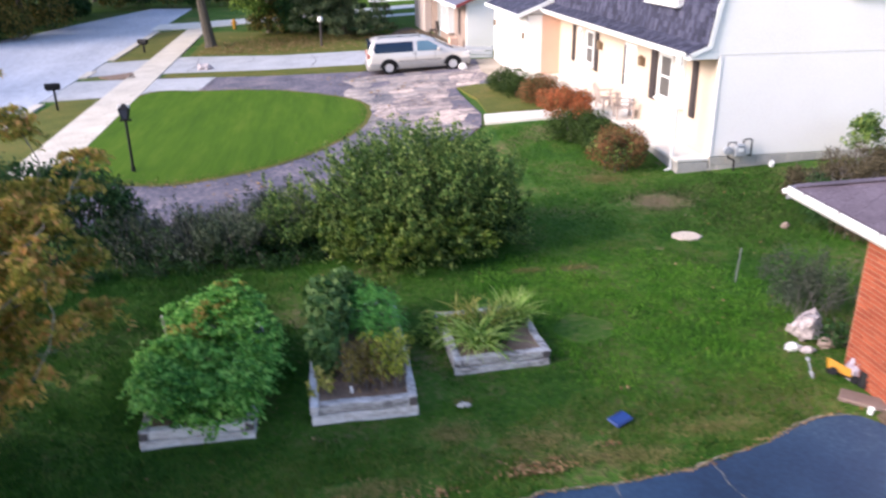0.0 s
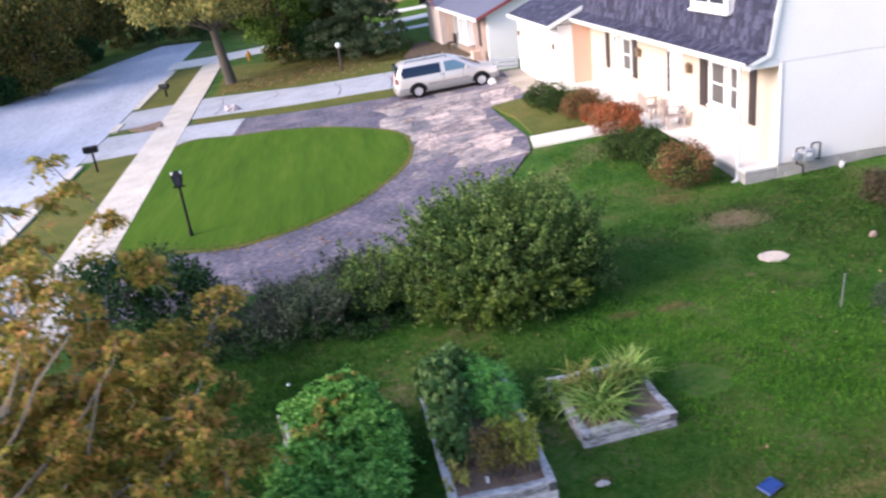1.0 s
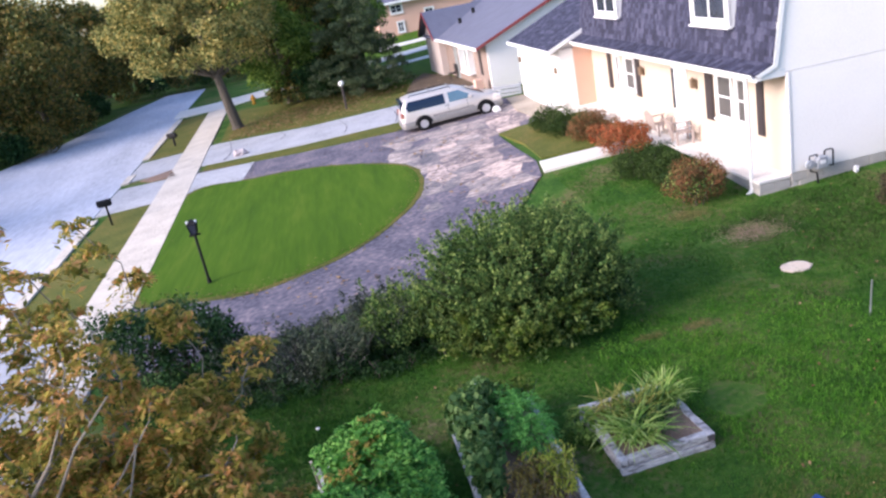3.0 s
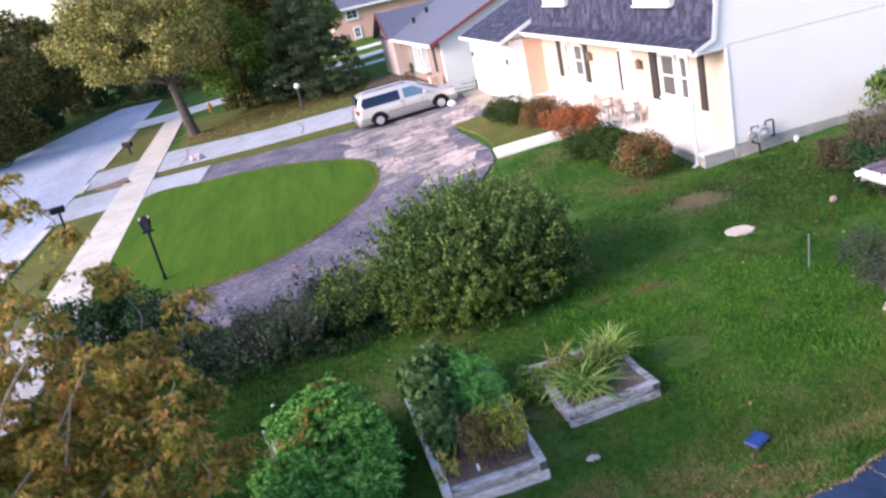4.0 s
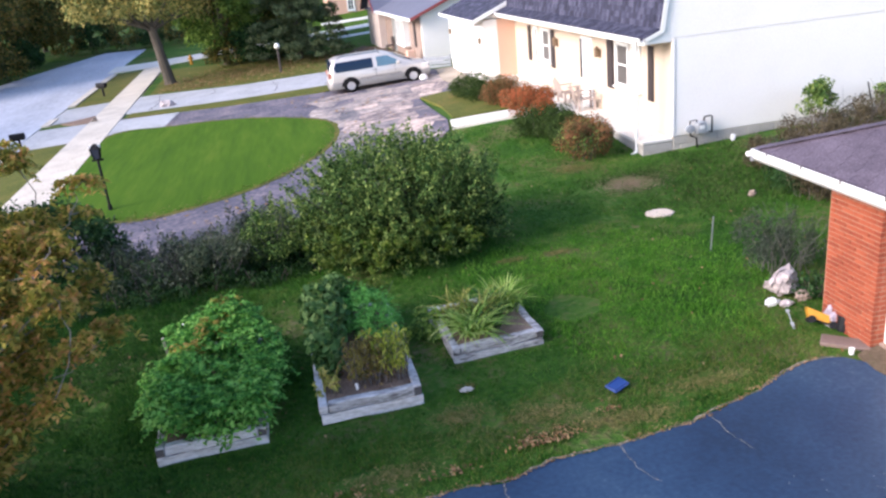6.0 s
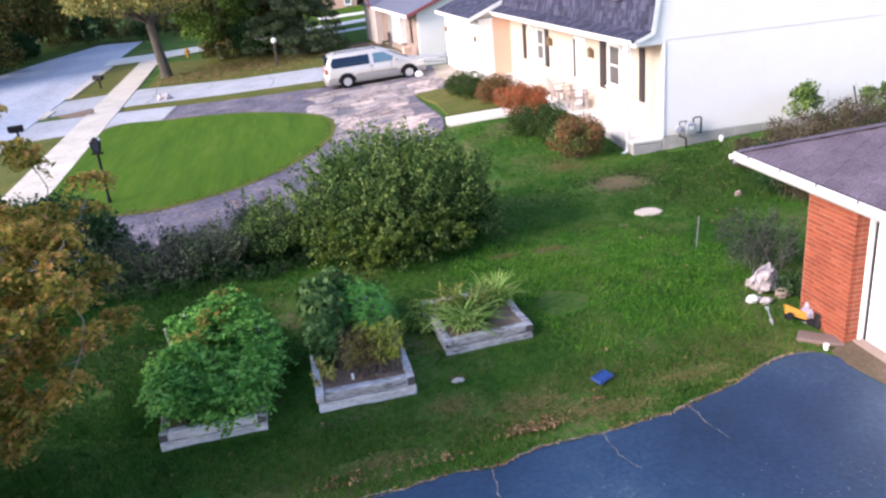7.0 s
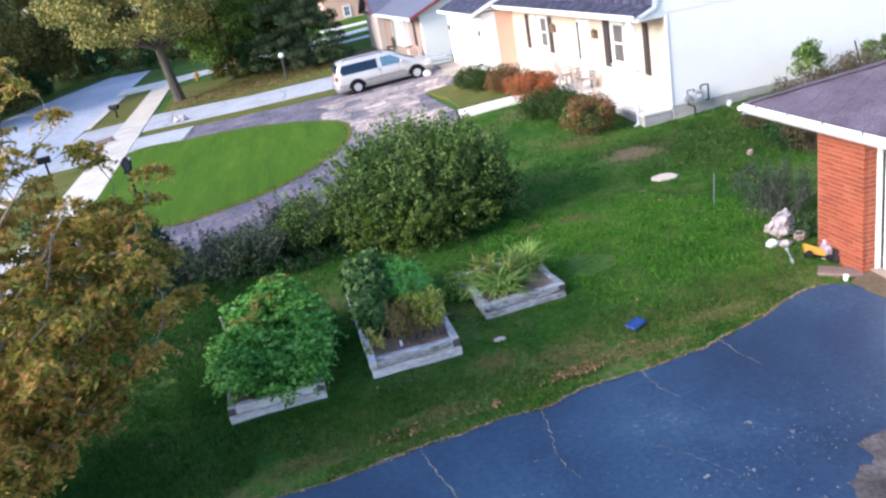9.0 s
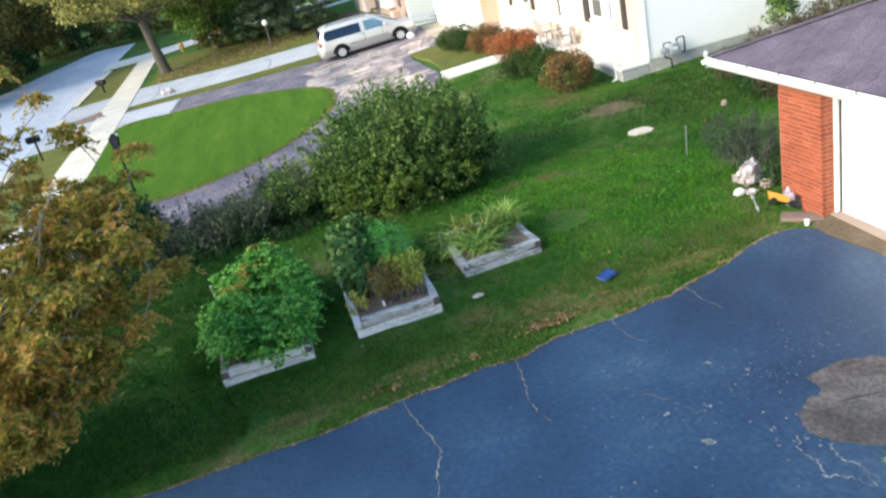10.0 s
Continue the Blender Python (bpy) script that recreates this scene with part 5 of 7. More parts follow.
    loft(bm, [[(1.64, -0.66, 1.08), (1.64, 0.66, 1.08), (0.86, 0.56, 1.50), (0.86, -0.56, 1.50)], [(1.60, -0.64, 1.07), (1.60, 0.64, 1.07), (0.80, 0.54, 1.50), (0.80, -0.54, 1.50)]])
    part("windscreen", bm, M_CARGLASS, body)
    a_box("rear_glass", (-2.44, -0.74, 1.07), (-2.30, 0.74, 1.54), M_CARGLASS, body, 0.02, m=pose(0, 0, 0, 0, 2, 0))
    a_box("grille", (2.34, -0.4, 0.62), (2.46, 0.4, 0.78), M_BLACK, body, 0.02)
    for x in (-0.9, 0.05):
        a_box("rack_bar", (x, -0.55, 1.765), (x + 0.05, 0.55, 1.79), M_VANLOW, body, 0.006)
    for x in (-1.47, 1.54):
        for s in (1, -1):
            w = new("wheel")
            w.parent = v
            w.matrix_basis = pose(x, s * 0.86, 0.345, 90, 0, 0)
            bm = bmesh.new()
            prof = [(0.20, -0.10), (0.31, -0.115), (0.345, -0.07), (0.345, 0.07), (0.31, 0.115), (0.20, 0.10)]
            n = 24
            rings = [[(r * math.cos(math.tau * k / n), r * math.sin(math.tau * k / n), z) for k in range(n)] for r, z in prof]
            loft(bm, rings + [rings[0]], cap=False)
            part("tyre", bm, M_TYRE, w, smooth=True)
            bm = bmesh.new()
            cylinder(bm, (0, 0, -0.09), (0, 0, 0.09), 0.20, n=20)
            for k in range(7):
                a = math.tau * k / 7
                for f in (1, -1):
                    box(bm, (0.04, -0.025, 0.08), (0.19, 0.025, 0.095), 0, Matrix.Rotation(a, 4, "Z") @ Matrix.Diagonal((1, 1, f, 1)))
            cylinder(bm, (0, 0, -0.11), (0, 0, 0.11), 0.045, n=12)
            part("rim", bm, M_RIM, w)
            bm = bmesh.new()
            n = 18
            arc = [math.pi * k / n for k in range(n + 1)]
            outer = [(x + 0.43 * math.cos(a), s * 0.945, 0.345 + 0.43 * math.sin(a)) for a in arc] + [(x + 0.33 * math.cos(a), s * 0.945, 0.345 + 0.33 * math.sin(a)) for a in reversed(arc)]
            inner = [(px, s * 0.85, pz) for px, py, pz in outer]
            loft(bm, [inner, outer])
            part("wheel_arch", bm, M_BLACK, body)
    return v


van()
bm = bmesh.new()
bmesh.ops.create_icosphere(bm, subdivisions=2, radius=0.2)
for q in bm.verts:
    q.co *= 1 + 0.25 * noise.noise(q.co * 6)
    q.co.z *= 0.8
bag = part("stuffed_bag", bm, M_WHITE, smooth=True)
bag.location = (5.85, 34.9, ground_z(5.85, 34.9) + 0.17)
tagged(bag, "small white stuffed bag on the drive by the van", "bag")


def porch_chair(x, y, turn):
    c = thing("garden_chair", pose(x, y, 0.56, 0, 0, turn), "pale slatted garden chair on the porch", "chair", "porch chairs")
    for k in range(5):
        a_box("back_slat", (-0.26 + k * 0.105, 0.22, 0.25), (-0.17 + k * 0.105, 0.24, 0.95 - abs(k - 2) * 0.06), M_CHAIR, c, 0.004, m=pose(0, 0, 0, -14, 0, 0))
    for k in range(4):
        a_box("seat_slat", (-0.27, -0.22 + k * 0.11, 0.32), (0.27, -0.13 + k * 0.11, 0.34), M_CHAIR, c, 0.004)
    for s in (-1, 1):
        a_box("leg", (s * 0.29 - 0.025, -0.26, 0), (s * 0.29 + 0.025, -0.2, 0.52), M_CHAIR, c, 0.004)
        a_box("leg", (s * 0.29 - 0.025, 0.2, 0), (s * 0.29 + 0.025, 0.26, 0.4), M_CHAIR, c, 0.004)
        a_box("armrest", (s * 0.31 - 0.06, -0.32, 0.52), (s * 0.31 + 0.06, 0.2, 0.545), M_CHAIR, c, 0.006)


porch_chair(8.62, 23.6, 95)
porch_chair(8.62, 22.1, 80)


# ---- street furniture ----
def lamp_post():
    p = thing("lamp_post", pose(-5.78, 22.35, ground_z(-5.78, 22.35) + 0.05), "black garden lamp post with glass lantern on the lawn", "lamp post")
    bm = bmesh.new()
    cylinder(bm, (0, 0, 0), (0, 0, 0.16), 0.065, 0.055)
    cylinder(bm, (0, 0, 0.16), (0, 0, 1.52), 0.04)
    part("post", bm, M_BLACK, p)
    bm = bmesh.new()
    loft(bm, [[(-0.07, -0.07, 1.52), (0.07, -0.07, 1.52), (0.07, 0.07, 1.52), (-0.07, 0.07, 1.52)], [(-0.12, -0.12, 1.80), (0.12, -0.12, 1.80), (0.12, 0.12, 1.80), (-0.12, 0.12, 1.80)]])
    lan = part("lantern", bm, M_GLASS, p, "dark glass lantern")
    bm = bmesh.new()
    loft(bm, [[(-0.15, -0.15, 1.80), (0.15, -0.15, 1.80), (0.15, 0.15, 1.80), (-0.15, 0.15, 1.80)], [(-0.03, -0.03, 1.93), (0.03, -0.03, 1.93), (0.03, 0.03, 1.93), (-0.03, 0.03, 1.93)]])
    part("cap", bm, M_BLACK, lan)
    bm = bmesh.new()
    for x in (-1, 1):
        for y in (-1, 1):
            tube(bm, [(x * 0.075, y * 0.075, 1.50), (x * 0.125, y * 0.125, 1.81)], [0.018, 0.018], 5)
    box(bm, (-0.16, -0.012, 1.44), (0.16, 0.012, 1.50), 0.004)
    part("lantern_frame", bm, M_BLACK, lan)
    # White tips stand for the highlights at the lantern's top corners.
    for s in (-1, 1):
        a_box("highlight_tip", (s * 0.12 - 0.03, -0.03, 1.82), (s * 0.12 + 0.03, 0.03, 1.90), M_WHITE, p, 0.006, "white corner tip standing for a highlight")


lamp_post()


def mailbox(x, y, turn, post_h, big=1.0):
    p = thing("mailbox", pose(x, y, ground_z(x, y), 0, 0, turn) @ Matrix.Diagonal((big, big, big, 1)), "black metal mailbox on a single post by the street", "mailbox", "street mailboxes")
    a_box("post", (-0.045, -0.045, 0), (0.045, 0.045, post_h), M_BLACK, p, 0.006)
    a_box("arm", (-0.28, -0.04, post_h - 0.06), (0.22, 0.04, post_h), M_BLACK, p, 0.006)
    bm = bmesh.new()
    prof = [(-0.11, 0), (0.11, 0)] + [(0.11 * math.cos(a), 0.13 + 0.11 * math.sin(a)) for a in [math.pi * k / 10 for k in range(11)]]
    loft(bm, [[(x2, yy, post_h + z) for yy, z in prof] for x2 in (-0.32, 0.26)])
    b = part("box", bm, M_BLACK, p)
    a_box("door", (-0.335, -0.105, post_h + 0.01), (-0.32, 0.105, post_h + 0.2), M_BLACK, b, 0.004)
    a_box("flag", (-0.1, 0.115, post_h + 0.05), (0.05, 0.125, post_h + 0.18), M_BLACK, b, 0.002)
    return p


mailbox(-11.35, 33.9, 15, 0.9)
mailbox(-11.65, 52.4, -30, 0.5, 1.15)

hyd = thing("fire_hydrant", pose(-7.2, 63.5, ground_z(-7.2, 63.5)), "yellow fire hydrant near the corner", "hydrant")
bm = bmesh.new()
cylinder(bm, (0, 0, 0), (0, 0, 0.6), 0.12)
cylinder(bm, (0, 0, 0.6), (0, 0, 0.75), 0.15, 0.05)
tube(bm, [(-0.22, 0, 0.45), (0.22, 0, 0.45)], [0.07, 0.07], 10)
part("barrel", bm, M_YELLOW, hyd)
gl = thing("globe_lamp", pose(-0.5, 48.0, ground_z(-0.5, 48)), "white globe lamp on a short post under the spruce", "lamp post")
bm = bmesh.new()
cylinder(bm, (0, 0, 0), (0, 0, 1.40), 0.07, 0.06)
part("post", bm, M_SHUTTER, gl)
bm = bmesh.new()
bmesh.ops.create_uvsphere(bm, u_segments=14, v_segments=10, radius=0.17, matrix=pose(0, 0, 1.55))
part("globe", bm, M_GLOBE, gl, "white glass globe", smooth=True)


def rock(name, m, size, mat, label, category="rock"):
    bm = bmesh.new()
    bmesh.ops.create_icosphere(bm, subdivisions=3, radius=1)
    for q in bm.verts:
        n = q.co.normalized()
        q.co = q.co * (1 + 0.55 * noise.noise(n * 2.2 + Vector((m.translation.x, 1, 2))) + 0.12 * noise.noise(n * 5))
        q.co = Vector((q.co.x * size[0], q.co.y * size[1], q.co.z * size[2]))
    ob = part(name, bm, mat, smooth=False)
    ob.matrix_world = m
    return tagged(ob, label, category)


rock("boulder", pose(-6.5, 42.2, ground_z(-6.5, 42.2) + 0.12), (0.35, 0.25, 0.22), M_ROCK, "pale boulder at the end of the grass strip")
# objects in the yard
bm = bmesh.new()
n = 26
ring = [((0.36 + 0.12 * noise.noise((math.cos(k) * 2, math.sin(k * 1.3) * 2, 1))) * math.cos(math.tau * k / n), (0.30 + 0.04 * noise.noise((k * 0.7, 2, 1))) * math.sin(math.tau * k / n)) for k in range(n)]
loft(bm, [[(x * 0.85, y * 0.85, -0.05) for x, y in ring], [(x * 0.83, y * 0.83, 0.018) for x, y in ring], [(x * 0.76, y * 0.76, 0.028) for x, y in ring]])
stump = part("tree_stump", bm, M_DISC)
stump.location = (6.98, 13.8, ground_z(6.98, 13.8))
tagged(stump, "pale sandy cut stump flush with the grass", "tree stump")
stake = thing("yard_stake", pose(6.72, 11.25, ground_z(6.72, 11.25), 0, 3, 0), "thin grey metal stake standing in the lawn", "stake")
bm = bmesh.new()
for q in (((-0.012, -0.004, -0.1), (0.012, 0.0, 0.62)), ((-0.004, 0.0, -0.1), (0.004, 0.02, 0.62))):
    box(bm, *q)
part("rail", bm, M_STAKE, stake)
tray = thing("plastic_lid", pose(3.26, 7.45, ground_z(3.26, 7.45) + 0.035, 4, -6, 25) @ Matrix.Diagonal((0.74, 0.74, 0.74, 1)), "blue plastic box lid lying on the grass", "plastic lid")
bm = bmesh.new()
box(bm, (-0.18, -0.13, 0), (0.18, 0.13, 0.05), 0.018)
part("lid", bm, M_BLUE, tray)
bm = bmesh.new()
for q in (((-0.155, -0.105, 0.05), (0.155, -0.09, 0.062)), ((-0.155, 0.09, 0.05), (0.155, 0.105, 0.062)), ((-0.155, -0.09, 0.05), (-0.14, 0.09, 0.062)), ((0.14, -0.09, 0.05), (0.155, 0.09, 0.062))):
    box(bm, *q)
part("rim", bm, M_BLUE, tray)
# clutter by the brick corner
def jagged_rock(name, m, size, mat, label):
    """A split block with flat broken faces."""
    r = random.Random(8)
    bm = bmesh.new()
    bmesh.ops.create_icosphere(bm, subdivisions=4, radius=1)
    for _ in range(22):
        d = Vector((r.gauss(0, 1), r.gauss(0, 1), r.gauss(0, 1))).normalized()
        k = r.uniform(0.42, 0.72)
        for q in bm.verts:
            over = q.co.dot(d) - k
            if over > 0:
                q.co -= d * over
    for q in bm.verts:
        q.co = Vector((q.co.x * size[0], q.co.y * size[1], q.co.z * size[2])) + 0.045 * noise.noise_vector(q.co * 5) + 0.02 * noise.noise_vector(q.co * 13)
    ob = part(name, bm, mat)
    ob.matrix_world = m
    return tagged(ob, label, "rock")


jagged_rock("limestone_rock", pose(6.66, 9.05, 0.29, 12, -16, 30), (0.48, 0.32, 0.40), M_ROCK, "pale jagged limestone rock standing by the garage shrub")
rock("white_stone", pose(6.28, 8.72, 0.17), (0.11, 0.07, 0.06), M_WHITE, "small white stone on the grass")
rock("white_stone", pose(6.45, 8.62, 0.16), (0.10, 0.06, 0.05), M_ROCK, "small whitish stone on the grass")
rock("brown_stone", pose(6.80, 8.72, 0.18), (0.12, 0.09, 0.08), M_STONE, "brown stone beside the garage shrub")
# Stone shape stands in for a small tan thing of unknown kind.
rock("tan_stone", pose(9.1, 13.75, ground_z(9.1, 13.75) + 0.05), (0.075, 0.06, 0.07), M_STONE, "small tan lump on the grass before the dark shrub")
rock("flat_stone", pose(1.43, 8.15, ground_z(1.43, 8.15) + 0.03), (0.09, 0.05, 0.025), M_BLOCK, "flat pale stone on the grass between the beds")
rock("white_stone", pose(10.62, 17.08, ground_z(10.62, 17.08) + 0.04), (0.06, 0.05, 0.09), M_WHITE, "white stone against the block foundation")
trowel = thing("garden_spade", pose(6.16, 8.1, 0.15, 0, 12, -108) @ Matrix.Diagonal((0.6, 0.5, 0.6, 1)), "short white-handled garden spade lying on grass", "garden tool")
bm = bmesh.new()
tube(bm, [(-0.26, 0, 0.10), (0.1, 0, 0.05)], [0.016, 0.014], 7)
box(bm, (-0.33, -0.05, 0.07), (-0.25, 0.05, 0.13), 0.012)
part("handle", bm, M_GREYMETAL, trowel)
bm = bmesh.new()
loft(bm, [[(0.08, -0.05, 0.04), (0.08, 0.05, 0.04), (0.08, 0.05, 0.05), (0.08, -0.05, 0.05)], [(0.30, -0.02, 0.01), (0.30, 0.02, 0.01), (0.30, 0.02, 0.018), (0.30, -0.02, 0.018)]])
part("blade", bm, M_GREYMETAL, trowel)
toy = thing("toy_truck", pose(6.44, 7.88, 0.14, -28, 14, -35) @ Matrix.Diagonal((0.82, 0.82, 0.82, 1)), "yellow plastic toy dump truck tipped by the wall", "toy truck")
bm = bmesh.new()
loft(bm, [[(-0.20, -0.11, 0.08), (0.14, -0.11, 0.08), (0.14, 0.11, 0.08), (-0.20, 0.11, 0.08)], [(-0.27, -0.14, 0.24), (0.10, -0.14, 0.20), (0.10, 0.14, 0.20), (-0.27, 0.14, 0.24)]])
part("tipper", bm, M_YELLOW, toy)
bm = bmesh.new()
box(bm, (0.13, -0.10, 0.07), (0.29, 0.10, 0.19), 0.02)
box(bm, (0.13, -0.09, 0.19), (0.22, 0.09, 0.27), 0.02)
part("cab", bm, M_YELLOW, toy)
a_box("chassis", (-0.22, -0.08, 0.05), (0.28, 0.08, 0.078), M_BLACK, toy, 0.006)
for x in (-0.14, 0.2):
    for s in (-1, 1):
        bm = bmesh.new()
        cylinder(bm, (x, s * 0.09, 0.065), (x, s * 0.15, 0.065), 0.065, n=12)
        part("wheel", bm, M_BLACK, toy)
pot = thing("plant_pot", pose(6.62, 7.62, 0.13, 0, 20, 15), "dark flower pot tipped over beside the wall", "plant pot")
bm = bmesh.new()
n = 14
prof = [(0.08, 0), (0.11, 0.18), (0.125, 0.18), (0.125, 0.21), (0.11, 0.21), (0.095, 0.04)]
loft(bm, [[(r * math.cos(math.tau * k / n), r * math.sin(math.tau * k / n), z) for k in range(n)] for r, z in prof])
part("pot", bm, M_BLACK, pot)
rock("cloth_bundle", pose(6.64, 7.84, 0.24), (0.12, 0.11, 0.17), M_LAVENDER, "lavender-grey crumpled cloth bundle against the brick", "cloth")
cup = thing("paper_cup", pose(6.3, 7.03, 0.148, 0, 0, 20) @ Matrix.Diagonal((0.8, 0.8, 0.75, 1)), "white paper cup standing on the drive edge", "cup")
bm = bmesh.new()
n = 14
loft(bm, [[(r * math.cos(math.tau * k / n), r * math.sin(math.tau * k / n), z) for k in range(n)] for r, z in ((0.036, 0), (0.045, 0.10), (0.048, 0.10), (0.048, 0.11), (0.04, 0.11), (0.03, 0.02))])
part("cup_body", bm, M_WHITE, cup)


# ---- raised beds ----
def raised_bed(x0, x1, y0, y1, turn, high, label):
    w, d = x1 - x0, y1 - y0
    z = ground_z((x0 + x1) / 2, y0)
    b = thing("raised_bed", pose(x0, y0, z - 0.02, 0, 0, turn), label, "raised bed", "raised beds")
    t = 0.11
    courses = 2
    h = high / courses
    r = random.Random(int(x0 * 100))
    for c in range(courses):
        za, zb = c * h, (c + 1) * h - 0.006
        j = [r.uniform(-0.012, 0.012) for _ in range(4)]
        inset = t if c % 2 else 0
        for name, lo, hi in (("timber", (inset - 0.0, 0 + j[0], za), (w - inset, t + j[0], zb)), ("timber", (inset, d - t + j[1], za), (w - inset, d + j[1], zb)), ("timber", (0 + j[2], t if not c % 2 else 0, za), (t + j[2], d - t if not c % 2 else d, zb)), ("timber", (w - t + j[3], t if not c % 2 else 0, za), (w + j[3], d - t if not c % 2 else d, zb))):
            bm = bmesh.new()
            box(bm, lo, hi, 0.012)
            bmesh.ops.subdivide_edges(bm, edges=[e for e in bm.edges if e.calc_length() > 0.5], cuts=8)
            for q in bm.verts:
                q.co += 0.018 * noise.noise_vector(q.co * 3.1 + Vector((x0, y0, c)))
            part(name, bm, M_TIMBER, b)
        if c % 2:
            for lx in (0.005 + j[2], w - t + 0.005 + j[3]):
                a_box("timber_end", (lx, -0.004, za + 0.015), (lx + t - 0.01, 0.004, zb - 0.012), M_TIMBER_END, b, 0.002, "dark rotted timber end")
    bm = bmesh.new()
    nx, ny = 10, 18
    g = [[bm.verts.new((0.06 + (w - 0.12) * i / nx, 0.06 + (d - 0.12) * k / ny, high - 0.035 + 0.025 * noise.noise((i * 0.9, k * 0.9, x0)))) for k in range(ny + 1)] for i in range(nx + 1)]
    for i in range(nx):
        for k in range(ny):
            bm.faces.new((g[i][k], g[i + 1][k], g[i + 1][k + 1], g[i][k + 1]))
    part("soil", bm, M_SOIL, b, "dry brown soil", smooth=True)
    return b


raised_bed(-2.53, -1.18, 7.92, 10.7, 2, 0.27, "weathered grey timber raised bed full of tomato plants")
raised_bed(-0.50, 0.84, 8.08, 11.0, 1, 0.30, "weathered grey timber raised bed with beans and peppers")
raised_bed(1.44, 2.80, 8.92, 10.45, 3, 0.26, "weathered grey timber raised bed with strap-leaved plants")


def stems(bm, rng, base, spread, height, count, r=0.008, lean=0.3):
    tips = []
    for _ in range(count):
        x, y = base[0] + rng.uniform(-spread[0], spread[0]), base[1] + rng.uniform(-spread[1], spread[1])
        h = height * rng.uniform(0.6, 1.05)
        dx, dy = rng.normal(0, lean, 2) * h
        pts = [(x, y, base[2]), (x + dx * 0.3, y + dy * 0.3, base[2] + h * 0.5), (x + dx, y + dy, base[2] + h)]
        tube(bm, pts, [r, r * 0.8, r * 0.4], 4)
        tips.append(pts[-1])
    return tips


def bed_plants(name, x, y, z, clumps, count, size, mat, label, category, seed, aspect=0.55, droop=0.3, stem_h=0.6):
    rng = np.random.default_rng(seed)
    p = thing(name, pose(x, y, z), label, category)
    bm = bmesh.new()
    for c in clumps:
        if abs(c[0]) > 0.55 or abs(c[1]) > 1.2:
            continue
        stems(bm, rng, (c[0], c[1], 0), (c[3] * 0.5, c[4] * 0.5), c[2] + c[5] * 0.5, 5, 0.008, 0.15)
    part("stemwork", bm, M_TWIG, p)["kind"] = "stuff"
    pts, out = clump_points(rng, clumps, count, 0.5)
    keep = pts[:, 2] > 0.0
    leaves("foliage", pts[keep], out[keep] + np.array([0, 0, 0.5]), size, mat, p, aspect, 0.25, seed, droop=droop)
    return p


rng = np.random.default_rng(11)
# tomatoes fill and spill over the first bed
tom = []
for k in range(46):
    a, b = rng.uniform(-0.62, 0.70), rng.uniform(-1.35, 1.3)
    hh = 0.50 + 0.35 * noise.noise((a * 1.5, b * 1.2, 4)) + 0.12 * (b > 0)
    tom.append((a, b, hh, rng.uniform(0.2, 0.34), rng.uniform(0.2, 0.34), rng.uniform(0.2, 0.3)))
tom += [(-0.75, -0.7, 0.35, 0.3, 0.35, 0.3), (-0.8, -0.1, 0.4, 0.25, 0.3, 0.3), (0.75, 0.2, 0.5, 0.3, 0.4, 0.3), (0.1, -1.42, 0.3, 0.5, 0.16, 0.22), (0.55, -1.35, 0.3, 0.3, 0.16, 0.24), (0.72, -0.5, 0.5, 0.3, 0.4, 0.3), (0.2, 0.9, 0.85, 0.45, 0.4, 0.3), (-0.45, -1.3, 0.28, 0.25, 0.16, 0.25), (-0.3, -1.1, 0.4, 0.3, 0.25, 0.3), (0.35, -1.15, 0.42, 0.35, 0.25, 0.3)]
def spray_plants(name, x, y, z, clumps, count, size, mat, label, category, seed, leaflets=7, long=0.16):
    """Plants whose leaves are arching stalks of paired leaflets."""
    rng = np.random.default_rng(seed)
    p = thing(name, pose(x, y, z), label, category)
    bm = bmesh.new()
    for c in clumps:
        if abs(c[0]) < 0.5 and abs(c[1]) < 1.2:
            stems(bm, rng, (c[0], c[1], 0), (c[3] * 0.5, c[4] * 0.5), c[2] + c[5] * 0.4, 4, 0.008, 0.15)
    part("stemwork", bm, M_TWIG, p)["kind"] = "stuff"
    pts, out = clump_points(rng, clumps, count, 0.55)
    keep = (pts[:, 2] > 0.02)
    pts, out = pts[keep], out[keep]
    way = out + np.array([0, 0, 0.35]) + rng.normal(0, 0.45, out.shape)
    way /= np.linalg.norm(way, axis=1, keepdims=True)
    length = long * rng.uniform(0.6, 1.3, (len(pts), 1))
    side = np.cross(way, [0, 0, 1.0])
    side /= np.linalg.norm(side, axis=1, keepdims=True) + 1e-6
    at, ways = [], []
    for k in range(leaflets):
        s = (k // 2 + 1) / (leaflets // 2 + 1)
        q = 0 if k == leaflets - 1 else (1 if k % 2 else -1)
        at.append(pts + way * length * s - np.array([0, 0, 1.0]) * length * s * s * 0.6 + side * q * size * 0.9)
        ways.append(np.tile([[0, 0, 1.0]], (len(pts), 1)) + out * 0.4)
    leaves("foliage", np.concatenate(at), np.concatenate(ways), size, mat, p, 0.5, 0.2, seed, droop=0.3, spread=0.35)
    return p


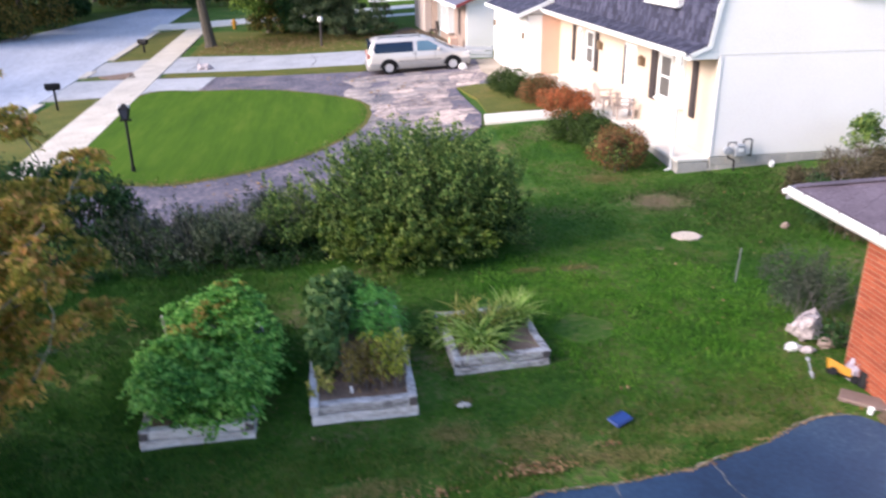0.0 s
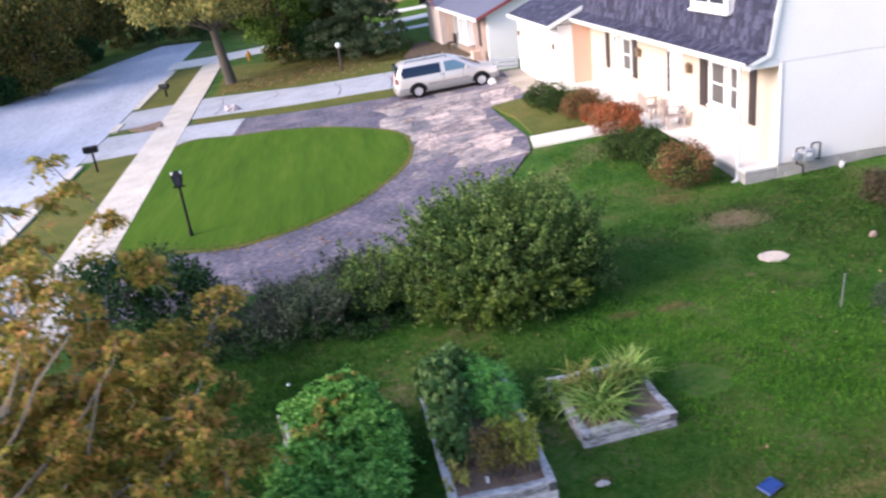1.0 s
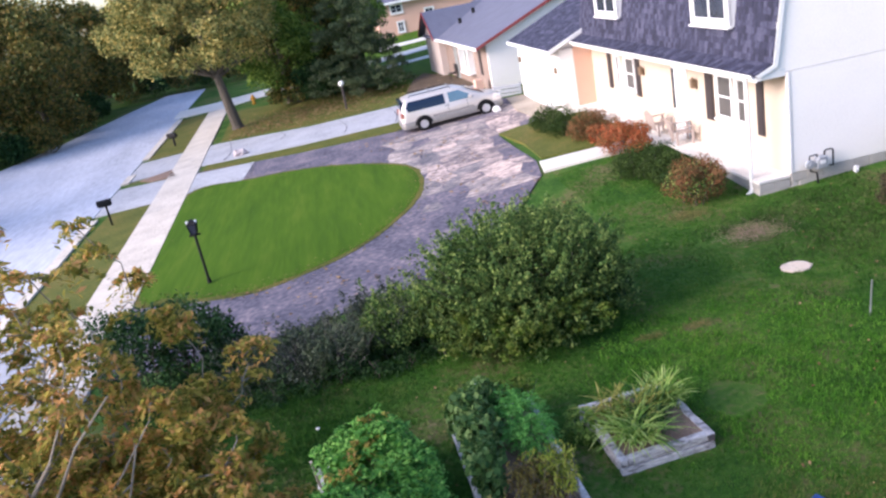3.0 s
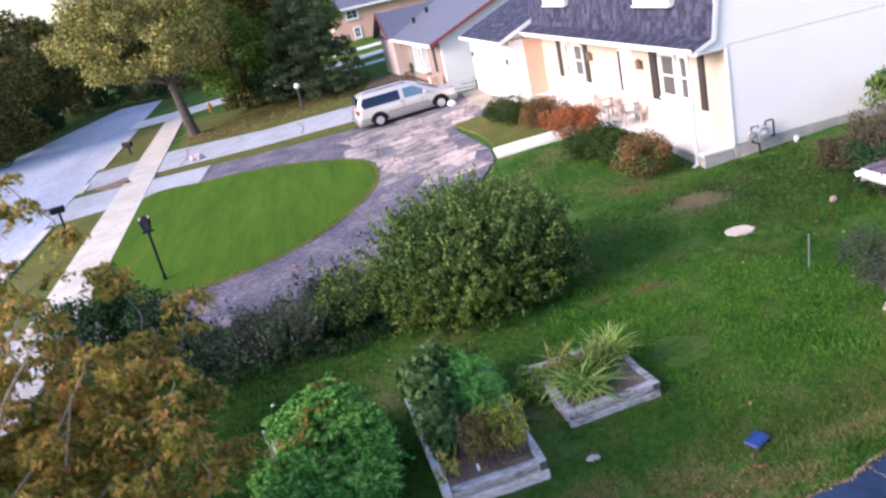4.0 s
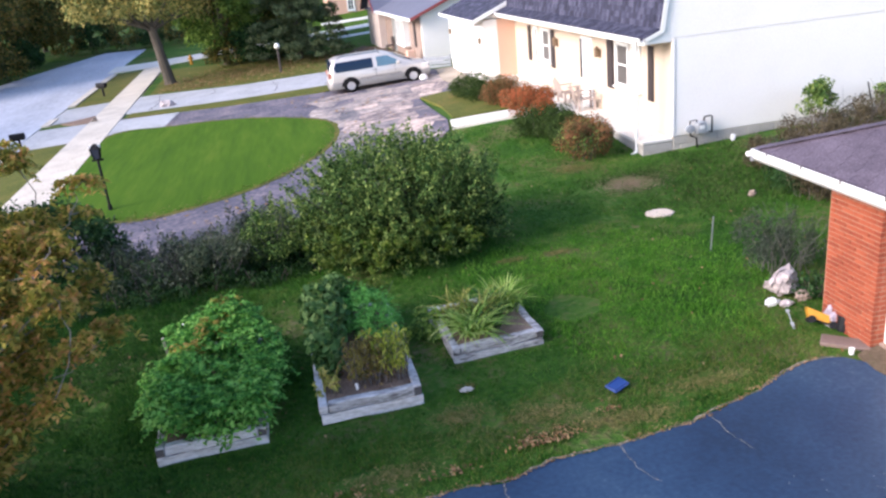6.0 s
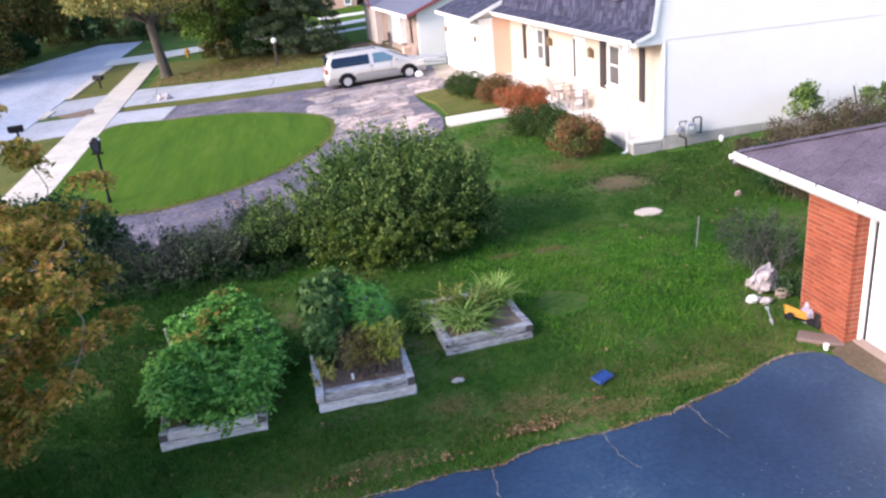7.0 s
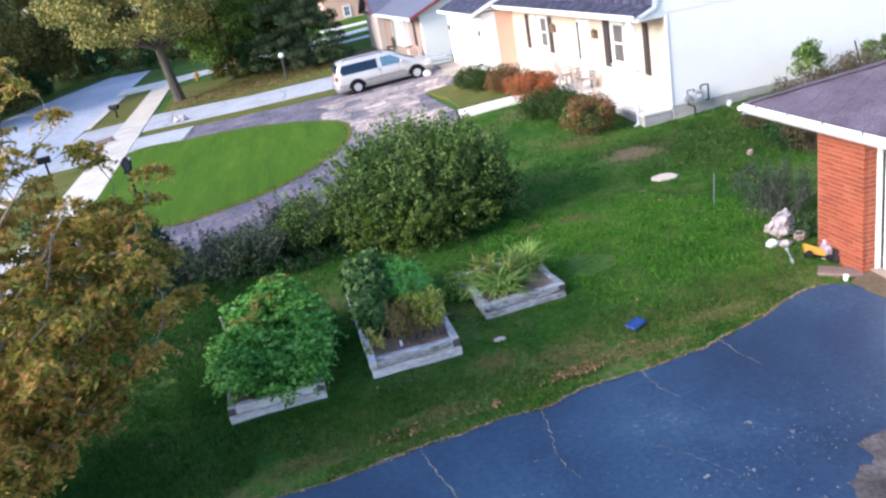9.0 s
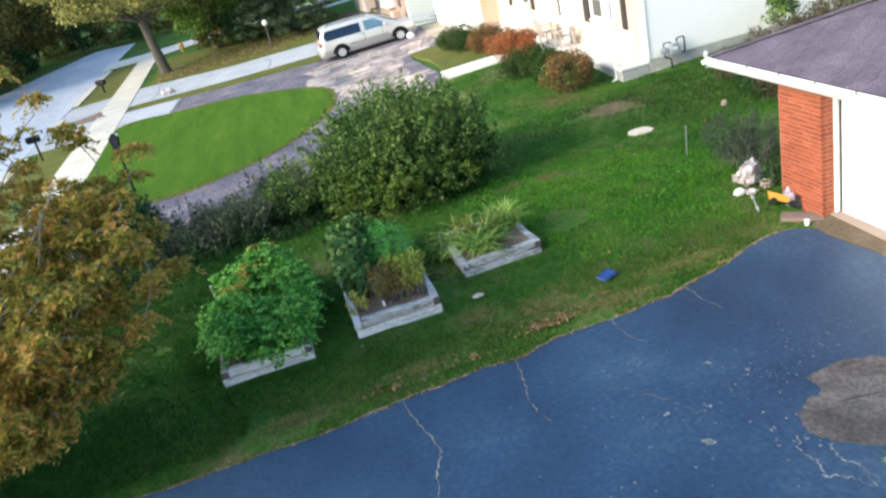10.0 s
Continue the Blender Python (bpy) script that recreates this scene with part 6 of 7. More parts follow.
tom = [(a * 0.9, b * 0.95, c * 0.82, d * 0.8, e * 0.8, g * 0.8) for a, b, c, d, e, g in tom]
spray_plants("tomato_plants", -1.82, 9.35, 0.16, tom, 2900, 0.042, L_TOMATO, "dense bushy green tomato plants in the raised bed", "tomato plants", 21)
spray_plants("tomato_plants", -1.62, 10.15, 0.16, [(0, 0, 0.86, 0.16, 0.14, 0.08), (-0.5, -0.75, 0.62, 0.14, 0.1, 0.06), (-0.25, -0.35, 0.72, 0.1, 0.1, 0.06)], 60, 0.04, L_AUTUMN, "orange withering tomato tops", "tomato plants", 22)
bed_plants("bean_plants", 0.05, 9.95, 0.18, [(-0.34, -0.95, 0.28, 0.24, 0.30, 0.26), (-0.36, -0.6, 0.38, 0.28, 0.36, 0.30), (-0.3, -0.1, 0.48, 0.32, 0.36, 0.33), (-0.32, 0.35, 0.5, 0.34, 0.36, 0.36), (-0.1, 0.6, 0.5, 0.34, 0.3, 0.35)], 2600, 0.056, L_BEAN, "broad-leaved grey-green bean plants in the raised bed", "bean plants", 23, 0.8)
spray_plants("bean_plants", 0.02, 10.75, 0.18, [(0.1, 0, 0.42, 0.28, 0.2, 0.2), (-0.25, 0.0, 0.46, 0.26, 0.2, 0.2), (-0.05, -0.1, 0.58, 0.08, 0.08, 0.15)], 260, 0.034, L_LIME, "yellow-green ragged bean vines at the end of the bed", "bean plants", 28)
spray_plants("volunteer_plant", 0.62, 10.85, 0.18, [(0, 0, 0.35, 0.08, 0.08, 0.28), (0.05, -0.05, 0.5, 0.07, 0.07, 0.12)], 46, 0.04, L_LIME, "single tall yellow-green plant in the bed corner", "garden plant", 29)
spray_plants("carrot_tops", 0.42, 9.95, 0.18, [(0.0, 0.1, 0.35, 0.34, 0.5, 0.3), (0.1, -0.3, 0.3, 0.25, 0.3, 0.26), (-0.15, 0.4, 0.4, 0.3, 0.3, 0.3)], 900, 0.017, L_CARROT, "feathery bright green carrot tops in the raised bed", "carrots", 24, 13, 0.18)
bed_plants("pepper_plants", 0.36, 8.60, 0.18, [(0.0, 0, 0.22, 0.40, 0.40, 0.26), (-0.3, 0.2, 0.24, 0.25, 0.3, 0.25), (0.25, 0.2, 0.26, 0.2, 0.25, 0.26), (-0.15, 0.1, 0.24, 0.25, 0.25, 0.24)], 420, 0.030, L_BROWN, "browning lower growth of the pepper plants", "pepper plants", 25, 0.4, 0.2)


def upright_stems(name, x, y, z, half, n, high, mat, label, category, seed):
    """Thin upright stems set with narrow leaves that point up."""
    rng = np.random.default_rng(seed)
    p = thing(name, pose(x, y, z), label, category)
    bm = bmesh.new()
    pts, ways = [], []
    for _ in range(n):
        a, b = rng.uniform(-half[0], half[0]), rng.uniform(-half[1], half[1])
        h = high * rng.uniform(0.7, 1.1)
        top = Vector((a + rng.normal(0, 0.07), b + rng.normal(0, 0.07), h))
        tube(bm, [(a, b, 0), top], [0.006, 0.003], 4)
        for s in rng.uniform(0.45, 1.05, 11):
            pts.append(tuple(Vector((a, b, 0)).lerp(top, s) + Vector(rng.normal(0, 0.02, 3))))
            ways.append(tuple(rng.normal(0, 1, 3) * np.array([1, 1, 0.15]) + np.array([0, 0, 0.7])))
    part("stemwork", bm, M_TWIG, p)["kind"] = "stuff"
    leaves("foliage", pts, ways, 0.05, mat, p, 0.32, 0.25, seed, droop=-0.9, spread=0.4)


upright_stems("pepper_plants", 0.20, 8.64, 0.18, (0.22, 0.28), 80, 0.56, L_RUSTY, "browning upright pepper plants in the raised bed", "pepper plants", 33)
upright_stems("pepper_plants", 0.50, 8.68, 0.18, (0.24, 0.32), 90, 0.6, L_PEPPER, "yellowing upright pepper plants in the raised bed", "pepper plants", 31)
upright_stems("pepper_plants", -0.30, 8.42, 0.18, (0.12, 0.14), 12, 0.34, L_YELLOW, "small yellow straggling plants at the bed edge", "pepper plants", 32)
bed_plants("weeds", 1.72, 10.0, 0.16, [(0, 0, 0.25, 0.25, 0.4, 0.25), (0.7, 0.1, 0.2, 0.3, 0.25, 0.18)], 420, 0.035, L_LIME, "pale straggling weeds in the raised bed", "weeds", 27, 0.35, 0.2)
a_box("plant_tag", (-0.02, -0.006, 0), (0.02, 0.006, 0.1), M_WHITE, None, 0.004).matrix_world = pose(0.02, 8.36, 0.24, -10, 0, 20)
tagged(bpy.data.objects["plant_tag"], "small white plant tag in the soil", "plant tag")


def strap_plant(x, y, z, n, length, seed, label, mat=None, rise=(0.45, 1.15)):
    """Arching strap leaves from one crown."""
    rng = np.random.default_rng(seed)
    vs, fs = [], []
    for _ in range(n):
        a, L = rng.uniform(0, math.tau), length * rng.uniform(0.55, 1.1)
        up = rng.uniform(*rise)
        d = np.array([math.cos(a), math.sin(a)])
        sd = np.array([-d[1], d[0]])
        w = 0.016 * rng.uniform(0.7, 1.4)
        b = len(vs)
        base = rng.normal(0, 0.09, 2)
        for k in range(6):
            t = k / 5
            r = L * (t * math.cos(up) + 0.35 * t * t)
            h = L * (t * math.sin(up) * 1.1 - 0.75 * t * t * (1.2 - up * 0.5))
            ww = w * (1 - t) ** 0.6 + 0.001
            p = base + d * r
            vs += [(*(p + sd * ww), max(h, -0.12)), (*(p - sd * ww), max(h, -0.12))]
        fs += [(b + 2 * k, b + 2 * k + 1, b + 2 * k + 3, b + 2 * k + 2) for k in range(5)]
    p = thing("strap_leaf_plant", pose(x, y, z), label, "garden plant", "strap-leaved plants")
    raw("tuft", vs, fs, mat or L_BLADE, p)


for k, (x, y, n, ln, rise, mat, label) in enumerate([
        (1.86, 9.38, 100, 0.74, (0.75, 1.3), L_BLADE, "drooping pale green strap-leaved plant in the raised bed"),
        (2.52, 9.98, 95, 0.68, (1.05, 1.5), L_BLADE, "upright pale green strap-leaved plant in the bed corner"),
        (2.2, 9.8, 50, 0.62, (0.9, 1.45), L_BEAN, "darker green upright strap-leaved plant in the raised bed"),
        (2.05, 9.85, 30, 0.92, (1.05, 1.45), L_YELLOW, "golden withering strap-leaved plant in the raised bed"),
        (1.72, 9.75, 70, 0.55, (0.7, 1.3), L_BLADE, "bushy mid-green strap-leaved plant at the bed edge"),
        (2.05, 9.55, 60, 0.58, (0.9, 1.4), L_BEAN, "dark green strap-leaved plant in the middle of the bed"),
        (1.72, 10.1, 22, 0.70, (0.95, 1.4), L_YELLOW, "golden looping strap leaves at the back of the bed")]):
    strap_plant(x, y, 0.2, int(n * 1.6), ln, 40 + k, label, mat, rise)
bed_plants("mulch", 1.95, 9.85, 0.18, [(0, 0, 0.08, 0.4, 0.35, 0.08), (-0.2, 0.2, 0.12, 0.3, 0.25, 0.1)], 300, 0.03, L_BROWN, "brown dead stalks lying over the raised bed", "mulch", 45, 0.3, 0.2)
spray_plants("weeds", 1.28, 10.05, 0.02, [(0, 0, 0.2, 0.22, 0.28, 0.18)], 110, 0.036, L_GREEN, "low green weeds beside the raised bed", "weeds", 46)
for k, (x, y, zz, hh) in enumerate([(-2.56, 10.2, -0.05, 0.72)]):
    st = a_box("garden_stake", (-0.02, -0.02, 0), (0.02, 0.02, hh), M_WOODSTAKE, None, 0.004)
    st.matrix_world = pose(x, y, zz, 3, -4, 10)
    tagged(st, "bleached wooden garden stake beside the raised bed", "stake")


# ---- shrubs and hedges ----
def shrub(name, x, y, clumps, count, size, mat, label, category, seed, aspect=0.6, twigs=14, height=1.5, spread=0.6, group="", shell=0.5, twig_mat=None, twig_r=0.014, extra=None):
    rng = np.random.default_rng(seed)
    s = thing(name, pose(x, y, ground_z(x, y) - 0.03), label, category, group)
    bm = bmesh.new()
    stems(bm, rng, (0, 0, 0), (spread * 0.4, spread * 0.4), height, twigs, twig_r, 0.35)
    part("branchwork", bm, twig_mat or M_BARK, s)["kind"] = "stuff"
    pts, out = clump_points(rng, clumps, count, shell)
    keep = pts[:, 2] > 0.03
    leaves("foliage", pts[keep], out[keep] + np.array([0, 0, 0.35]), size, mat, s, aspect, 0.25, seed)
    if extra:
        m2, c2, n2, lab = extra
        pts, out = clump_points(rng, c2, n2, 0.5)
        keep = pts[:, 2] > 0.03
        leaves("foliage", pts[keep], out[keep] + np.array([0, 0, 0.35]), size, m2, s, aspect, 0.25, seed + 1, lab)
    return s


rng = np.random.default_rng(31)


def shoot_leaves(rng, n, per, radii, centre, low, long, thick, up=0.75, keep=None):
    """Leaves set along straight shoots that leave an egg-shaped mass outwards and upwards."""
    base, way = [], []
    while len(base) < n:
        d = rng.normal(0, 1, 3)
        d /= np.linalg.norm(d)
        k = rng.uniform(0.5, 0.86)
        p = np.array(centre) + d * np.array(radii) * k * (1 + 0.16 * noise.noise(tuple(d * 2.4)))
        if d[2] < low or (keep and not keep(p)):
            continue
        w = d * 0.8 + np.array([0, 0, up]) + rng.normal(0, 0.28, 3)
        base.append(p), way.append(w / np.linalg.norm(w))
    base, way = np.repeat(np.array(base), per, 0), np.repeat(np.array(way), per, 0)
    reach = np.repeat(long * rng.uniform(0.6, 1.4, n), per)[:, None]
    s = rng.random((n * per, 1))
    side = rng.normal(0, 1, base.shape)
    side -= way * (side * way).sum(1, keepdims=True)
    side /= np.linalg.norm(side, axis=1, keepdims=True)
    return base + way * reach * s + side * thick * (1.1 - 0.6 * s), side + way * 0.5


def round_bush(x, y):
    rng = np.random.default_rng(32)
    b = thing("round_bush", pose(x, y, ground_z(x, y) - 0.03), "large rounded green bush with yellowing lower leaves", "bush")
    bm = bmesh.new()
    stems(bm, rng, (0, 0, 0), (0.9, 0.6), 1.8, 40, 0.016, 0.35)
    part("branchwork", bm, M_BARK, b)["kind"] = "stuff"
    # Core leaves take a darker colour: the bush's inner shade is painted in.
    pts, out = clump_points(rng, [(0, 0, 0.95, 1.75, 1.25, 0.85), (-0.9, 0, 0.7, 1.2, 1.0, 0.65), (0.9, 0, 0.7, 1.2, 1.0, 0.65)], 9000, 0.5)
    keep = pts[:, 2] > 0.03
    leaves("inner_foliage", pts[keep], out[keep], 0.05, L_MOUND, b, 0.6, 0.25, 33, "inner leaves coloured darker to stand for shade")
    a, c = shoot_leaves(rng, 1150, 36, (2.3, 1.7, 1.42), (0, 0, 1.0), -0.72, 0.40, 0.07)
    d, e = shoot_leaves(rng, 260, 36, (2.35, 1.8, 0.8), (0, 0, 0.55), -0.9, 0.34, 0.07, -0.15, lambda p: p[2] < 0.8)
    pts, out = np.concatenate([a, d]), np.concatenate([c, e])
    keep = pts[:, 2] > 0.03
    leaves("foliage", pts[keep], out[keep] + np.array([0, 0, 0.3]), 0.034, L_BUSH, b, 0.55, 0.25, 34, spread=0.6)
    pts, out = shoot_leaves(rng, 110, 26, (2.4, 2.0, 1.2), (-0.2, -0.1, 0.8), -0.7, 0.25, 0.07, 0.4, lambda p: p[2] < 0.95 and p[1] < -0.5 and -1.9 < p[0] < 1.5)
    keep = pts[:, 2] > 0.03
    leaves("foliage", pts[keep], out[keep] + np.array([0, 0, 0.3]), 0.04, L_LIME, b, 0.6, 0.25, 35, "yellow-green lower leaves", spread=0.6)


round_bush(1.54, 14.05)
for k, (x, y, h, w) in enumerate([(-0.9, 14.5, 1.25, 0.8), (-2.0, 14.3, 0.9, 0.85), (-3.1, 14.5, 0.85, 0.85), (-4.1, 14.8, 1.0, 0.8), (-2.6, 15.2, 0.8, 0.9), (-1.3, 15.3, 0.95, 0.8)]):
    cl = [(0, 0, h * 0.45, w * 0.7, w * 0.7, h * 0.45)] + lumps_on(rng, (0, 0, h * 0.5), (w, w * 0.9, h * 0.55), 26, 0.22, -0.7)
    cl += [(rng.uniform(-w, w) * 0.8, rng.uniform(-w, w) * 0.7, h * rng.uniform(0.85, 1.15), 0.05, 0.05, 0.22) for _ in range(16)]
    # The extra L_DARK leaves put the hedge's inner shade in as colour.
    shrub("hedge_shrub", x, y, cl, (5600, 4400, 2800, 2800, 3600, 4600)[k], 0.034, (L_BUSH, L_HEDGE, L_GREYLEAF, L_HEDGE, L_HEDGE, L_GREYLEAF)[k], "thin grey-green twiggy hedge shrub beside the drive" if k else "small green shrub beside the large bush", "shrub", 60 + k, 0.5, 60, h * 1.05, w * 1.3, "hedge shrubs", 0.3, M_TWIG, 0.007, (L_DARK, [(0, -0.1, h * 0.3, w * 0.75, w * 0.6, h * 0.3)], (2200, 2000, 1100, 1100, 1400, 2000)[k], "inner leaves coloured darker to stand for shade"))
for k, (x, y, h, w) in enumerate([(-4.95, 15.2, 2.15, 0.9), (-6.0, 15.0, 2.2, 1.0)]):
    cl = [(0, 0, h * 0.5, w * 0.7, w * 0.7, h * 0.5)] + lumps_on(rng, (0, 0, h * 0.5), (w, w, h * 0.55), 30, 0.3, -0.7)
    shrub("dark_shrub", x, y, cl, 5200, 0.045, L_DENSE, "dense dark green shrub at the end of the hedge", "shrub", 80 + k, 0.6, 16, h * 0.8, w, "", 0.5)


# Added dark leaf clumps that stand for the shade along the hedge base.
for k in range(9):
    x = -4.6 + k * 0.62
    cl = [(rng.uniform(-0.3, 0.3), rng.uniform(-0.2, 0.2), 0.14, 0.28, 0.22, 0.16) for _ in range(4)]
    shrub("low_leaf_clump", x, 13.72 + 0.12 * math.sin(k * 2.1), cl, 420, 0.03, L_DARK, "low dark leaves added for shade along the hedge base", "weeds", 130 + k, 0.5, 6, 0.3, 0.3, "hedge weeds")


def mound(name, x, y, r, h, mat, label, seed, size=0.027, count=7000, extra=None):
    rng = np.random.default_rng(seed)
    cl = [(0, 0, h * 0.45, r * 0.75, r * 0.75, h * 0.45)] + lumps_on(rng, (0, 0, h * 0.48), (r, r, h * 0.55), 30, r * 0.28, -0.7)
    return shrub(name, x, y, cl, count, size, mat, label, "bush", seed, 0.6, 12, h * 0.7, r, "front foundation bushes", 0.6, extra=extra)


mound("rust_bush", 6.92, 17.95, 0.82, 1.08, L_RUST, "rounded bush turning rusty red near the house corner", 91, 0.026, 8000, (L_BUSH, [(0, 0, 0.6, 0.78, 0.78, 0.45)], 1300, "green leaves among the rust"))
mound("green_bush", 6.75, 20.6, 0.95, 0.84, L_MOUND, "low dark green clipped bush before the porch", 92)
mound("green_bush", 7.0, 19.4, 0.75, 0.78, L_MOUND, "low dark green clipped bush before the porch", 98)
mound("red_bush", 7.0, 22.7, 0.85, 0.92, L_RED, "bright red burning bush before the porch", 93, 0.028, 7600)
mound("rust_bush", 7.05, 25.3, 0.9, 0.95, L_RUST, "rounded bush turning rusty red before the porch", 94, 0.028, 7000)
mound("red_bush", 6.85, 24.6, 0.35, 0.7, L_RED, "bright red tuft among the bushes", 95, 0.04, 700)
mound("green_bush", 6.75, 27.3, 0.9, 0.85, L_MOUND, "low dark green clipped bush by the drive", 96)
mound("green_bush", 6.5, 28.9, 0.85, 0.85, L_MOUND, "low dark green clipped bush by the drive", 97)
# grey shrub by the garage corner, tall dry shrubs behind the garage
cl = [(0, 0, 0.5, 0.45, 0.45, 0.45)] + [(rng.uniform(-0.6, 0.6), rng.uniform(-0.5, 0.5), rng.uniform(0.35, 0.85), 0.1, 0.1, 0.26) for _ in range(34)]
shrub("twiggy_shrub", 7.15, 9.85, cl, 5600, 0.024, L_GREYLEAF, "sparse grey-green twiggy shrub by the brick corner", "shrub", 101, 0.35, 60, 0.95, 0.9, "", 0.15, M_TWIG, 0.004)
cl = [(0, 0, 0.2, 0.3, 0.3, 0.2)]
shrub("low_leaf_clump", 6.98, 8.75, cl, 320, 0.03, L_DARK, "green weeds between rock and brick wall", "weeds", 102, 0.6, 8, 0.35, 0.3)
bm = bmesh.new()
tube(bm, [(0, 0, 0), (-0.22, 0.03, 0.42), (-0.40, 0.02, 0.80), (-0.50, 0.05, 1.02)], [0.007, 0.006, 0.005, 0.003], 6)
tube(bm, [(-0.30, 0.025, 0.58), (-0.22, 0.04, 0.74), (-0.18, 0.04, 0.86)], [0.004, 0.003, 0.002], 5)
ds = part("dead_branch", bm, M_TWIG)
ds.matrix_world = pose(7.15, 9.4, ground_z(7.15, 9.4)) @ Matrix.Diagonal((0.8, 0.8, 0.8, 1))
tagged(ds, "bare bleached branch leaning in the twiggy shrub", "branch")
for k, (x, y, h, w, m) in enumerate([(10.1, 13.6, 0.9, 0.8, L_DARK), (10.5, 14.9, 0.75, 0.8, L_SEDGE), (11.6, 15.2, 0.9, 0.9, L_SEDGE), (11.2, 14.0, 1.0, 0.9, L_SEDGE), (12.2, 14.6, 1.2, 0.9, L_SEDGE), (13.4, 15.0, 1.2, 1.0, L_SEDGE), (14.8, 15.0, 1.15, 1.0, L_SEDGE), (9.95, 12.9, 0.8, 0.7, L_SEDGE)]):
    cl = [(0, 0, h * 0.45, w * 0.7, w * 0.7, h * 0.45)] + lumps_on(rng, (0, 0, h * 0.5), (w, w, h * 0.6), 20, 0.22, -0.6)
    shrub("dry_shrub", x, y, cl, 6000, 0.028, m, "brownish dry shrub behind the garage" if k else "dark green shrub behind the garage", "shrub", 110 + k, 0.5, 30, h * 1.15, w, "", 0.3, M_TWIG, 0.006)
for k, (x, y, h) in enumerate([(12.45, 16.3, 1.3), (14.7, 16.4, 1.1)]):
    cl = lumps_on(rng, (0, 0, h * 0.65), (0.45, 0.4, h * 0.4), 14, 0.2, -0.6)
    shrub("green_shrub", x, y, cl, 1300, 0.042, L_BUSH, "mid-green leafy shrub against the white wall", "shrub", 120 + k, 0.7, 10, h * 0.8, 0.4)
bm = bmesh.new()
tube(bm, [(0, 0, 0), (-0.35, 0, 1.24)], [0.022, 0.018], 8)
vp = part("vent_post", bm, M_BLACK)
vp.matrix_world = pose(14.66, 16.95, 0.1)
tagged(vp, "thin dark leaning metal post by the white wall", "post")


# ---- trees ----
def limb(bm, rng, start, way, length, r, segs=5, wander=0.18, rise=0.05):
    pts, d = [Vector(start)], Vector(way).normalized()
    for _ in range(segs):
        d = (d + Vector(rng.normal(0, wander, 3)) + Vector((0, 0, rise))).normalized()
        pts.append(pts[-1] + d * length / segs)
    tube(bm, pts, [r * (1 - 0.8 * k / segs) for k in range(segs + 1)], 7)
    return pts


def autumn_tree():
    """The yellowing tree beside the drive: limbs, curved shoots, and a rosette of compound leaves on each shoot."""
    rng = np.random.default_rng(77)
    X, Y = -4.65, 6.5
    t = thing("autumn_tree", pose(X, Y, ground_z(X, Y) - 0.05), "young tree with yellow-orange autumn leaves by the drive", "tree")
    bm = bmesh.new()
    trunk = [Vector(q) for q in ((-1.25, -0.1, 0), (-1.05, -0.08, 0.4), (-0.72, -0.05, 0.9), (-0.3, -0.02, 1.5), (0.0, 0.0, 2.1), (0.06, 0.03, 2.7), (0.0, 0.06, 3.4))]
    tube(bm, trunk, [0.14, 0.11, 0.10, 0.09, 0.075, 0.06, 0.04], 9)
    part("trunk", bm, M_BARK, t)
    heights, widths = (0.8, 1.3, 1.95, 2.4, 3.1, 4.2, 4.9, 5.8), (0.4, 0.95, 1.75, 2.2, 2.25, 1.75, 1.5, 1.05)
    bm = bmesh.new()
    nodes = list(trunk[2:])
    for k in range(40):
        a = k * 2.4 + rng.uniform(-0.3, 0.3)
        z0 = 0.6 + 2.7 * k / 40
        z1 = z0 + rng.uniform(0.5, 1.9)
        r = float(np.interp(z1, heights, widths)) * rng.uniform(0.55, 0.8)
        end = Vector((math.cos(a) * r, math.sin(a) * r, z1))
        start = Vector((float(np.interp(z0, (0, 0.4, 0.9, 1.5, 2.1), (-1.25, -1.05, -0.72, -0.3, 0))), 0, z0))
        pts = [start.lerp(end, s) + Vector((0, 0, -0.25 * math.sin(math.pi * s))) * r * 0.5 + Vector(rng.normal(0, 0.04, 3)) * s for s in (0, 0.25, 0.5, 0.75, 1)]
        tube(bm, pts, [0.024, 0.020, 0.016, 0.012, 0.008], 6)
        nodes += pts[1:] + [pts[q].lerp(pts[q + 1], 0.5) for q in (1, 2, 3)]
    crowns = [((0.75, 0.1, 5.75), 11), ((0.55, 0.3, 5.35), 9), ((1.2, 0.2, 5.25), 11), ((0.9, 1.4, 5.3), 12), ((1.0, 1.4, 5.05), 12)]
    # single sprigs that stand clear of the crown
    for x, y, z, n in ((2.2, 1.17, 3.8, 3), (2.07, 1.21, 3.5, 3), (1.42, 1.48, 4.12, 4), (2.03, 1.2, 2.75, 4), (2.3, 0.55, 2.46, 4), (1.18, 1.47, 4.65, 3), (1.55, 1.45, 3.98, 2), (1.75, 1.0, 2.55, 4), (1.95, 0.6, 2.15, 3), (1.75, 1.1, 3.1, 3)):
        crowns += [((x + rng.normal(0, 0.06), y + rng.normal(0, 0.06), z + rng.normal(0, 0.05)), 9) for _ in range(n)]
    for _ in range(55):
        crowns.append(((rng.uniform(-1.2, 1.75), rng.uniform(0.2, 1.5), rng.uniform(2.6, 3.9)), 12))
    for _ in range(60):
        crowns.append(((rng.uniform(-0.9, 1.0), rng.uniform(0.6, 1.6), rng.uniform(3.3, 4.9)), 6))
    while len(crowns) < 760:
        z = rng.uniform(0.85, 5.8) if rng.random() < 0.42 else rng.uniform(1.35, 3.9)
        a, q = rng.uniform(0, math.tau), rng.uniform(0.1, 1.0) ** 0.6
        r = float(np.interp(z, heights, widths)) * q
        x, y = math.cos(a) * r, math.sin(a) * r
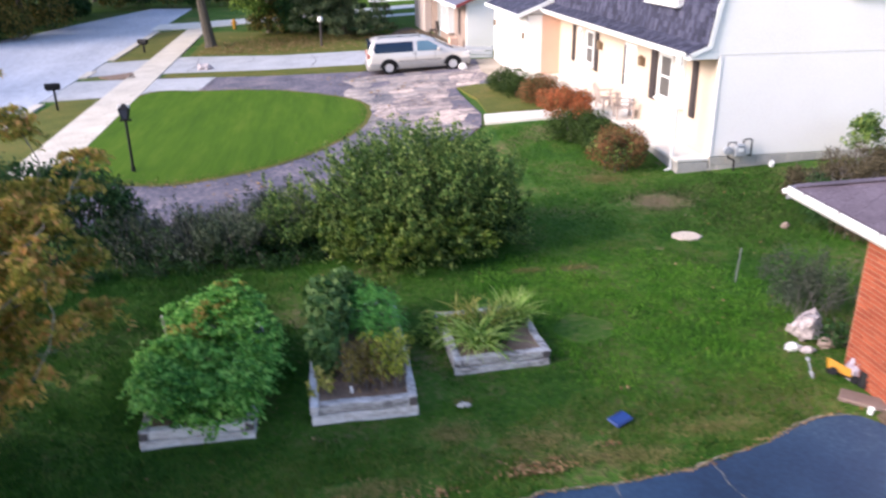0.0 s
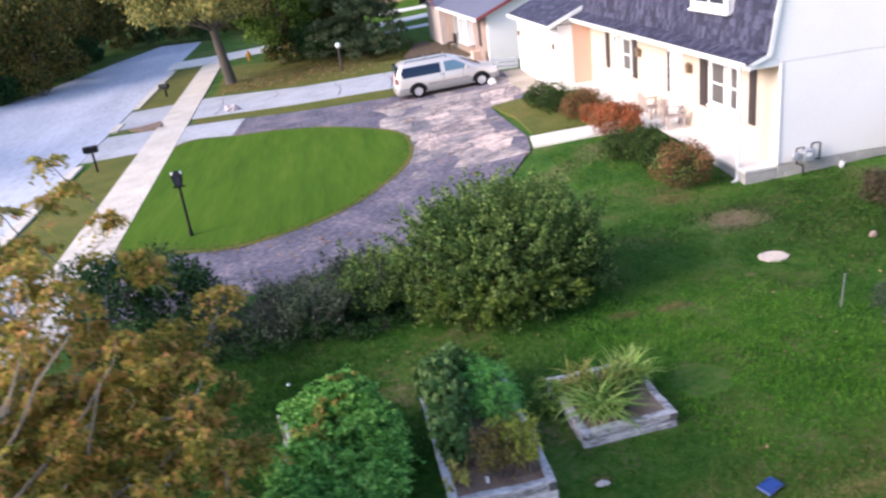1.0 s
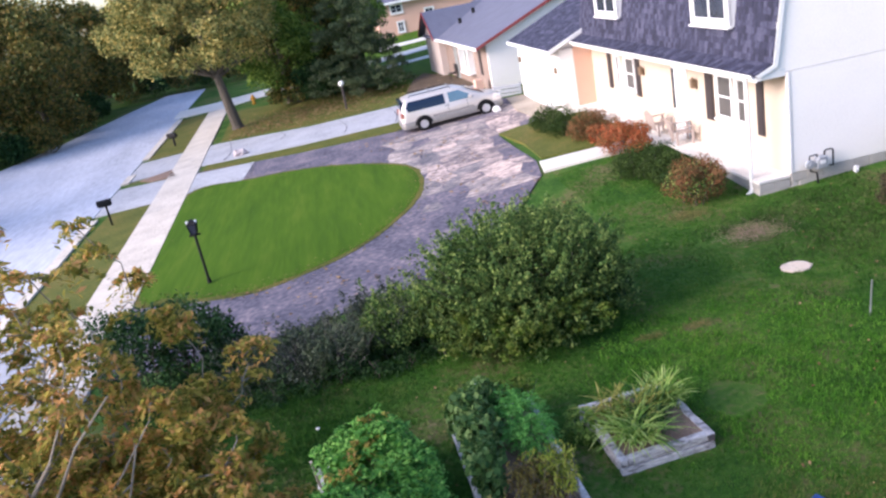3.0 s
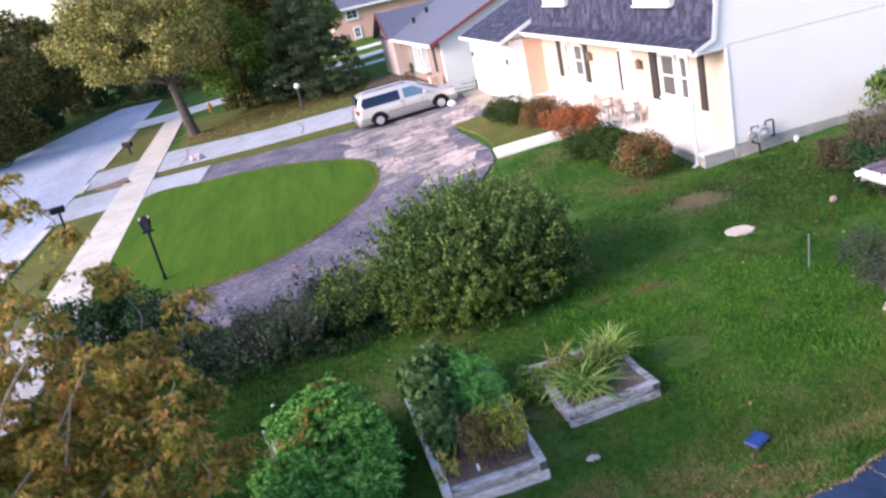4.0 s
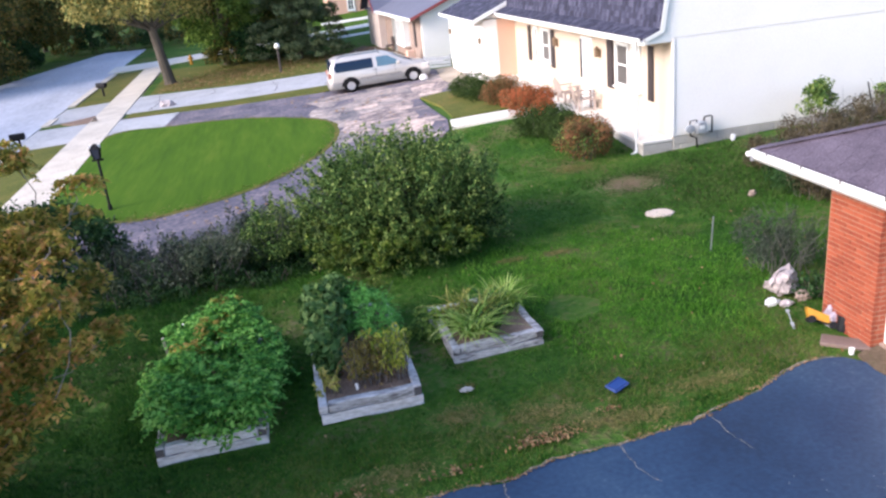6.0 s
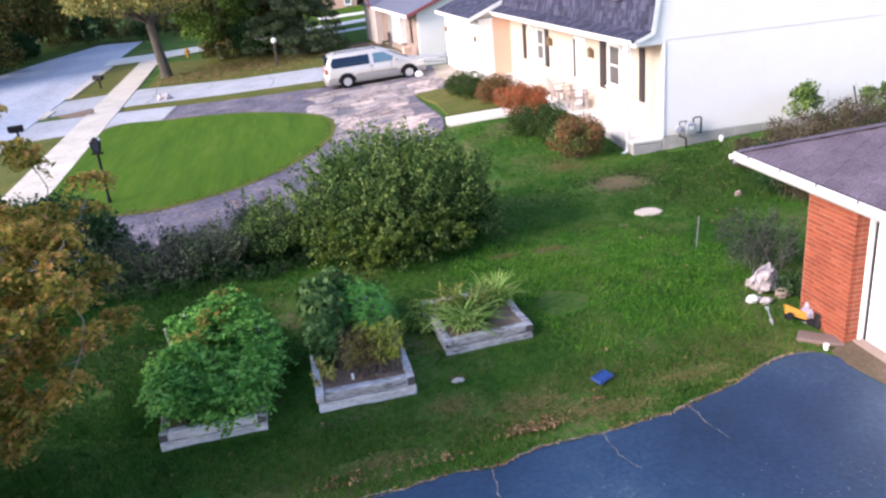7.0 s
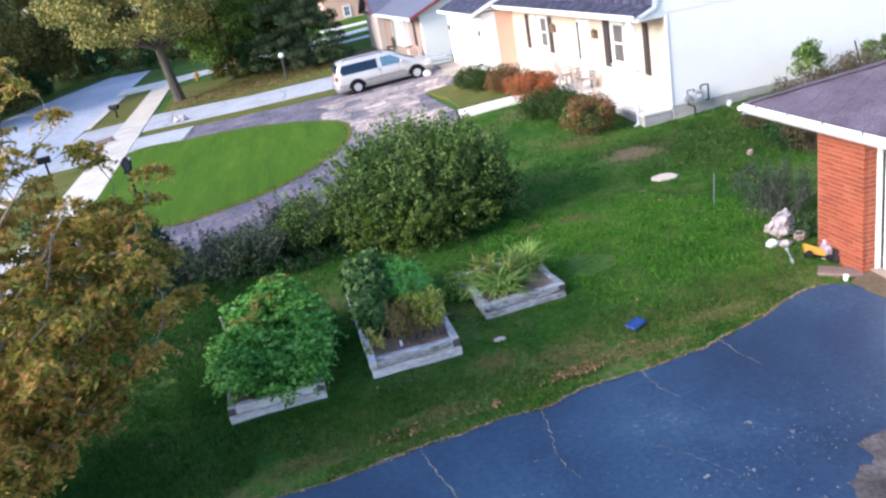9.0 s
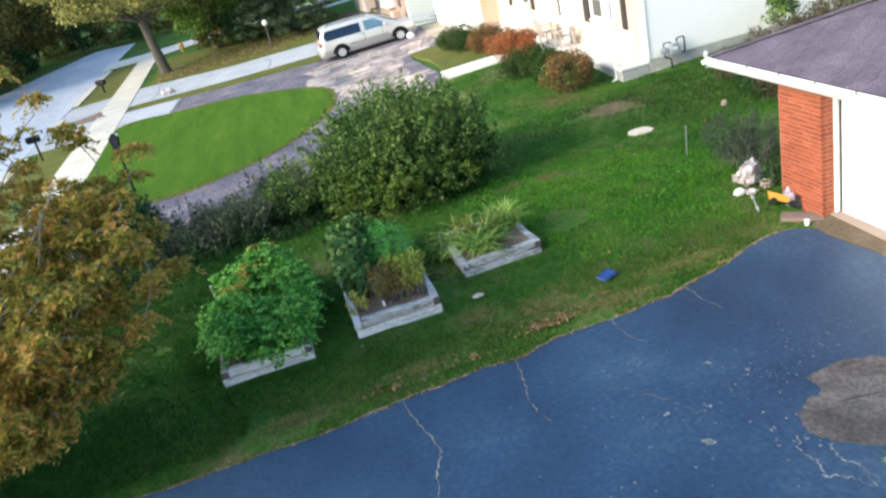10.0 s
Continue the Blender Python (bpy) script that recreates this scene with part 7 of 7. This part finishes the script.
        thin = z > 3.2 and x < 0.9
        if z > 3.6 and x > 0.9 and rng.random() < 0.85:
            continue
        crowns.append(((x, y, z), int(rng.integers(4, 8)) if thin else int(rng.integers(12, 18))))
    # Extra leaf mass added on the unseen side to shade the grass below.
    for _ in range(360):
        d = rng.normal(0, 1, 3)
        d *= rng.random() ** 0.4 / np.linalg.norm(d)
        crowns.append(((-2.5 + 1.25 * d[0], -0.3 + 1.9 * d[1], 1.9 + 1.15 * d[2]), 11))
    base, way = [], []
    spine = np.array([tuple(q) for q in nodes])
    for at, n in sorted(crowns, key=lambda c: math.hypot(c[0][0], c[0][1]) + 0.7 * c[0][2]):
        gap = np.linalg.norm(spine - np.array(at), axis=1) + 0.6 * np.maximum(0, spine[:, 2] - at[2] + 0.1)
        at, root = Vector(at), Vector(spine[int(np.argmin(gap))])
        mid = root.lerp(at, 0.5) + Vector((at.x, at.y, 0)).normalized() * 0.12 * (at - root).length + Vector(rng.normal(0, 0.03, 3))
        tube(bm, [root, root.lerp(mid, 0.55), mid, mid.lerp(at, 0.6) + Vector((0, 0, 0.02)), at], [0.008, 0.007, 0.006, 0.005, 0.003], 4)
        if (at - root).length > 0.2:
            spine = np.vstack([spine, [tuple(mid)], [tuple(mid.lerp(at, 0.6))]])
        for _ in range(n):
            a, e = rng.uniform(0, math.tau), rng.uniform(-0.35, 0.95)
            base.append(at - (at - mid) * rng.uniform(0, 0.12))
            way.append((math.cos(a) * math.cos(e), math.sin(a) * math.cos(e), math.sin(e)))
    part("limbwork", bm, M_BRANCH, t)["kind"] = "stuff"
    base, way = np.array([tuple(v) for v in base]), np.array(way)
    long = rng.uniform(0.12, 0.27, (len(base), 1))
    side = np.cross(way, [0, 0, 1.0])
    side /= np.linalg.norm(side, axis=1, keepdims=True) + 1e-6
    pts, out = [], []
    count = 11
    for k in range(count):
        s = 0.25 + 0.75 * (k // 2 + 1) / (count // 2 + 1)
        q = 0 if k == count - 1 else (1 if k % 2 else -1)
        p = base + way * long * s - np.array([0, 0, 1.0]) * long * s * s * 0.6 + side * q * 0.032
        pts.append(p + rng.normal(0, 0.006, p.shape))
        out.append(np.tile([[0, 0, 1.0]], (len(p), 1)))
    leaves("foliage", np.concatenate(pts), np.concatenate(out), 0.042, L_AUTUMN, t, 0.46, 0.2, 5, droop=0.45, spread=0.45)


autumn_tree()


def big_tree(name, x, y, trunk_h, trunk_r, crown_c, crown_r, n_lumps, lump, count, size, mat, label, seed, lean=(0, 0), low=-0.6, limbs=9):
    rng = np.random.default_rng(seed)
    t = thing(name, pose(x, y, ground_z(x, y) - 0.1), label, "tree")
    bm = bmesh.new()
    tube(bm, [(0, 0, 0), (0, 0, 0.3), (lean[0] * 0.5, lean[1] * 0.5, trunk_h * 0.5), (lean[0], lean[1], trunk_h), (crown_c[0], crown_c[1], crown_c[2])], [trunk_r * 1.35, trunk_r, trunk_r * 0.85, trunk_r * 0.7, trunk_r * 0.3], 10)
    part("trunk", bm, M_BARK, t)
    bm = bmesh.new()
    for k in range(limbs):
        a = math.tau * k / limbs + rng.uniform(-0.3, 0.3)
        limb(bm, rng, (lean[0], lean[1], trunk_h * rng.uniform(0.8, 1.1)), (math.cos(a), math.sin(a), rng.uniform(0.2, 1.0)), crown_r[0] * rng.uniform(0.6, 0.95), trunk_r * 0.35, 5, 0.15, 0.08)
    part("limbwork", bm, M_BARK, t)["kind"] = "stuff"
    cl = lumps_on(rng, crown_c, crown_r, n_lumps, lump, low)
    pts, out = clump_points(rng, cl, count, 0.3)
    keep = pts[:, 2] > 0.25
    leaves("foliage", pts[keep], out[keep] + np.array([0, 0, 0.3]), size, mat, t, 0.6, 0.25, seed)
    return t


big_tree("maple_tree", -7.55, 52.6, 3.6, 0.36, (-0.9, -0.2, 7.2), (6.2, 5.2, 4.6), 150, 0.85, 30000, 0.105, L_MAPLE, "street maple with yellowing leaves beside the sidewalk", 201, (-0.4, 0), -0.75)


def spruce(x, y, h, r, seed, label):
    rng = np.random.default_rng(seed)
    t = thing("spruce_tree", pose(x, y, ground_z(x, y) - 0.1), label, "tree")
    bm = bmesh.new()
    tube(bm, [(0, 0, 0), (0, 0, h)], [0.28, 0.03], 9)
    part("trunk", bm, M_BARK, t)
    cl = []
    tiers = 16
    for k in range(tiers):
        f = k / tiers
        z = 1.0 + (h - 1.2) * f
        rr = r * (1 - f) ** 0.8
        for q in range(max(4, int(13 * (1 - f)))):
            a = rng.uniform(0, math.tau)
            for s in (0.12, 0.45, 0.75, 0.98):
                cl.append((math.cos(a) * rr * s, math.sin(a) * rr * s, z - 0.35 * s + rng.normal(0, 0.15), 0.42, 0.42, 0.2))
    pts, out = clump_points(rng, cl, 34000, 0.2)
    keep = pts[:, 2] > 0.15
    leaves("foliage", pts[keep], out[keep] + np.array([0, 0, -0.1]), 0.105, L_SPRUCE, t, 0.35, 0.2, seed, droop=0.5)
    return t


spruce(0.85, 53.6, 10.5, 3.35, 210, "dark green spruce on the shaded lawn")
big_tree("broadleaf_tree", -4.2, 58.5, 2.2, 0.22, (0, 0, 4.6), (3.6, 3.4, 4.4), 80, 0.8, 16000, 0.12, L_GREEN, "mid-green leafy tree beside the spruce", 230, (0.1, 0), -0.95)
big_tree("broadleaf_tree", 1.6, 60.0, 2.4, 0.22, (0, 0, 5.2), (2.4, 2.4, 4.4), 60, 0.8, 12000, 0.12, L_GREEN, "mid-green leafy tree behind the spruce", 231, (0.1, 0), -0.9)
wood_a = big_tree("woodland_tree", -23.5, 66, 3.0, 0.3, (0, 0, 6.5), (5.2, 5.0, 5.6), 90, 1.05, 12000, 0.165, L_WOOD, "dark leafy woodland tree across the street", 220, (0.2, 0.1), -0.9)
wood_b = big_tree("woodland_tree", -31.0, 60, 2.5, 0.28, (0.3, 0, 5.8), (5.6, 5.2, 5.2), 90, 1.05, 12000, 0.165, L_WOOD, "dark leafy woodland tree across the street", 221, (-0.2, 0.2), -0.95)
maple_b = big_tree("woodland_tree", -27.0, 74, 3.0, 0.3, (0, 0, 7.0), (5.4, 5.2, 5.6), 90, 1.05, 12000, 0.165, L_MAPLE, "woodland tree turning yellow across the street", 222, (0, 0.2), -0.9)
rt = random.Random(9)
# The first two spots are added, unseen trees that shade the yard's left.
spots = [(-24.5, 4.5, 1), (-25.5, 10, 0), (-24.6, 82, 0), (-26, 93, 1), (-30, 84, 0), (-36, 70, 1), (-37, 82, 0), (-40, 58, 0), (-28, 104, 0), (-36, 98, 2), (-22.5, 103, 1), (-16, 105, 0), (-11, 104, 1), (-6, 100, 0), (-21, 110, 0), (-27, 116, 1), (-44, 92, 0), (-46, 72, 1), (0, 118, 0), (6, 122, 1), (12, 118, 0), (18, 110, 1), (-3.5, 62, 0), (-2.4, 66, 1), (24, 96, 0), (30, 80, 1), (-48, 46, 0), (-52, 58, 1), (-38, 46, 1), (-33, 36, 0)]
for x, y, k in spots:
    src = (wood_a, wood_b, maple_b)[k]
    copy_thing(src, pose(x, y, ground_z(x, y) - 0.1, 0, 0, rt.uniform(0, 360)))
for k, (x, y, r, h) in enumerate([(-22.6, 62.5, 1.6, 2.4), (-24.5, 60.8, 1.5, 2.0), (-22.4, 70, 1.8, 2.6), (-23.0, 78, 1.8, 2.8), (-27.5, 60.5, 1.8, 2.6), (-1.9, 55.6, 1.9, 2.8), (-4.0, 57.5, 1.6, 2.2), (0.6, 57.5, 1.6, 2.4), (-22.0, 90, 2, 3), (-19.6, 91, 2.4, 3.4), (-16.6, 91.5, 2.4, 3.2), (-13.6, 91, 2.4, 3.2), (-10.6, 90, 2.4, 3.4), (-7.8, 89, 2.2, 3.0), (-25.4, 71, 1.8, 2.6), (-24.2, 82, 1.8, 2.6)]):
    rng = np.random.default_rng(300 + k)
    cl = [(0, 0, h * 0.5, r * 0.7, r * 0.7, h * 0.45)] + lumps_on(rng, (0, 0, h * 0.5), (r, r, h * 0.55), 26, 0.5, -0.7)
    shrub("undergrowth_bush", x, y, cl, 2200, 0.11, L_DARK if k % 2 else L_WOOD, "dark dense bush under the trees", "bush", 310 + k, 0.6, 8, h * 0.7, r, "undergrowth")

# ---- grass and litter ----
def in_rect_points(rng, n, x0, x1, y0, y1):
    return np.stack([rng.uniform(x0, x1, n), rng.uniform(y0, y1, n)], 1)


def grass(name, n, region, height, width, mat, label, seed, reject):
    rng = np.random.default_rng(seed)
    p = in_rect_points(rng, n, *region)
    p = np.array([q for q in p if not reject(q[0], q[1])])
    n = len(p)
    z = np.array([ground_z(a, b) - 0.005 for a, b in p])
    base = np.column_stack([p, z])
    tall = np.array([0.8 + 0.4 * noise.noise((a * 0.9, b * 0.9, 8)) + 0.75 * max(0, noise.noise((a * 3.1, b * 3.1, 2))) for a, b in p])
    v = np.empty((n, 3, 3))
    a = rng.uniform(0, math.tau, n)
    side = np.column_stack([np.cos(a), np.sin(a), np.zeros(n)]) * width
    lean = rng.normal(0, 0.45, (n, 2)) * height
    v[:, 0], v[:, 1] = base - side, base + side
    v[:, 2] = base + np.column_stack([lean, height * tall * rng.uniform(0.6, 1.3, n)])
    mesh = bpy.data.meshes.new(name)
    mesh.vertices.add(n * 3)
    mesh.vertices.foreach_set("co", v.ravel())
    mesh.loops.add(n * 3)
    mesh.loops.foreach_set("vertex_index", np.arange(n * 3, dtype=np.int32))
    mesh.polygons.add(n)
    mesh.polygons.foreach_set("loop_start", (np.arange(n) * 3).astype(np.int32))
    mesh.update(calc_edges=True)
    ob = finish(name, mesh, mat)
    return tagged(ob, label, "grass", "", "stuff")


def edge_y(x):
    for (xa, ya), (xb, yb) in zip(edge, edge[1:]):
        if xa <= x <= xb:
            return ya + (yb - ya) * (x - xa) / (xb - xa)
    return 7.2


spots_dry = [(7.2, 15.75, 0.6, 0.42), (2.2, 7.25, 0.6, 0.35), (1.2, 7.6, 0.5, 0.3), (0.2, 6.7, 0.7, 0.2), (3.3, 6.75, 0.6, 0.2), (-1.6, 6.5, 0.6, 0.2), (6.4, 17.3, 0.7, 0.35), (3.3, 12.3, 0.35, 0.15), (4.2, 12.3, 0.4, 0.15), (1.45, 8.25, 0.16, 0.1), (2.6, 6.85, 0.9, 0.2), (4.3, 7.15, 0.8, 0.22)]


def off_yard(x, y):
    if y < edge_y(x) + 0.03 and x < 6.3:
        return True
    if x > 6.5 and y < 8.2:
        return True
    for a, b, c, d in ((-2.5, -1.15, 7.9, 10.75), (-0.48, 0.85, 8.05, 11.05), (1.45, 2.8, 8.9, 10.5), (8.2, 30, 17.2, 40), (6.6, 30, 0, 8.2)):
        if a < x < b and c < y < d:
            return True
    for a, b, rx, ry in spots_dry:
        if ((x - a) / rx) ** 2 + ((y - b) / ry) ** 2 < 0.9 + 1.1 * noise.noise((x * 3, y * 3, 7)):
            return True
    bare = noise.noise((x * 0.55, y * 0.55, 21)) + 0.35 * noise.noise((x * 2.2, y * 2.2, 5))
    return bare < -0.48


grass("lawn_grass", 170000, (-7.5, 10.5, 5.6, 14.0), 0.05, 0.006, M_BLADE, "short green lawn grass in the back yard", 1, off_yard)
grass("lawn_grass", 60000, (-1.0, 10.5, 14.0, 23.0), 0.05, 0.009, M_BLADE, "short green lawn grass beside the white house", 2, lambda x, y: off_yard(x, y) or (x < 4.7 and y > 16.5) or (y > 22.6 and x > 4.5))
rm = random.Random(12)
grass("lawn_grass", 70000, (-7.0, 0.5, 6.3, 14.2), 0.085, 0.006, M_SHADEBLADE, "longer grass between tree and raised beds, darkened for shade", 3, lambda x, y: off_yard(x, y) or x + 1.3 * noise.noise((x * 0.8, y * 0.8, 4)) + rm.uniform(-0.9, 0.9) > -1.1 - 0.35 * abs(y - 11.5))
grass("lawn_grass", 26000, (5.0, 11.0, 12.6, 17.3), 0.06, 0.008, M_DULLSHADE, "dull grass before the white gable wall, darkened for shade", 5, lambda x, y: off_yard(x, y) or ((x - 9.0) / 2.8) ** 2 + ((y - 15.2) / 2.2) ** 2 + 0.7 * noise.noise((x * 0.9, y * 0.9, 14)) + rm.uniform(-0.5, 0.7) > 0.75)
grass("lawn_grass", 54000, (1.6, 7.9, 7.0, 13.9), 0.06, 0.006, M_LITBLADE, "lime green grass mid-lawn, partly brightened for the light there", 4, lambda x, y: off_yard(x, y) or ((x - 4.4) / 2.6) ** 2 + ((y - 10.6) / 2.6) ** 2 + 0.9 * noise.noise((x * 1.3, y * 1.3, 4)) + rm.uniform(-0.4, 0.5) > 0.8)
grass("lawn_grass", 34000, (-2.6, 6.3, 6.0, 9.0), 0.05, 0.006, M_OLIVE, "thin olive-green grass along the drive edge", 6, lambda x, y: off_yard(x, y) or abs(y - edge_y(x) - 0.75) + 0.6 * noise.noise((x * 1.1, y * 1.1, 9)) + rm.uniform(-0.35, 0.35) > 0.75)
for k, (x, y, rx, ry) in enumerate(spots_dry):
    rx, ry = (rx, ry) if k == 0 else (rx * 0.7, ry * 0.7)
    rg = np.random.default_rng(400 + k)
    n = int(15000 * rx * ry) + 120
    q = np.column_stack([rg.normal(x, rx * 0.65, n), rg.normal(y, ry * 0.65, n)])
    q = np.array([w for w in q if w[1] > edge_y(w[0]) and not (1.4 < w[0] < 2.85 and 8.9 < w[1] < 10.5) and not (-0.55 < w[0] < 0.9 and 8 < w[1] < 11)])
    at = np.column_stack([q, [ground_z(a, b) + 0.02 for a, b in q]])
    lf = leaves("dry_grass", at, np.tile([[0, 0, 1.0]], (len(at), 1)), 0.022, M_PALESTRAW if k == 0 else M_STRAW, None, 0.2, 0.1, 410 + k, spread=0.5)
    tagged(lf, "flattened straw-coloured dry grass patch on the lawn", "dry grass", "", "stuff")
rng = np.random.default_rng(55)
n = 900
px = rng.uniform(-5, 6.0, n)
py = np.array([edge_y(a) for a in px]) + np.abs(rng.normal(0, 0.1, n)) * (0.5 + np.array([0.9 * noise.noise((a * 0.8, 3, 1)) for a in px])) - 0.03
pts = np.column_stack([px, py, [ground_z(a, b) + 0.03 for a, b in zip(px, py)]])
lf = leaves("fallen_leaves", pts, np.tile([[0, 0, 1.0]], (n, 1)), 0.016, L_DEAD, None, 0.6, 0.2, 6, spread=0.3)
tagged(lf, "dry brown leaves and debris along the drive edge", "fallen leaves", "", "stuff")
for k, (x, y, rx, ry, n) in enumerate([(2.05, 6.62, 0.42, 0.14, 240), (0.85, 6.42, 0.32, 0.10, 60), (-0.35, 6.38, 0.5, 0.14, 70), (2.95, 6.95, 0.16, 0.14, 40)]):
    q = np.column_stack([rng.normal(x, rx * 0.5, n), y + np.abs(rng.normal(0, ry, n))])
    pts = np.column_stack([q, [ground_z(a, b) + 0.04 for a, b in q]])
    lf = leaves("fallen_leaves", pts, np.tile([[0, 0, 1.0]], (n, 1)), 0.026, L_DEAD, None, 0.55, 0.2, 600 + k, spread=0.4)
    tagged(lf, "heap of dry brown leaves at the drive edge", "fallen leaves", "", "stuff")
n = 260
p = in_rect_points(rng, n, -6, 10, 6.5, 17)
p = np.array([q for q in p if not off_yard(*q)])
pts = np.column_stack([p, [ground_z(a, b) + 0.035 for a, b in p]])
lf = leaves("fallen_leaves", pts, np.tile([[0, 0, 1.0]], (len(p), 1)), 0.03, L_DEAD, None, 0.6, 0.2, 7, spread=0.4)
tagged(lf, "scattered pale fallen leaves on the lawn", "fallen leaves", "", "stuff")

n = 1100
p = in_rect_points(rng, n, -8, 4.6, 17, 36)
p = np.array([q for q in p if noise.noise((q[0] * 0.5, q[1] * 0.5, 6)) > -0.05])
p = np.array([q for q in p if ((q[0] + 3.4) / 4.9) ** 2 + ((q[1] - 28.2) / 7.6) ** 2 > 1.0 and q[0] > -8 and not (q[0] < -5 and q[1] > 21)])
pts = np.column_stack([p, [ground_z(a, b) + 0.06 for a, b in p]])
lf = leaves("fallen_leaves", pts, np.tile([[0, 0, 1.0]], (len(p), 1)), 0.07, L_DEAD, None, 0.6, 0.1, 8, spread=0.2)
tagged(lf, "scattered orange fallen leaves over the loop drive", "fallen leaves", "", "stuff")

n = 3000
p = np.column_stack([rng.normal(-3.5, 4.0, n), rng.normal(50.5, 2.6, n)])
p = np.array([q for q in p if q[1] > 46.6 - 0.45 * (q[0] + 4) and q[1] > 45.2 and -7.9 < q[0] < 6])
pts = np.column_stack([p, [ground_z(a, b) + 0.045 for a, b in p]])
lf = leaves("fallen_leaves", pts, np.tile([[0, 0, 1.0]], (len(p), 1)), 0.08, L_DEAD, None, 0.6, 0.1, 12, spread=0.2)
tagged(lf, "brown leaf litter on the grass under the street trees", "fallen leaves", "", "stuff")
rim = [q[:2] for q in curve_points([(x, y, 0) for x, y in oval], 60)]
q = np.array(rim)[rng.integers(0, len(rim), 1500)] + rng.normal(0, 0.3, (1500, 2))
pts = np.column_stack([q, [ground_z(a, b) + 0.062 for a, b in q]])
lf = leaves("dry_grass", pts, np.tile([[0, 0, 1.0]], (len(q), 1)), 0.05, M_STRAW, None, 0.2, 0.1, 9, spread=0.4)
tagged(lf, "straw-coloured dry grass along the oval lawn's rim", "dry grass", "", "stuff")
strap_plant(3.95, 2.45, 0.11, 30, 0.22, 71, "small green weed at the edge of the bare asphalt patch", L_BUSH)
for k, (x, y) in enumerate([(-2.65, 12.2), (0.07, 12.23)]):
    rock("paper_scrap", pose(x, y, ground_z(x, y) + 0.05), (0.032, 0.026, 0.02), M_WHITE, "small crumpled white paper scrap on the grass", "litter")

garage_roof()
garage_bricks()
